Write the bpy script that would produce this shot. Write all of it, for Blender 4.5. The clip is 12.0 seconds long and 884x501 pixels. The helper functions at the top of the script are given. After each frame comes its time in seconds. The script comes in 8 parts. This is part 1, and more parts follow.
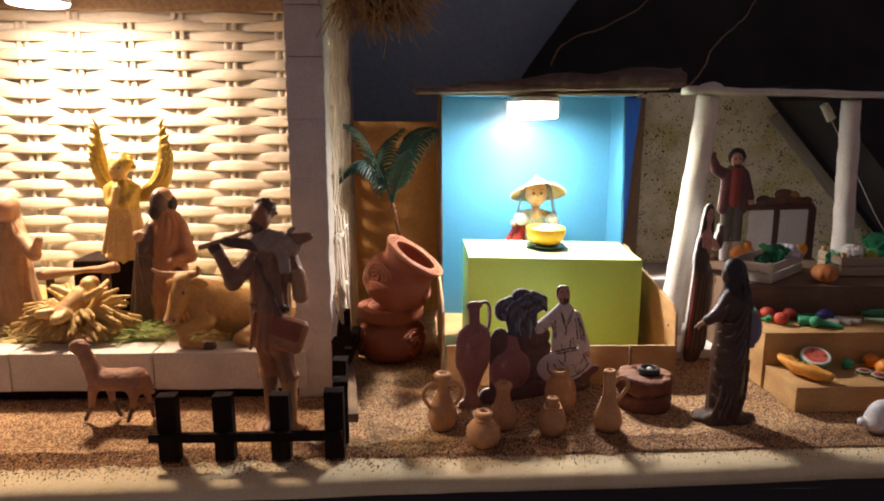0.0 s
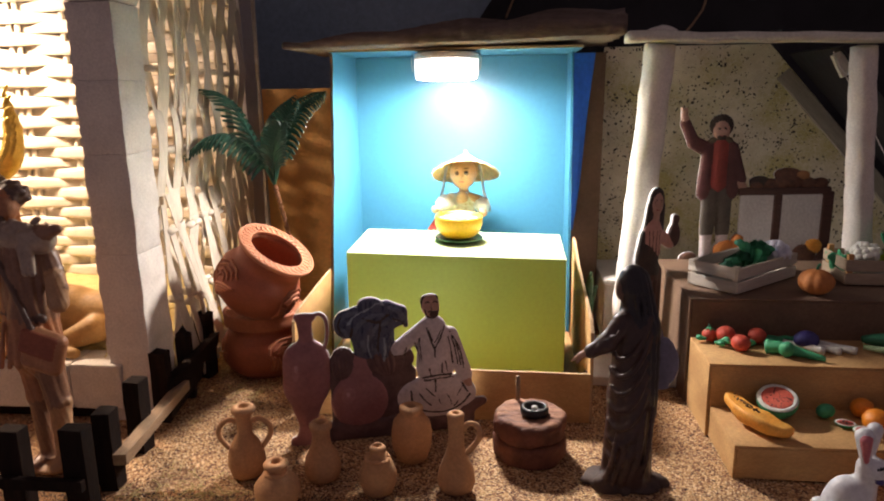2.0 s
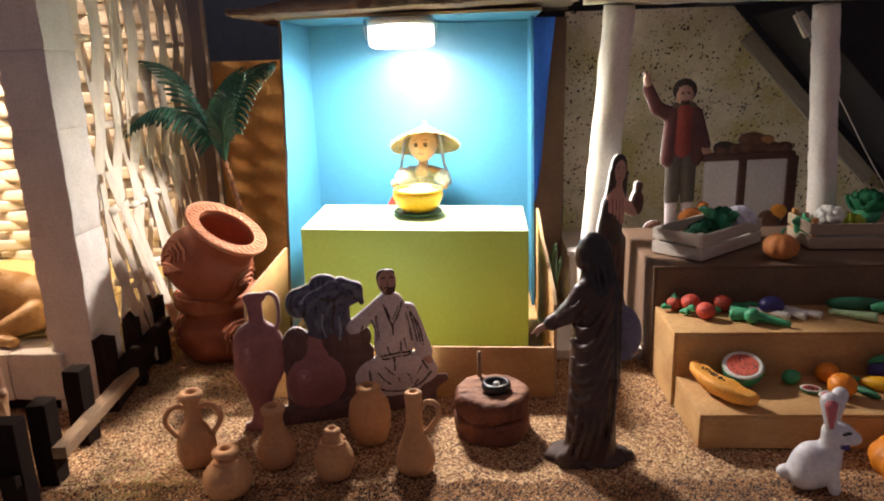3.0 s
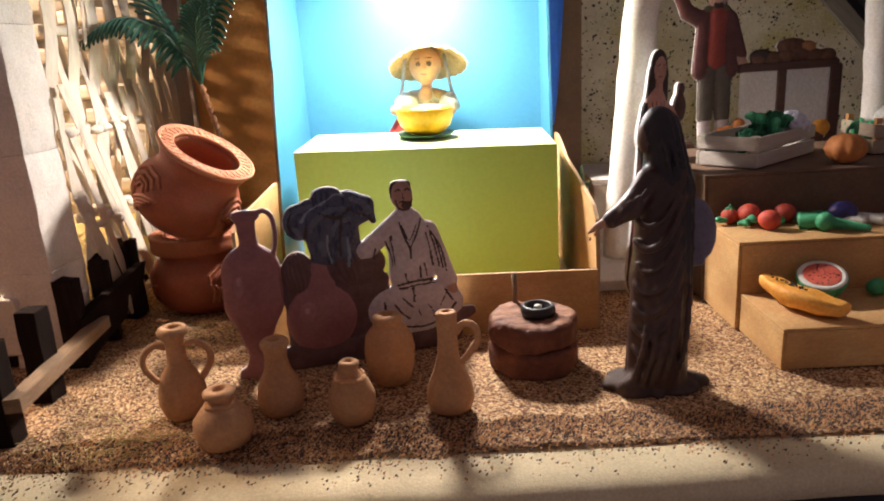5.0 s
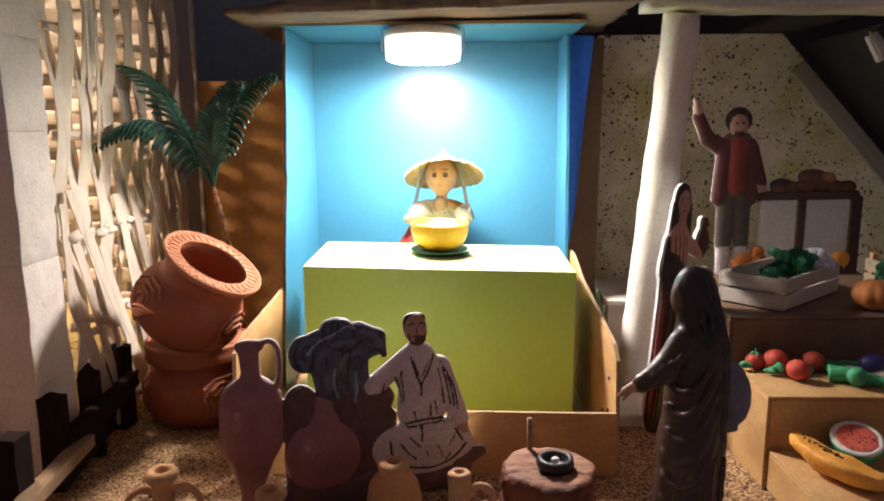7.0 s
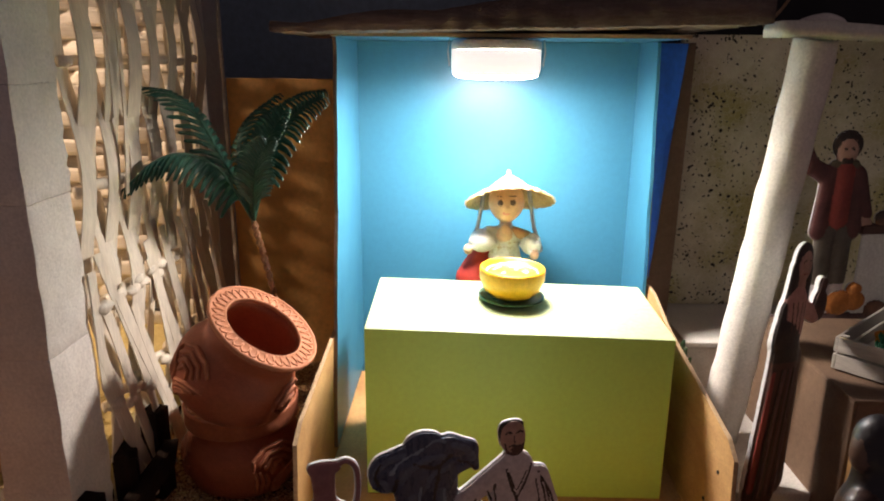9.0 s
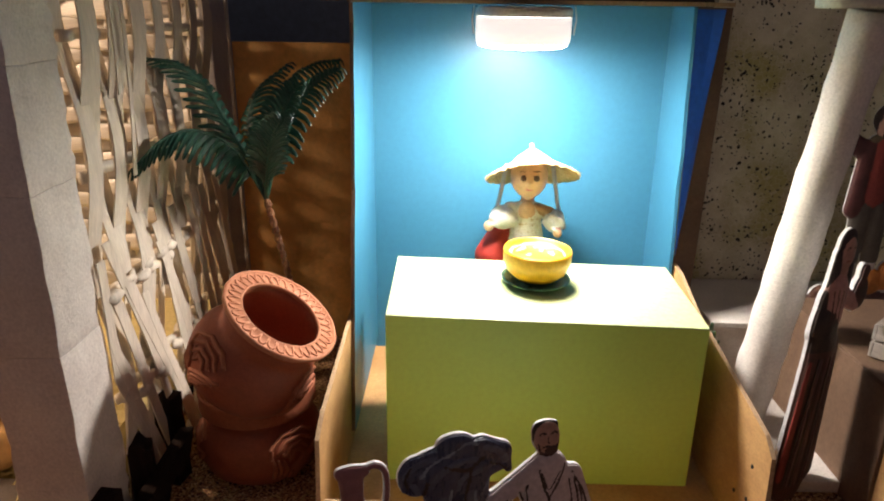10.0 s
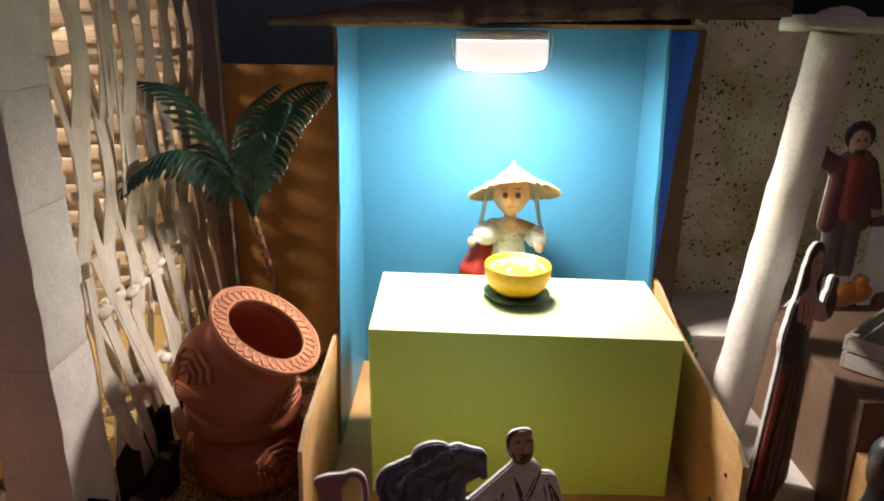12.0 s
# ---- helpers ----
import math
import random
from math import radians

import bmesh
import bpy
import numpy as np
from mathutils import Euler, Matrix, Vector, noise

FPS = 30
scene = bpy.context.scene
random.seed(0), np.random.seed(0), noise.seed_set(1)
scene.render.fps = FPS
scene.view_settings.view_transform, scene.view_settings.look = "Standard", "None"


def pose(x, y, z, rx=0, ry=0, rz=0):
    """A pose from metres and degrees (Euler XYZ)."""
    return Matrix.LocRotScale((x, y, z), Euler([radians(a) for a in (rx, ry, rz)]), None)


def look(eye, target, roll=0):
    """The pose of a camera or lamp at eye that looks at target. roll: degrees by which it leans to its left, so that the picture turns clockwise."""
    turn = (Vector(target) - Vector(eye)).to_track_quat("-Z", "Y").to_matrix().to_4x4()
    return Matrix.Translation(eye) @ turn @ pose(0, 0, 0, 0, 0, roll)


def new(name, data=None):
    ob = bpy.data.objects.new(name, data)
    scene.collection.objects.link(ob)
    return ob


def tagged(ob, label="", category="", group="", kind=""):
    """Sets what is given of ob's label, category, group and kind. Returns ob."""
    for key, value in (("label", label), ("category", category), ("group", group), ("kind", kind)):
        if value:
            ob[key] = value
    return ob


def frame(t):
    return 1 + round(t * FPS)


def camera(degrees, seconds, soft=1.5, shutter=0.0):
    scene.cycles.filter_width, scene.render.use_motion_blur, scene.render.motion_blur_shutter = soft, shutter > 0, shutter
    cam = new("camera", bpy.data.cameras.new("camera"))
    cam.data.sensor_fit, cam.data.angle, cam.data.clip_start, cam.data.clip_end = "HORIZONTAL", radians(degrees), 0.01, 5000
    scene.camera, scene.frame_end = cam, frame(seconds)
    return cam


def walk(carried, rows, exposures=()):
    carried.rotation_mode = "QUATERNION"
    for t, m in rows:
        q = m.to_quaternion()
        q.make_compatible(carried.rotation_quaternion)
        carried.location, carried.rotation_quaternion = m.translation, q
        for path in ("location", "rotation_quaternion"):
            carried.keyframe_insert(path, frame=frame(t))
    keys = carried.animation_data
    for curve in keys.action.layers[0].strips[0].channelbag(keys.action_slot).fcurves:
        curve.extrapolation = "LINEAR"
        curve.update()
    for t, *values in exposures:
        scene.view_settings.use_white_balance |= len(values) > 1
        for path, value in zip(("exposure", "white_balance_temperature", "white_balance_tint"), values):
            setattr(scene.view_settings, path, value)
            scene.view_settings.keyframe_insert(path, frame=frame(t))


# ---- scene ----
cam = camera(65.1, 12.0, 2.0)
PATH = [
    (0, (-0.093, -0.089, 0.438), (-0.017, 1.872, 0.054), 0.1),
    (0.5, (-0.093, -0.015, 0.432), (0.027, 1.947, 0.062), 0.3),
    (1, (0.023, 0.047, 0.391), (-0.044, 1.997, -0.05), -1.3),
    (1.5, (0.169, 0.091, 0.412), (-0.061, 2.043, 0.043), -0.4),
    (2, (0.235, 0.159, 0.412), (0.033, 2.099, -0.031), -0.8),
    (2.5, (0.262, 0.183, 0.417), (0.109, 2.13, -0.013), -1.8),
    (3, (0.254, 0.191, 0.397), (0.124, 2.122, -0.106), -1.8),
    (3.2, (0.252, 0.189, 0.369), (0.151, 2.111, -0.174), -1.8),
    (4.8, (0.201, 0.282, 0.28), (0.136, 2.209, -0.249), -3.3),
    (5, (0.198, 0.286, 0.286), (0.127, 2.214, -0.24), -3.6),
    (5.5, (0.195, 0.288, 0.279), (0.115, 2.218, -0.238), -4.0),
    (6, (0.188, 0.296, 0.308), (0.118, 2.243, -0.146), -3.0),
    (6.5, (0.182, 0.312, 0.334), (0.127, 2.275, -0.044), -1.5),
    (7, (0.179, 0.331, 0.342), (0.127, 2.302, 0.006), -0.4),
    (7.5, (0.165, 0.374, 0.37), (0.1, 2.335, -0.018), 0.1),
    (7.7, (0.15, 0.395, 0.389), (0.11, 2.35, -0.027), 0.5),
    (9.5, (0.075, 0.478, 0.463), (0.037, 2.385, -0.14), 0.5),
    (10, (0.063, 0.499, 0.473), (0.033, 2.383, -0.196), 0.8),
    (10.5, (0.066, 0.497, 0.475), (0.043, 2.389, -0.17), 1.3),
    (11, (0.067, 0.492, 0.48), (0.048, 2.385, -0.167), 0.9),
    (11.5, (0.083, 0.48, 0.482), (0.055, 2.378, -0.147), 0.3),
    (12, (0.081, 0.48, 0.478), (0.053, 2.38, -0.144), 0.5),
]
EXPOSURES = [(0.0, 0.05, 7000, 19), (2.5, 0.2, 7000, 19), (4.8, 0.35, 7000, 19), (5.6, 0.35, 7000, 19), (7.0, 0.0, 7000, 19), (7.7, -0.1, 7000, 19), (9.3, -0.55, 7000, 18), (12.0, -0.57, 7000, 18)]
walk(cam, [(t, look(eye, target, roll)) for t, eye, target, roll in PATH], EXPOSURES)

# ---- light ----
world = bpy.data.worlds.new("night_room")
scene.world = world
world.use_nodes = True
AMBIENT = world.node_tree.nodes["Background"]
AMBIENT.inputs["Color"].default_value = (1.0, 0.8, 0.9, 1)
AMBIENT.inputs["Strength"].default_value = 0.108
BOX_LAMP = 350.0      # glow of the round lamp in the blue box
STABLE_LAMP = 410.0   # glow of the warm lamp over the stable
STABLE_TINT = (1.0, 0.8, 0.6)


# ---- materials ----
def shader(name):
    m = bpy.data.materials.new(name)
    m.use_nodes = True
    nt = m.node_tree
    return m, nt.nodes, nt.links, nt.nodes["Principled BSDF"]


def coords(nodes, links, scale=(1, 1, 1)):
    tc = nodes.new("ShaderNodeTexCoord")
    mp = nodes.new("ShaderNodeMapping")
    mp.inputs["Scale"].default_value = scale
    links.new(tc.outputs["Object"], mp.inputs["Vector"])
    return mp.outputs["Vector"]


def noise_tex(nodes, links, vec, scale, detail=4, rough=0.6):
    n = nodes.new("ShaderNodeTexNoise")
    n.inputs["Scale"].default_value = scale
    n.inputs["Detail"].default_value = detail
    n.inputs["Roughness"].default_value = rough
    links.new(vec, n.inputs["Vector"])
    return n.outputs["Fac"]


def ramp(nodes, links, fac, *stops):
    r = nodes.new("ShaderNodeValToRGB")
    el = r.color_ramp.elements
    while len(el) < len(stops):
        el.new(0.5)
    for e, (p, c) in zip(el, stops):
        e.position, e.color = p, (*c, 1)
    links.new(fac, r.inputs["Fac"])
    return r.outputs["Color"]


def mix(nodes, links, fac, a, b, mode="MIX"):
    n = nodes.new("ShaderNodeMix")
    n.data_type, n.blend_type = "RGBA", mode
    for key, v in ((0, fac), (6, a), (7, b)):
        if isinstance(v, bpy.types.NodeSocket):
            links.new(v, n.inputs[key])
        elif key == 0:
            n.inputs[0].default_value = v
        else:
            n.inputs[key].default_value = (*v, 1)
    return n.outputs[2]


def bump(nodes, links, bsdf, height, strength, distance):
    b = nodes.new("ShaderNodeBump")
    b.inputs["Strength"].default_value, b.inputs["Distance"].default_value = strength, distance
    links.new(height, b.inputs["Height"])
    links.new(b.outputs["Normal"], bsdf.inputs["Normal"])


def surface(name, dark, light, rough=0.7, coarse=25, fine=220, depth=0.0006, metal=0.0, stretch=(1, 1, 1), spread=0.28, stain=None, island=0.0, sheen=0.0, grit=1.0):
    """A worn surface: two colours mixed by a coarse noise, a fine grain, optional stains, and a fine relief."""
    m, nodes, links, bsdf = shader(name)
    vec = coords(nodes, links, stretch)
    n1 = noise_tex(nodes, links, vec, coarse)
    n2 = noise_tex(nodes, links, vec, fine, 3)
    col = ramp(nodes, links, n1, (0.5 - spread, dark), (0.5 + spread, light))
    grain = ramp(nodes, links, n2, (0.3, (1 - 0.14 * grit,) * 3), (0.7, (1 + 0.1 * grit,) * 3))
    col = mix(nodes, links, 1.0, col, grain, "MULTIPLY")
    if stain:
        n3 = noise_tex(nodes, links, vec, coarse * 0.45, 5, 0.7)
        mask = ramp(nodes, links, n3, (0.52, (0, 0, 0)), (0.68, (1, 1, 1)))
        col = mix(nodes, links, mask, col, stain)
    if island:
        oi = nodes.new("ShaderNodeObjectInfo")
        sh = ramp(nodes, links, oi.outputs["Random"], (0.0, (1 - island,) * 3), (1.0, (1.0, 1.0, 1.0)))
        col = mix(nodes, links, 1.0, col, sh, "MULTIPLY")
    links.new(col, bsdf.inputs["Base Color"])
    rr = ramp(nodes, links, n1, (0.2, (max(rough - 0.1, 0.02),) * 3), (0.8, (min(rough + 0.12, 1),) * 3))
    links.new(rr, bsdf.inputs["Roughness"])
    bsdf.inputs["Metallic"].default_value = metal
    if sheen:
        bsdf.inputs["Sheen Weight"].default_value = sheen
    bump(nodes, links, bsdf, n2, 0.5, depth)
    return m


def glow(name, colour, strength):
    m, nodes, links, bsdf = shader(name)
    bsdf.inputs["Base Color"].default_value = (0.85, 0.85, 0.85, 1)
    bsdf.inputs["Emission Color"].default_value = (*colour, 1)
    bsdf.inputs["Emission Strength"].default_value = strength
    return m


def sand_material():
    m, nodes, links, bsdf = shader("coarse_sand")
    vec = coords(nodes, links)
    vor = nodes.new("ShaderNodeTexVoronoi")
    vor.inputs["Scale"].default_value = 560
    links.new(vec, vor.inputs["Vector"])
    sep = nodes.new("ShaderNodeSeparateColor")
    links.new(vor.outputs["Color"], sep.inputs["Color"])
    grains = ramp(nodes, links, sep.outputs["Red"], (0.0, (0.03, 0.013, 0.008)), (0.22, (0.2, 0.08, 0.045)), (0.45, (0.42, 0.225, 0.1)), (0.75, (0.64, 0.41, 0.2)), (1.0, (0.86, 0.66, 0.41)))
    patch = ramp(nodes, links, noise_tex(nodes, links, vec, 9), (0.35, (0.78, 0.74, 0.7)), (0.7, (1.1, 1.08, 1.02)))
    links.new(mix(nodes, links, 1.0, grains, patch, "MULTIPLY"), bsdf.inputs["Base Color"])
    bsdf.inputs["Roughness"].default_value = 0.85
    bump(nodes, links, bsdf, vor.outputs["Distance"], 0.8, 0.0012)
    return m


def speckle_material():
    """Cream board with clustered round dark pits of many sizes and faint pale fibres."""
    m, nodes, links, bsdf = shader("pitted_cream_board")
    vec = coords(nodes, links)
    warp = nodes.new("ShaderNodeTexNoise")
    warp.inputs["Scale"].default_value = 70
    links.new(vec, warp.inputs["Vector"])
    moved = mix(nodes, links, 0.012, vec, warp.outputs["Color"])

    def math_node(op, a, b):
        n = nodes.new("ShaderNodeMath")
        n.operation = op
        for i, v in enumerate((a, b)):
            if isinstance(v, bpy.types.NodeSocket):
                links.new(v, n.inputs[i])
            else:
                n.inputs[i].default_value = v
        return n.outputs[0]

    clump = ramp(nodes, links, noise_tex(nodes, links, vec, 19, 3), (0.3, (0.45,) * 3), (0.54, (1.1,) * 3))
    pits = None
    for scale, most, least in ((108, 0.6, 0.26), (205, 0.62, 0.23)):
        vor = nodes.new("ShaderNodeTexVoronoi")
        vor.inputs["Scale"].default_value = scale
        links.new(moved, vor.inputs["Vector"])
        sep = nodes.new("ShaderNodeSeparateColor")
        links.new(vor.outputs["Color"], sep.inputs["Color"])
        size = math_node("MULTIPLY", math_node("SUBTRACT", math_node("MULTIPLY", sep.outputs["Green"], most), least), clump)
        pit = math_node("LESS_THAN", vor.outputs["Distance"], size)
        pits = pit if pits is None else math_node("MAXIMUM", pits, pit)
    base = ramp(nodes, links, noise_tex(nodes, links, vec, 14), (0.3, (0.5, 0.43, 0.3)), (0.7, (0.78, 0.71, 0.55)))
    moss = ramp(nodes, links, noise_tex(nodes, links, vec, 9, 5), (0.46, (0, 0, 0)), (0.62, (0.8, 0.8, 0.8)))
    base = mix(nodes, links, moss, base, (0.42, 0.36, 0.12))
    web = nodes.new("ShaderNodeTexVoronoi")
    web.feature = "DISTANCE_TO_EDGE"
    web.inputs["Scale"].default_value = 130
    links.new(vec, web.inputs["Vector"])
    fibre = ramp(nodes, links, web.outputs["Distance"], (0.0, (0.35, 0.35, 0.35)), (0.06, (0, 0, 0)))
    base = mix(nodes, links, fibre, base, (0.86, 0.82, 0.7))
    links.new(mix(nodes, links, pits, base, (0.035, 0.03, 0.026)), bsdf.inputs["Base Color"])
    bsdf.inputs["Roughness"].default_value = 0.8
    bump(nodes, links, bsdf, math_node("SUBTRACT", 1.0, pits), 0.7, 0.002)
    return m


M = {}
M["sand"] = sand_material()
M["speckle"] = speckle_material()
M["cream"] = surface("cream_cloth_edge", (0.68, 0.56, 0.33), (0.84, 0.73, 0.48), 0.8, 18, 500, 0.0006)
M["black"] = surface("black_cloth", (0.012, 0.012, 0.015), (0.03, 0.03, 0.035), 0.9, 12, 160, 0.001)
M["sky_paint"] = surface("painted_night_blue", (0.26, 0.36, 0.46), (0.36, 0.47, 0.58), 0.85, 6, 90, 0.001)
M["rock_black"] = surface("black_crumpled_paper", (0.004, 0.004, 0.006), (0.014, 0.013, 0.016), 0.75, 14, 90, 0.002)
M["orange_wall"] = surface("ochre_painted_board", (0.74, 0.36, 0.1), (0.88, 0.55, 0.2), 0.85, 13, 120, 0.0012, stain=(0.78, 0.41, 0.13))
M["kraft"] = surface("brown_cardboard", (0.44, 0.235, 0.085), (0.63, 0.385, 0.16), 0.75, 13, 260, 0.0004, stretch=(1, 1, 2), spread=0.2, stain=(0.4, 0.21, 0.075))
M["kraft_edge"] = surface("raw_cardboard_edge", (0.3, 0.19, 0.1), (0.55, 0.38, 0.22), 0.9, 320, 700, 0.0008)
M["blue"] = surface("sky_blue_poster_paper", (0.028, 0.165, 0.27), (0.036, 0.19, 0.3), 0.42, 5, 120, 0.0001, grit=0.4)
M["deep_blue"] = surface("deep_blue_poster_paper", (0.008, 0.11, 0.6), (0.014, 0.14, 0.68), 0.5, 8, 150, 0.0003)
M["green_card"] = surface("lime_green_card", (0.5, 0.8, 0.15), (0.56, 0.84, 0.18), 0.5, 6, 180, 0.00004, grit=0.3)
M["lid_card"] = surface("pale_lime_card", (0.48, 0.58, 0.28), (0.53, 0.63, 0.32), 0.5, 6, 180, 0.0002)
M["bark"] = surface("grey_brown_bark", (0.06, 0.04, 0.034), (0.25, 0.185, 0.15), 0.9, 22, 160, 0.004, stretch=(0.25, 3, 3))
M["white_paint"] = surface("white_painted_foam", (0.66, 0.61, 0.54), (0.83, 0.79, 0.72), 0.7, 24, 380, 0.0012, island=0.1)
M["joint"] = surface("dusky_joint", (0.34, 0.32, 0.32), (0.42, 0.4, 0.4), 0.9, 30, 300, 0.001)
M["beam_paint"] = surface("ivory_painted_foam", (0.58, 0.56, 0.46), (0.76, 0.74, 0.62), 0.7, 20, 300, 0.001)
M["strip"] = surface("split_bamboo_strip", (0.68, 0.61, 0.5), (0.84, 0.78, 0.68), 0.55, 20, 150, 0.0007, stretch=(0.3, 1, 6), island=0.25)
M["lattice"] = surface("whitewashed_cane_strip", (0.62, 0.55, 0.43), (0.84, 0.76, 0.63), 0.6, 26, 180, 0.0007, stretch=(3, 3, 0.4), island=0.2)
M["dark_wood"] = surface("dark_stained_wood", (0.01, 0.006, 0.0045), (0.032, 0.018, 0.013), 0.9, 30, 220, 0.0009, stretch=(4, 4, 0.6), island=0.3)
M["tan_wood"] = surface("weathered_tan_wood", (0.17, 0.1, 0.055), (0.4, 0.27, 0.16), 0.75, 26, 200, 0.001, stretch=(4, 0.6, 4))
M["terracotta"] = surface("red_terracotta", (0.24, 0.05, 0.02), (0.36, 0.095, 0.04), 0.6, 20, 300, 0.0006, stain=(0.22, 0.06, 0.026))
M["terracotta_rim"] = surface("pale_terracotta", (0.42, 0.155, 0.075), (0.55, 0.235, 0.12), 0.8, 26, 260, 0.0007)
M["terracotta_relief"] = surface("rubbed_terracotta_relief", (0.3, 0.085, 0.036), (0.43, 0.145, 0.068), 0.7, 30, 280, 0.0006)
M["clay"] = surface("buff_unglazed_clay", (0.55, 0.275, 0.12), (0.74, 0.425, 0.215), 0.8, 30, 320, 0.0007, stain=(0.44, 0.23, 0.11), island=0.14)
M["palm_leaf"] = surface("green_plastic_leaf", (0.005, 0.036, 0.026), (0.02, 0.115, 0.076), 0.38, 40, 200, 0.0006)
M["palm_stem"] = surface("twisted_palm_stem", (0.2, 0.09, 0.035), (0.42, 0.2, 0.09), 0.6, 60, 260, 0.001)
M["hay"] = surface("dry_hay", (0.4, 0.3, 0.1), (0.62, 0.5, 0.22), 0.8, 40, 200, 0.001)
M["grass"] = surface("green_grass_blade", (0.2, 0.3, 0.06), (0.4, 0.5, 0.14), 0.7, 40, 200, 0.001)
M["straw"] = surface("plaited_straw", (0.34, 0.2, 0.075), (0.62, 0.43, 0.2), 0.75, 90, 420, 0.0012)
M["gold"] = surface("gold_painted_resin", (0.5, 0.34, 0.06), (0.76, 0.55, 0.14), 0.36, 50, 240, 0.0006, metal=0.5)
M["straw_gold"] = surface("golden_resin_straw", (0.4, 0.25, 0.065), (0.62, 0.42, 0.15), 0.5, 60, 260, 0.001)
M["gold_skin"] = surface("amber_resin", (0.6, 0.4, 0.14), (0.78, 0.57, 0.25), 0.45, 50, 240, 0.0006)
M["robe_tan"] = surface("tan_resin_robe", (0.36, 0.19, 0.09), (0.56, 0.33, 0.18), 0.55, 40, 260, 0.0006)
M["robe_rust"] = surface("rust_brown_resin_robe", (0.32, 0.125, 0.055), (0.5, 0.23, 0.115), 0.5, 40, 260, 0.0006)
M["shep_grey"] = surface("dusty_brown_resin_coat", (0.19, 0.09, 0.052), (0.35, 0.19, 0.115), 0.42, 40, 260, 0.0006)
M["shep_lamb"] = surface("dusty_pale_resin_fleece", (0.3, 0.22, 0.17), (0.46, 0.36, 0.28), 0.55, 60, 260, 0.001)
# darker copy of the brown cardboard, with shade put into its colour
M["shaded_kraft"] = surface("shaded_brown_cardboard", (0.13, 0.075, 0.045), (0.23, 0.14, 0.085), 0.8, 16, 260, 0.0004)
M["grey_board"] = surface("dusty_grey_board", (0.2, 0.18, 0.14), (0.38, 0.34, 0.27), 0.8, 20, 200, 0.001, stretch=(0.3, 1, 3))
M["slate_light"] = surface("printed_pale_slate", (0.2, 0.25, 0.31), (0.34, 0.4, 0.46), 0.35, 60, 240, 0.0004)
# paler plums that paint the urns' highlights into the print
M["plum_light"] = surface("printed_plum_highlight", (0.42, 0.22, 0.22), (0.56, 0.34, 0.33), 0.4, 60, 240, 0.0003)
M["plum_mid"] = surface("printed_plum_gleam", (0.33, 0.145, 0.145), (0.46, 0.225, 0.22), 0.36, 40, 240, 0.0003)
# paler slate for the highlights painted on the spring head
M["slate_mid"] = surface("printed_slate_gleam", (0.07, 0.085, 0.13), (0.15, 0.175, 0.24), 0.32, 60, 240, 0.0004)
M["strap"] = surface("grey_blue_ribbon", (0.24, 0.25, 0.32), (0.36, 0.37, 0.44), 0.7, 60, 260, 0.0006)
M["lilac_clay"] = surface("pale_lilac_clay", (0.55, 0.56, 0.66), (0.72, 0.73, 0.8), 0.55, 60, 260, 0.001)
M["robe_red"] = surface("russet_resin_robe", (0.24, 0.06, 0.03), (0.4, 0.12, 0.06), 0.55, 40, 260, 0.0006)
M["robe_brown"] = surface("dark_brown_resin_robe", (0.075, 0.04, 0.03), (0.17, 0.1, 0.07), 0.45, 40, 260, 0.0006)
M["robe_grey"] = surface("grey_brown_resin_robe", (0.034, 0.017, 0.014), (0.09, 0.046, 0.037), 0.4, 45, 260, 0.0006)
M["robe_blue"] = surface("slate_blue_resin_veil", (0.011, 0.009, 0.012), (0.032, 0.025, 0.03), 0.4, 45, 260, 0.0006)
M["skin"] = surface("painted_resin_skin", (0.5, 0.26, 0.15), (0.62, 0.36, 0.22), 0.5, 50, 260, 0.0003)
M["hair"] = surface("dark_painted_hair", (0.02, 0.013, 0.01), (0.06, 0.038, 0.028), 0.5, 80, 300, 0.001)
M["ox_hide"] = surface("ochre_resin_hide", (0.42, 0.22, 0.06), (0.62, 0.37, 0.13), 0.55, 30, 220, 0.0006)
M["sheep_wool"] = surface("rosy_tan_resin_wool", (0.3, 0.14, 0.085), (0.46, 0.25, 0.16), 0.7, 60, 260, 0.0012)
M["white_glaze"] = surface("white_glazed_plaster", (0.72, 0.72, 0.74), (0.82, 0.82, 0.83), 0.35, 30, 200, 0.0003)
M["pink"] = surface("rose_paint", (0.55, 0.13, 0.15), (0.66, 0.2, 0.22), 0.5, 60, 260, 0.0003)
M["ink"] = surface("black_paint", (0.01, 0.01, 0.012), (0.025, 0.023, 0.025), 0.45, 60, 260, 0.0003)
M["card_white"] = surface("white_card_edge", (0.72, 0.72, 0.7), (0.82, 0.82, 0.8), 0.7, 30, 260, 0.0003)
M["print_purple"] = surface("printed_plum_clay", (0.26, 0.1, 0.1), (0.42, 0.19, 0.185), 0.36, 34, 240, 0.0003)
M["print_slate"] = surface("printed_slate_stone", (0.03, 0.036, 0.066), (0.1, 0.115, 0.18), 0.28, 60, 200, 0.0006, stretch=(3, 1, 1))
M["print_rock"] = surface("printed_dark_rock", (0.07, 0.035, 0.036), (0.2, 0.11, 0.1), 0.55, 70, 240, 0.001)
M["print_grey"] = surface("printed_grey_tunic", (0.52, 0.45, 0.45), (0.74, 0.66, 0.65), 0.55, 30, 240, 0.0003)
M["print_skin"] = surface("printed_dusky_skin", (0.4, 0.22, 0.16), (0.58, 0.35, 0.27), 0.5, 50, 240, 0.0003)
M["print_red"] = surface("printed_red_cloth", (0.2, 0.028, 0.022), (0.34, 0.06, 0.045), 0.55, 40, 240, 0.0003)
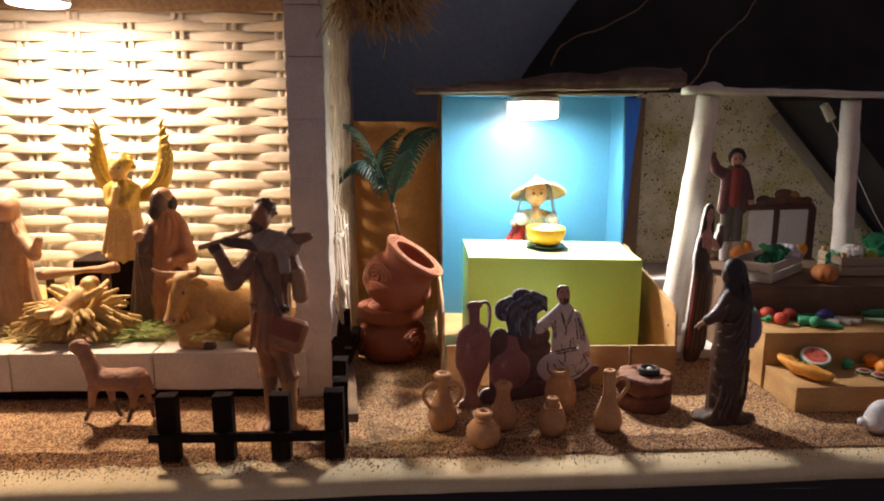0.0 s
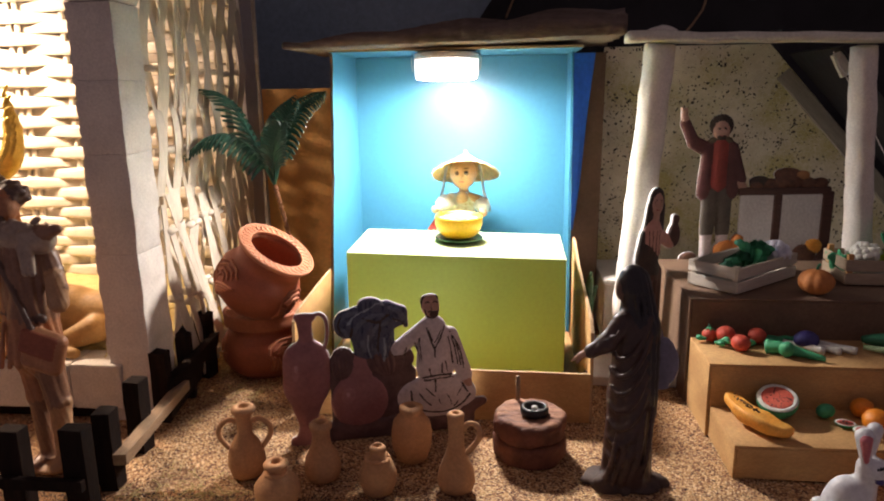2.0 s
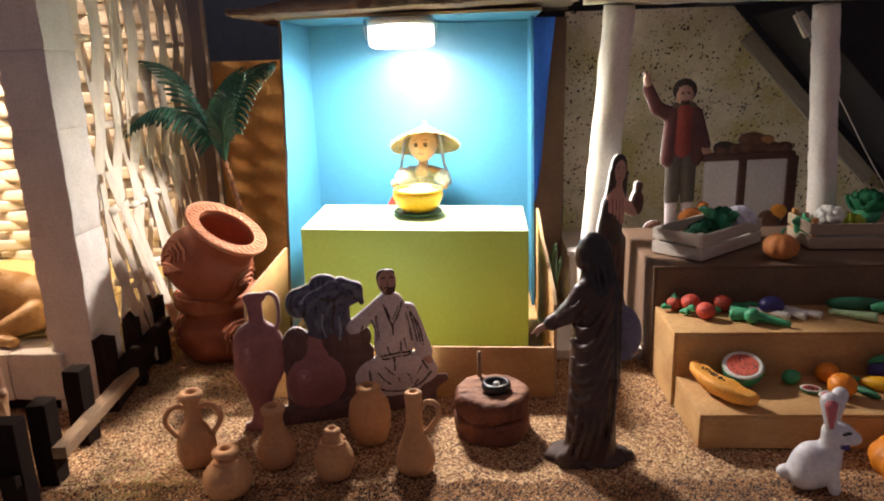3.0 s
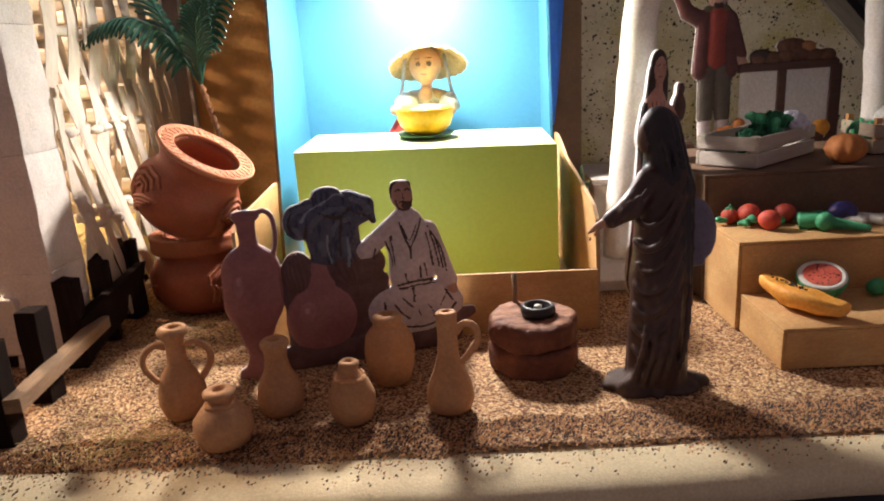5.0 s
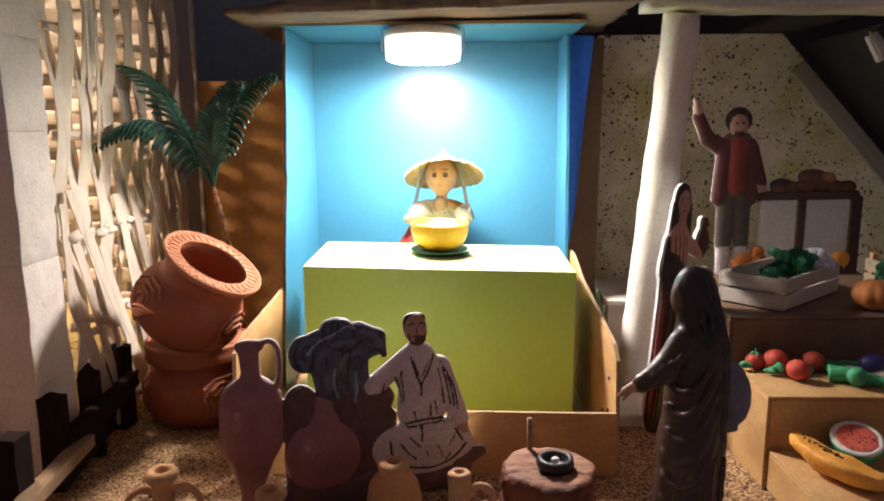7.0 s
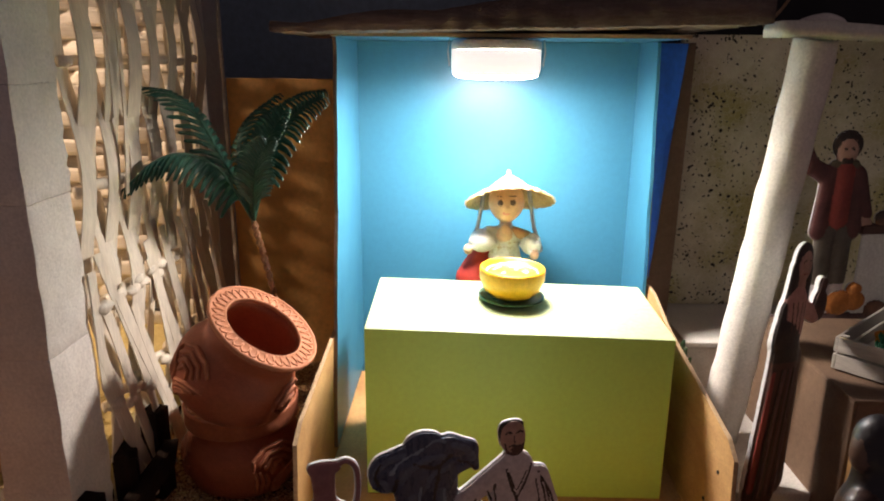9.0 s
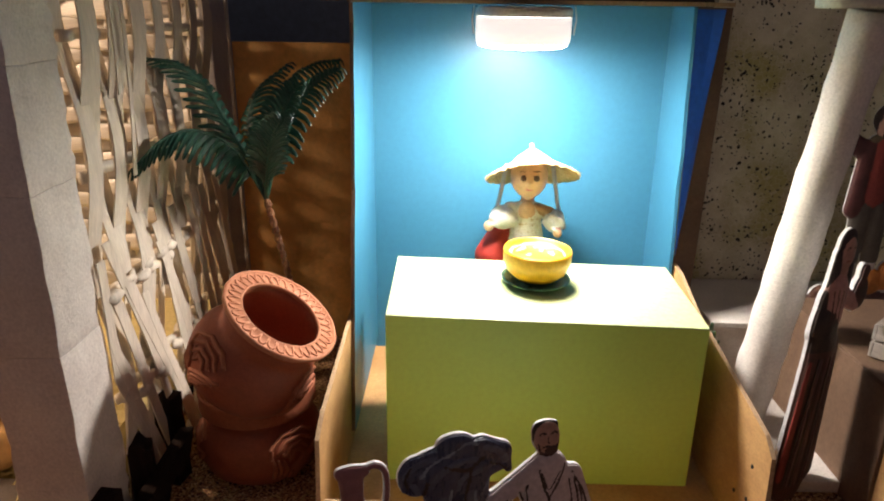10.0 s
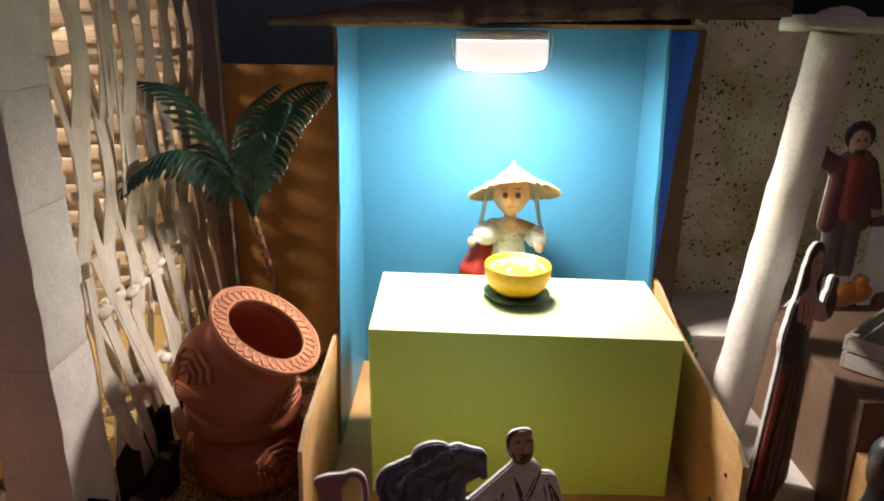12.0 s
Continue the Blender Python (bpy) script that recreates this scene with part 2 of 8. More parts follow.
M["print_olive"] = surface("printed_olive_cloth", (0.07, 0.055, 0.03), (0.15, 0.12, 0.07), 0.55, 40, 240, 0.0003)
M["print_brown"] = surface("printed_brown_wood", (0.05, 0.022, 0.016), (0.12, 0.055, 0.04), 0.55, 40, 240, 0.0003, stretch=(0.4, 1, 4))
M["bread"] = surface("printed_bread_crust", (0.06, 0.025, 0.018), (0.2, 0.09, 0.05), 0.6, 90, 260, 0.0008)
M["log"] = surface("rough_log_end", (0.1, 0.032, 0.02), (0.26, 0.095, 0.055), 0.8, 45, 200, 0.003)
M["log_top"] = surface("scraped_log_top", (0.1, 0.034, 0.022), (0.44, 0.22, 0.13), 0.75, 60, 200, 0.003, stretch=(0.35, 2, 1), spread=0.16)
M["lamp_case"] = surface("white_lamp_casing", (0.74, 0.74, 0.74), (0.8, 0.8, 0.8), 0.4, 30, 200, 0.0002)
M["lamp_glow"] = glow("lit_cold_white_diffuser", (1.0, 0.97, 0.93), BOX_LAMP)
M["lamp_side"] = glow("dimly_lit_lamp_side", (1.0, 0.97, 0.93), BOX_LAMP * 0.0036)
M["stable_glow"] = glow("lit_warm_diffuser", STABLE_TINT, STABLE_LAMP)
M["wire"] = surface("thin_steel_wire", (0.3, 0.3, 0.3), (0.5, 0.5, 0.5), 0.35, 60, 260, 0.0002, metal=1.0)
M["string"] = surface("pale_string", (0.5, 0.48, 0.44), (0.66, 0.63, 0.58), 0.8, 60, 260, 0.0004)
M["leaf_green"] = surface("matte_green_clay", (0.02, 0.22, 0.1), (0.05, 0.42, 0.19), 0.55, 60, 260, 0.0008)
M["dark_green"] = surface("dark_green_clay", (0.012, 0.12, 0.06), (0.03, 0.22, 0.11), 0.5, 60, 260, 0.0006)
M["pale_green"] = surface("pale_green_clay", (0.3, 0.5, 0.25), (0.5, 0.66, 0.4), 0.55, 60, 260, 0.0006)
M["lime"] = surface("lime_clay", (0.3, 0.42, 0.03), (0.5, 0.58, 0.06), 0.55, 60, 260, 0.0006)
M["cream_clay"] = surface("cream_white_clay", (0.66, 0.66, 0.58), (0.8, 0.8, 0.74), 0.55, 60, 260, 0.0008)
M["red_clay"] = surface("matte_red_clay", (0.44, 0.04, 0.024), (0.62, 0.085, 0.045), 0.6, 50, 260, 0.0005)
M["flesh_red"] = surface("watermelon_flesh", (0.6, 0.09, 0.06), (0.72, 0.16, 0.1), 0.5, 60, 260, 0.0008)
M["pumpkin_clay"] = surface("dull_orange_clay", (0.4, 0.13, 0.03), (0.58, 0.22, 0.06), 0.7, 40, 240, 0.0008)
M["orange_clay"] = surface("orange_clay", (0.7, 0.19, 0.01), (0.86, 0.3, 0.02), 0.5, 50, 300, 0.001)
M["papaya"] = surface("papaya_clay", (0.8, 0.3, 0.03), (0.92, 0.48, 0.1), 0.62, 40, 300, 0.0012)
M["yellow"] = surface("yellow_gourd_shell", (0.66, 0.32, 0.01), (0.78, 0.44, 0.02), 0.4, 30, 200, 0.0003)
M["porridge"] = surface("pale_yellow_paste", (0.78, 0.62, 0.28), (0.88, 0.8, 0.56), 0.9, 60, 200, 0.0015)
M["indigo"] = surface("indigo_clay", (0.025, 0.02, 0.12), (0.06, 0.05, 0.22), 0.4, 50, 240, 0.0005)
M["plate"] = surface("dark_green_saucer", (0.04, 0.12, 0.07), (0.07, 0.18, 0.1), 0.3, 40, 240, 0.0003)
M["lace"] = surface("white_lace_cloth", (0.7, 0.68, 0.65), (0.84, 0.83, 0.82), 0.8, 160, 500, 0.002)
M["crate_wood"] = surface("pale_grey_crate_wood", (0.42, 0.37, 0.31), (0.62, 0.57, 0.49), 0.75, 26, 220, 0.0009, stretch=(0.5, 0.5, 5), island=0.15)
M["veil_lilac"] = surface("grey_lilac_resin_veil", (0.13, 0.12, 0.17), (0.22, 0.2, 0.27), 0.5, 40, 260, 0.0004)
M["print_denim"] = surface("printed_grey_brown_cloth", (0.06, 0.05, 0.042), (0.14, 0.115, 0.09), 0.5, 40, 240, 0.0003)
M["print_maroon"] = surface("printed_maroon_coat", (0.06, 0.018, 0.018), (0.15, 0.05, 0.045), 0.5, 40, 240, 0.0003)
M["papaya_print"] = surface("printed_orange_loaf", (0.3, 0.13, 0.05), (0.46, 0.22, 0.09), 0.5, 60, 240, 0.0005)
M["gourd_orange"] = surface("dull_orange_clay", (0.42, 0.12, 0.02), (0.6, 0.22, 0.05), 0.6, 60, 240, 0.0008)
M["print_rose"] = surface("printed_rose_dress", (0.46, 0.22, 0.17), (0.66, 0.38, 0.31), 0.5, 40, 240, 0.0003)
M["doll_red"] = surface("red_doll_cloth", (0.36, 0.02, 0.012), (0.48, 0.035, 0.02), 0.7, 40, 240, 0.0005)
M["dark_leaf"] = surface("dark_green_leaf", (0.015, 0.045, 0.015), (0.045, 0.11, 0.03), 0.5, 50, 240, 0.0006)
M["crate_tan"] = surface("tan_crate_wood", (0.38, 0.28, 0.18), (0.58, 0.46, 0.33), 0.75, 26, 220, 0.0009, stretch=(0.5, 0.5, 5), island=0.15)
M["orange_wood"] = surface("orange_tan_wood", (0.5, 0.22, 0.07), (0.68, 0.36, 0.14), 0.7, 26, 220, 0.0009)
M["base_rock"] = surface("dark_rough_base", (0.04, 0.025, 0.02), (0.11, 0.07, 0.055), 0.75, 60, 260, 0.001)
M["doll_skin"] = surface("doll_vinyl_skin", (0.6, 0.36, 0.22), (0.68, 0.43, 0.28), 0.4, 30, 200, 0.0002)
M["hat_straw"] = surface("pale_plaited_straw", (0.42, 0.29, 0.13), (0.72, 0.56, 0.33), 0.75, 90, 420, 0.0012, stain=(0.4, 0.25, 0.1))
M["bodice"] = surface("gold_flecked_lace", (0.66, 0.62, 0.54), (0.82, 0.8, 0.76), 0.6, 420, 600, 0.0015, stain=(0.42, 0.27, 0.07))

M["dark_wood"].node_tree.nodes["Principled BSDF"].inputs["Specular IOR Level"].default_value = 0.12


# ---- mesh helpers ----
def mesh_from(name, verts, faces, mats, face_mats=None, smooth=True):
    me = bpy.data.meshes.new(name)
    me.from_pydata(verts, [], faces)
    for m in mats:
        me.materials.append(m)
    if face_mats is not None:
        me.polygons.foreach_set("material_index", np.asarray(face_mats, dtype=np.int32))
    me.polygons.foreach_set("use_smooth", np.full(len(me.polygons), smooth))
    me.update()
    return me


def part(name, bm, material, parent=None, label="", smooth=False):
    """Links a bmesh (or a ready mesh) as ONE mesh object, under a thing where parent is given."""
    if isinstance(bm, bpy.types.Mesh):
        me = bm
    else:
        me = bpy.data.meshes.new(name)
        bmesh.ops.recalc_face_normals(bm, faces=bm.faces[:])
        bm.to_mesh(me)
        bm.free()
        me.polygons.foreach_set("use_smooth", np.full(len(me.polygons), smooth))
    if material is not None and not me.materials:
        for m in material if isinstance(material, (list, tuple)) else (material,):
            me.materials.append(m)
    ob = new(name, me)
    if parent is not None:
        ob.parent = parent
    if label:
        ob["label"] = label
    return ob


def thing(name, label, category, group="", kind="", at=None):
    """An Empty at the base of a thing, which parents its parts."""
    ob = tagged(new(name), label, category, group, kind)
    if at is not None:
        ob.matrix_basis = at
    return ob


def box_bm(x0, x1, y0, y1, z0, z1, bevel=0.0, segs=2, bm=None):
    own = bm or bmesh.new()
    r = bmesh.ops.create_cube(own, size=1, matrix=Matrix.Translation(((x0 + x1) / 2, (y0 + y1) / 2, (z0 + z1) / 2)) @ Matrix.Diagonal((x1 - x0, y1 - y0, z1 - z0, 1)))
    if bevel:
        es = list({e for v in r["verts"] for e in v.link_edges})
        bmesh.ops.bevel(own, geom=es, offset=bevel, segments=segs, affect="EDGES", profile=0.6)
    return own


def roughen(bm, amount, scale, seed=0.0):
    for v in bm.verts:
        v.co += noise.noise_vector(v.co * scale + Vector((seed, seed * 1.7, -seed))) * amount
    return bm


def lathe_bm(profile, segs=40, bm=None, m=None, ring=False):
    """A turned solid from (radius, height) pairs."""
    bm = bm or bmesh.new()
    rings = []
    for r, z in profile:
        loop = []
        for i in range(segs):
            a = 2 * math.pi * i / segs
            p = Vector((r * math.cos(a), r * math.sin(a), z))
            loop.append(bm.verts.new(m @ p if m else p))
        rings.append(loop)
    for a, b in zip(rings, rings[1:]):
        for i in range(segs):
            bm.faces.new((a[i], a[(i + 1) % segs], b[(i + 1) % segs], b[i]))
    if ring:
        for i in range(segs):
            bm.faces.new((rings[-1][i], rings[-1][(i + 1) % segs], rings[0][(i + 1) % segs], rings[0][i]))
        return bm
    bm.faces.new(rings[0][::-1])
    bm.faces.new(rings[-1])
    return bm


def smooth_line(points, steps=6):
    """A Catmull-Rom line through a few points."""
    ps = [Vector(p) for p in points]
    ps = [ps[0] * 2 - ps[1], *ps, ps[-1] * 2 - ps[-2]]
    out = []
    for i in range(1, len(ps) - 2):
        a, b, c, d = ps[i - 1:i + 3]
        for s in range(steps):
            t = s / steps
            out.append(0.5 * (2 * b + (c - a) * t + (2 * a - 5 * b + 4 * c - d) * t * t + (3 * b - a - 3 * c + d) * t ** 3))
    out.append(ps[-2])
    return out


def tube_bm(points, radius, segs=8, bm=None, flat=1.0, side=None):
    """A tube along points; radius is a number or a function of 0..1; flat squeezes it across side."""
    bm = bm or bmesh.new()
    pts = [Vector(p) for p in points]
    n = len(pts)
    rings = []
    ref = Vector(side) if side else Vector((0.13, 0.21, 0.97))
    for i, p in enumerate(pts):
        d = (pts[min(i + 1, n - 1)] - pts[max(i - 1, 0)]).normalized()
        u = d.cross(ref)
        u = u.normalized() if u.length > 1e-6 else d.orthogonal().normalized()
        w = d.cross(u).normalized()
        r = radius(i / (n - 1)) if callable(radius) else radius
        rings.append([bm.verts.new(p + u * (r * math.cos(2 * math.pi * k / segs)) + w * (r * flat * math.sin(2 * math.pi * k / segs))) for k in range(segs)])
    for a, b in zip(rings, rings[1:]):
        for k in range(segs):
            bm.faces.new((a[k], a[(k + 1) % segs], b[(k + 1) % segs], b[k]))
    bm.faces.new(rings[0][::-1])
    bm.faces.new(rings[-1])
    return bm


def blob_bm(size, bumps=0.0, scale=60.0, subdiv=3, seed=0.0, bm=None, m=None):
    bm = bm or bmesh.new()
    r = bmesh.ops.create_icosphere(bm, subdivisions=subdiv, radius=1)
    for v in r["verts"]:
        p = v.co.copy()
        q = Vector((p.x * size[0], p.y * size[1], p.z * size[2]))
        q += p * (noise.noise(q * scale + Vector((seed, seed, seed))) * bumps)
        v.co = m @ q if m else q
    return bm


def card_bm(outline, thick, bm=None, m=None):
    """A flat outline of (a, b) pairs in the x-z plane, given thickness along y."""
    bm = bm or bmesh.new()
    tr = m or Matrix.Identity(4)
    front = [bm.verts.new(tr @ Vector((a, -thick / 2, b))) for a, b in outline]
    back = [bm.verts.new(tr @ Vector((a, thick / 2, b))) for a, b in outline]
    bm.faces.new(front)
    bm.faces.new(back[::-1])
    n = len(outline)
    for i in range(n):
        bm.faces.new((front[i], back[i], back[(i + 1) % n], front[(i + 1) % n]))
    return bm


class Sculpt:
    """A moulded body: rounded solids that flow into one another, skinned as one mesh."""

    def __init__(self, soft=0.004):
        self.solids, self.soft = [], soft

    def cap(self, a, b, ra, rb, mat, fold=None, soft=None):
        self.solids.append(("cap", np.array(a, float), np.array(b, float), (ra, rb), mat, fold, soft))
        return self

    def ell(self, c, r, mat, fold=None, soft=None, turn=(0, 0, 0)):
        rot = np.array(Euler([radians(t) for t in turn]).to_matrix())
        self.solids.append(("ell", np.array(c, float), np.array(r, float), rot, mat, fold, soft))
        return self

    def block(self, c, half, mat, edge=0.002, turn=(0, 0, 0), soft=None):
        rot = np.array(Euler([radians(t) for t in turn]).to_matrix())
        self.solids.append(("box", np.array(c, float), (np.array(half, float), edge), rot, mat, None, soft))
        return self

    def draw(self, line, r, mat, steps=4, soft=0.0003):
        """A thin line of another colour over the front, given as (x, z) pairs."""
        ys = np.arange(-0.05, 0.02, 0.0005)
        on = []
        for p in smooth_line([(x, 0, z) for x, z in line], steps):
            inside = self.field(np.stack([np.full_like(ys, p.x), ys, np.full_like(ys, p.z)], axis=-1)) < 0
            if inside.any():
                on.append((p.x, ys[inside.argmax()] + r * 0.4, p.z))
        for a, b in zip(on, on[1:]):
            if abs(a[1] - b[1]) < 0.008:
                self.cap(a, b, r, r, mat, soft=soft)
        return self

    def one(self, s, p):
        kind, a, b, c, mat, fold, _ = s
        if kind == "cap":
            ab = b - a
            t = np.clip(((p - a) @ ab) / max(ab @ ab, 1e-12), 0, 1)
            axis = a + t[..., None] * ab
            d = np.linalg.norm(p - axis, axis=-1) - (c[0] + (c[1] - c[0]) * t)
        elif kind == "ell":
            q = (p - a) @ c
            k0 = np.linalg.norm(q / b, axis=-1)
            k1 = np.linalg.norm(q / (b * b), axis=-1)
            d = k0 * (k0 - 1) / np.maximum(k1, 1e-9)
        else:
            q = np.abs((p - a) @ c) - (b[0] - b[1])
            d = np.linalg.norm(np.maximum(q, 0), axis=-1) + np.minimum(q.max(axis=-1), 0) - b[1]
        if fold:
            amp, count, slant = fold
            centre = (a + b) / 2 if kind == "cap" else a
            ang = np.arctan2(p[..., 1] - centre[1], p[..., 0] - centre[0])
            wave = np.sin(count * ang + slant * (p[..., 2] - centre[2]) + 1.3 * np.sin(40 * p[..., 2] + 2 * ang))
            d = d - amp * (np.abs(wave) - 0.5)
        return d

    def reach_of(self, s):
        kind, a, b, c = s[:4]
        if kind == "cap":
            r = max(c)
            return np.minimum(a, b) - r, np.maximum(a, b) + r
        r = max(b) if kind == "ell" else np.linalg.norm(b[0])
        return a - r, a + r

    def grid_field(self, p, lo, step):
        """The field over a whole grid, each solid worked out only near itself."""
        out = np.full(p.shape[:3], 0.05, np.float32)
        top = np.array(p.shape[:3])
        for s in self.solids:
            k = self.soft if s[6] is None else s[6]
            a, b = self.reach_of(s)
            i = np.clip(np.floor((a - 0.009 - lo) / step).astype(int), 0, top)
            j = np.clip(np.ceil((b + 0.009 - lo) / step).astype(int) + 1, 0, top)
            w = tuple(slice(x, y) for x, y in zip(i, j))
            d, old = self.one(s, p[w]), out[w]
            h = np.clip(0.5 + 0.5 * (old - d) / k, 0, 1)
            out[w] = old * (1 - h) + d * h - k * h * (1 - h)
        return out

    def field(self, p):
        out = None
        for s in self.solids:
            d = self.one(s, p)
            if out is None:
                out = d
            else:
                k = self.soft if s[6] is None else s[6]
                h = np.clip(0.5 + 0.5 * (out - d) / k, 0, 1)
                out = out * (1 - h) + d * h - k * h * (1 - h)
        return out

    def reach(self):
        ends = [self.reach_of(s) for s in self.solids]
        return np.min([a for a, b in ends], axis=0) - 0.006, np.max([b for a, b in ends], axis=0) + 0.006

    def mesh(self, name, step=0.002, relief=None, card=None, grain=0.0):
        """relief squeezes the body along y to that share; card adds a flat backing (margin, half thickness, material)."""
        lo, hi = self.reach()
        n = np.ceil((hi - lo) / step).astype(int) + 1
        axes = [lo[i] + step * np.arange(n[i]) for i in range(3)]
        p = np.stack(np.meshgrid(*axes, indexing="ij"), axis=-1).astype(np.float32)
        d = self.grid_field(p, lo, step)
        if card:
            flat = d.min(axis=1, keepdims=True) - card[0]
            slab = np.abs(p[..., 1] - card[3]) - card[1] / (relief or 1)
            both = np.maximum(np.broadcast_to(flat, slab.shape), slab)
            d = np.minimum(d, both)
        verts, faces = skin(d, lo, step)
        mats = []
        for s in self.solids:
            if s[4] not in mats:
                mats.append(s[4])
        each = np.stack([self.one(s, verts) for s in self.solids], axis=-1)
        owner = np.array([mats.index(s[4]) for s in self.solids])[each.argmin(axis=-1)]
        if card:
            mats.append(card[2])
            owner = np.where((self.field(verts) > step * 1.7), len(mats) - 1, owner)
        if grain:
            out = np.array([noise.noise(Vector(v) * 260) for v in verts])
            mid = verts.mean(axis=0)
            verts = verts + (verts - mid) / np.maximum(np.linalg.norm(verts - mid, axis=1, keepdims=True), 1e-6) * out[:, None] * grain
        if relief:
            verts = verts * np.array([1, relief, 1])
        return mesh_from(name, verts.tolist(), faces.tolist(), [M[k] for k in mats], owner[faces[:, 0]])


def skin(d, lo, step):
    """The skin of the solid where d is below nought, as quads (surface nets)."""
    ins = d < 0
    c = np.zeros(tuple(s - 1 for s in d.shape), int)
    corners = [(i, j, k) for i in (0, 1) for j in (0, 1) for k in (0, 1)]
    sh = c.shape
    for i, j, k in corners:
        c += ins[i:i + sh[0], j:j + sh[1], k:k + sh[2]]
    cells = np.argwhere((c > 0) & (c < 8))
    index = np.full(sh, -1)
    index[tuple(cells.T)] = np.arange(len(cells))
    val = {q: d[tuple((cells + q).T)] for q in corners}
    total, count = np.zeros((len(cells), 3)), np.zeros(len(cells))
    for q in corners:
        for ax in range(3):
            if q[ax]:
                continue
            r = tuple(1 if i == ax else q[i] for i in range(3))
            a, b = val[q], val[r]
            cut = (a < 0) != (b < 0)
            t = np.where(cut, a / np.where(cut, a - b, 1), 0)
            pos = np.tile(np.array(q, float), (len(cells), 1))
            pos[:, ax] = t
            total += pos * cut[:, None]
            count += cut
    verts = lo + step * (cells + total / count[:, None])
    faces = []
    for ax in range(3):
        u, v = (ax + 1) % 3, (ax + 2) % 3
        a = np.moveaxis(ins, ax, 0)
        e = np.argwhere(np.moveaxis(a[:-1] != a[1:], 0, ax))
        e = e[(e[:, u] > 0) & (e[:, v] > 0) & (e[:, u] < sh[u]) & (e[:, v] < sh[v])]
        quad = []
        for du, dv in ((1, 1), (0, 1), (0, 0), (1, 0)):
            q = e.copy()
            q[:, u] -= du
            q[:, v] -= dv
            quad.append(index[tuple(q.T)])
        quad = np.stack(quad, axis=-1)
        flip = ins[tuple(e.T)]
        quad[~flip] = quad[~flip][:, ::-1]
        faces.append(quad)
    return verts, np.concatenate(faces)


# ---- the setting ----
SAND_Z = 0.0


def height(x, y):
    """The sand's gentle unevenness; it thins out towards the front cloth."""
    return 0.0022 * noise.noise(Vector((x * 22, y * 22, 3))) + 0.001 * noise.noise(Vector((x * 90, y * 90, 7))) - 0.001


def build_ground():
    nx, ny = 260, 150
    x0, x1, y0, y1 = -1.3, 1.35, 0.752, 1.6
    verts, faces = [], []
    for j in range(ny + 1):
        for i in range(nx + 1):
            x, y = x0 + (x1 - x0) * i / nx, y0 + (y1 - y0) * j / ny
            if j == 0:
                y += 0.03 * (x + 0.1) + 0.02 * noise.noise(Vector((x * 8, 0, 1))) + 0.02 * noise.noise(Vector((x * 34, 0, 5))) + 0.008 * noise.noise(Vector((x * 120, 0, 9)))
            z = height(x, y) if j else -0.006
            verts.append((x, y, z))
    for j in range(ny):
        for i in range(nx):
            a = j * (nx + 1) + i
            faces.append((a, a + 1, a + nx + 2, a + nx + 1))
    ob = new("ground", mesh_from("ground", verts, faces, [M["sand"]]))
    tagged(ob, "coarse brown and tan sand spread over the display table", "sand", kind="structure")


build_ground()


def build_front_cloth():
    """The cloth-covered front board: flat, rounded over the front edge and falling down."""
    prof = [(1.7, -0.012), (0.9, -0.012), (0.78, -0.008), (0.745, -0.004), (0.715, -0.002), (0.704, -0.0035), (0.698, -0.006), (0.694, -0.01), (0.692, -0.016), (0.692, -0.022)]
    nx = 160
    verts, faces = [], []
    for i in range(nx + 1):
        x = -1.3 + 2.65 * i / nx
        for y, z in prof:
            w = 0.0016 * noise.noise(Vector((x * 14, y * 14, 2))) + 0.006 * (noise.noise(Vector((x * 3, 1, 1))) if y < 0.75 else 0)
            verts.append((x, y + (0.03 * (x + 0.1) if y < 0.76 else 0) + w * 0.8, z + w * 0.5))
    k = len(prof)
    for i in range(nx):
        for j in range(k - 1):
            a = i * k + j
            faces.append((a, a + 1, a + k + 1, a + k))
    ob = new("table_edge_cloth", mesh_from("table_edge_cloth", verts, faces, [M["cream"]]))
    tagged(ob, "cream cloth-covered front edge of the table", "table edge", kind="structure")
    skirt = part("table_skirt", roughen(box_bm(-1.35, 1.4, 0.69, 0.73, -0.8, -0.0225), 0.004, 12), M["black"])
    tagged(skirt, "black cloth hanging below the table edge", "table skirt", kind="structure")
    top = part("table_top", box_bm(-1.35, 1.4, 0.735, 1.75, -0.05, -0.016), M["black"])
    tagged(top, "dark table top under the sand", "table top", kind="structure")


build_front_cloth()


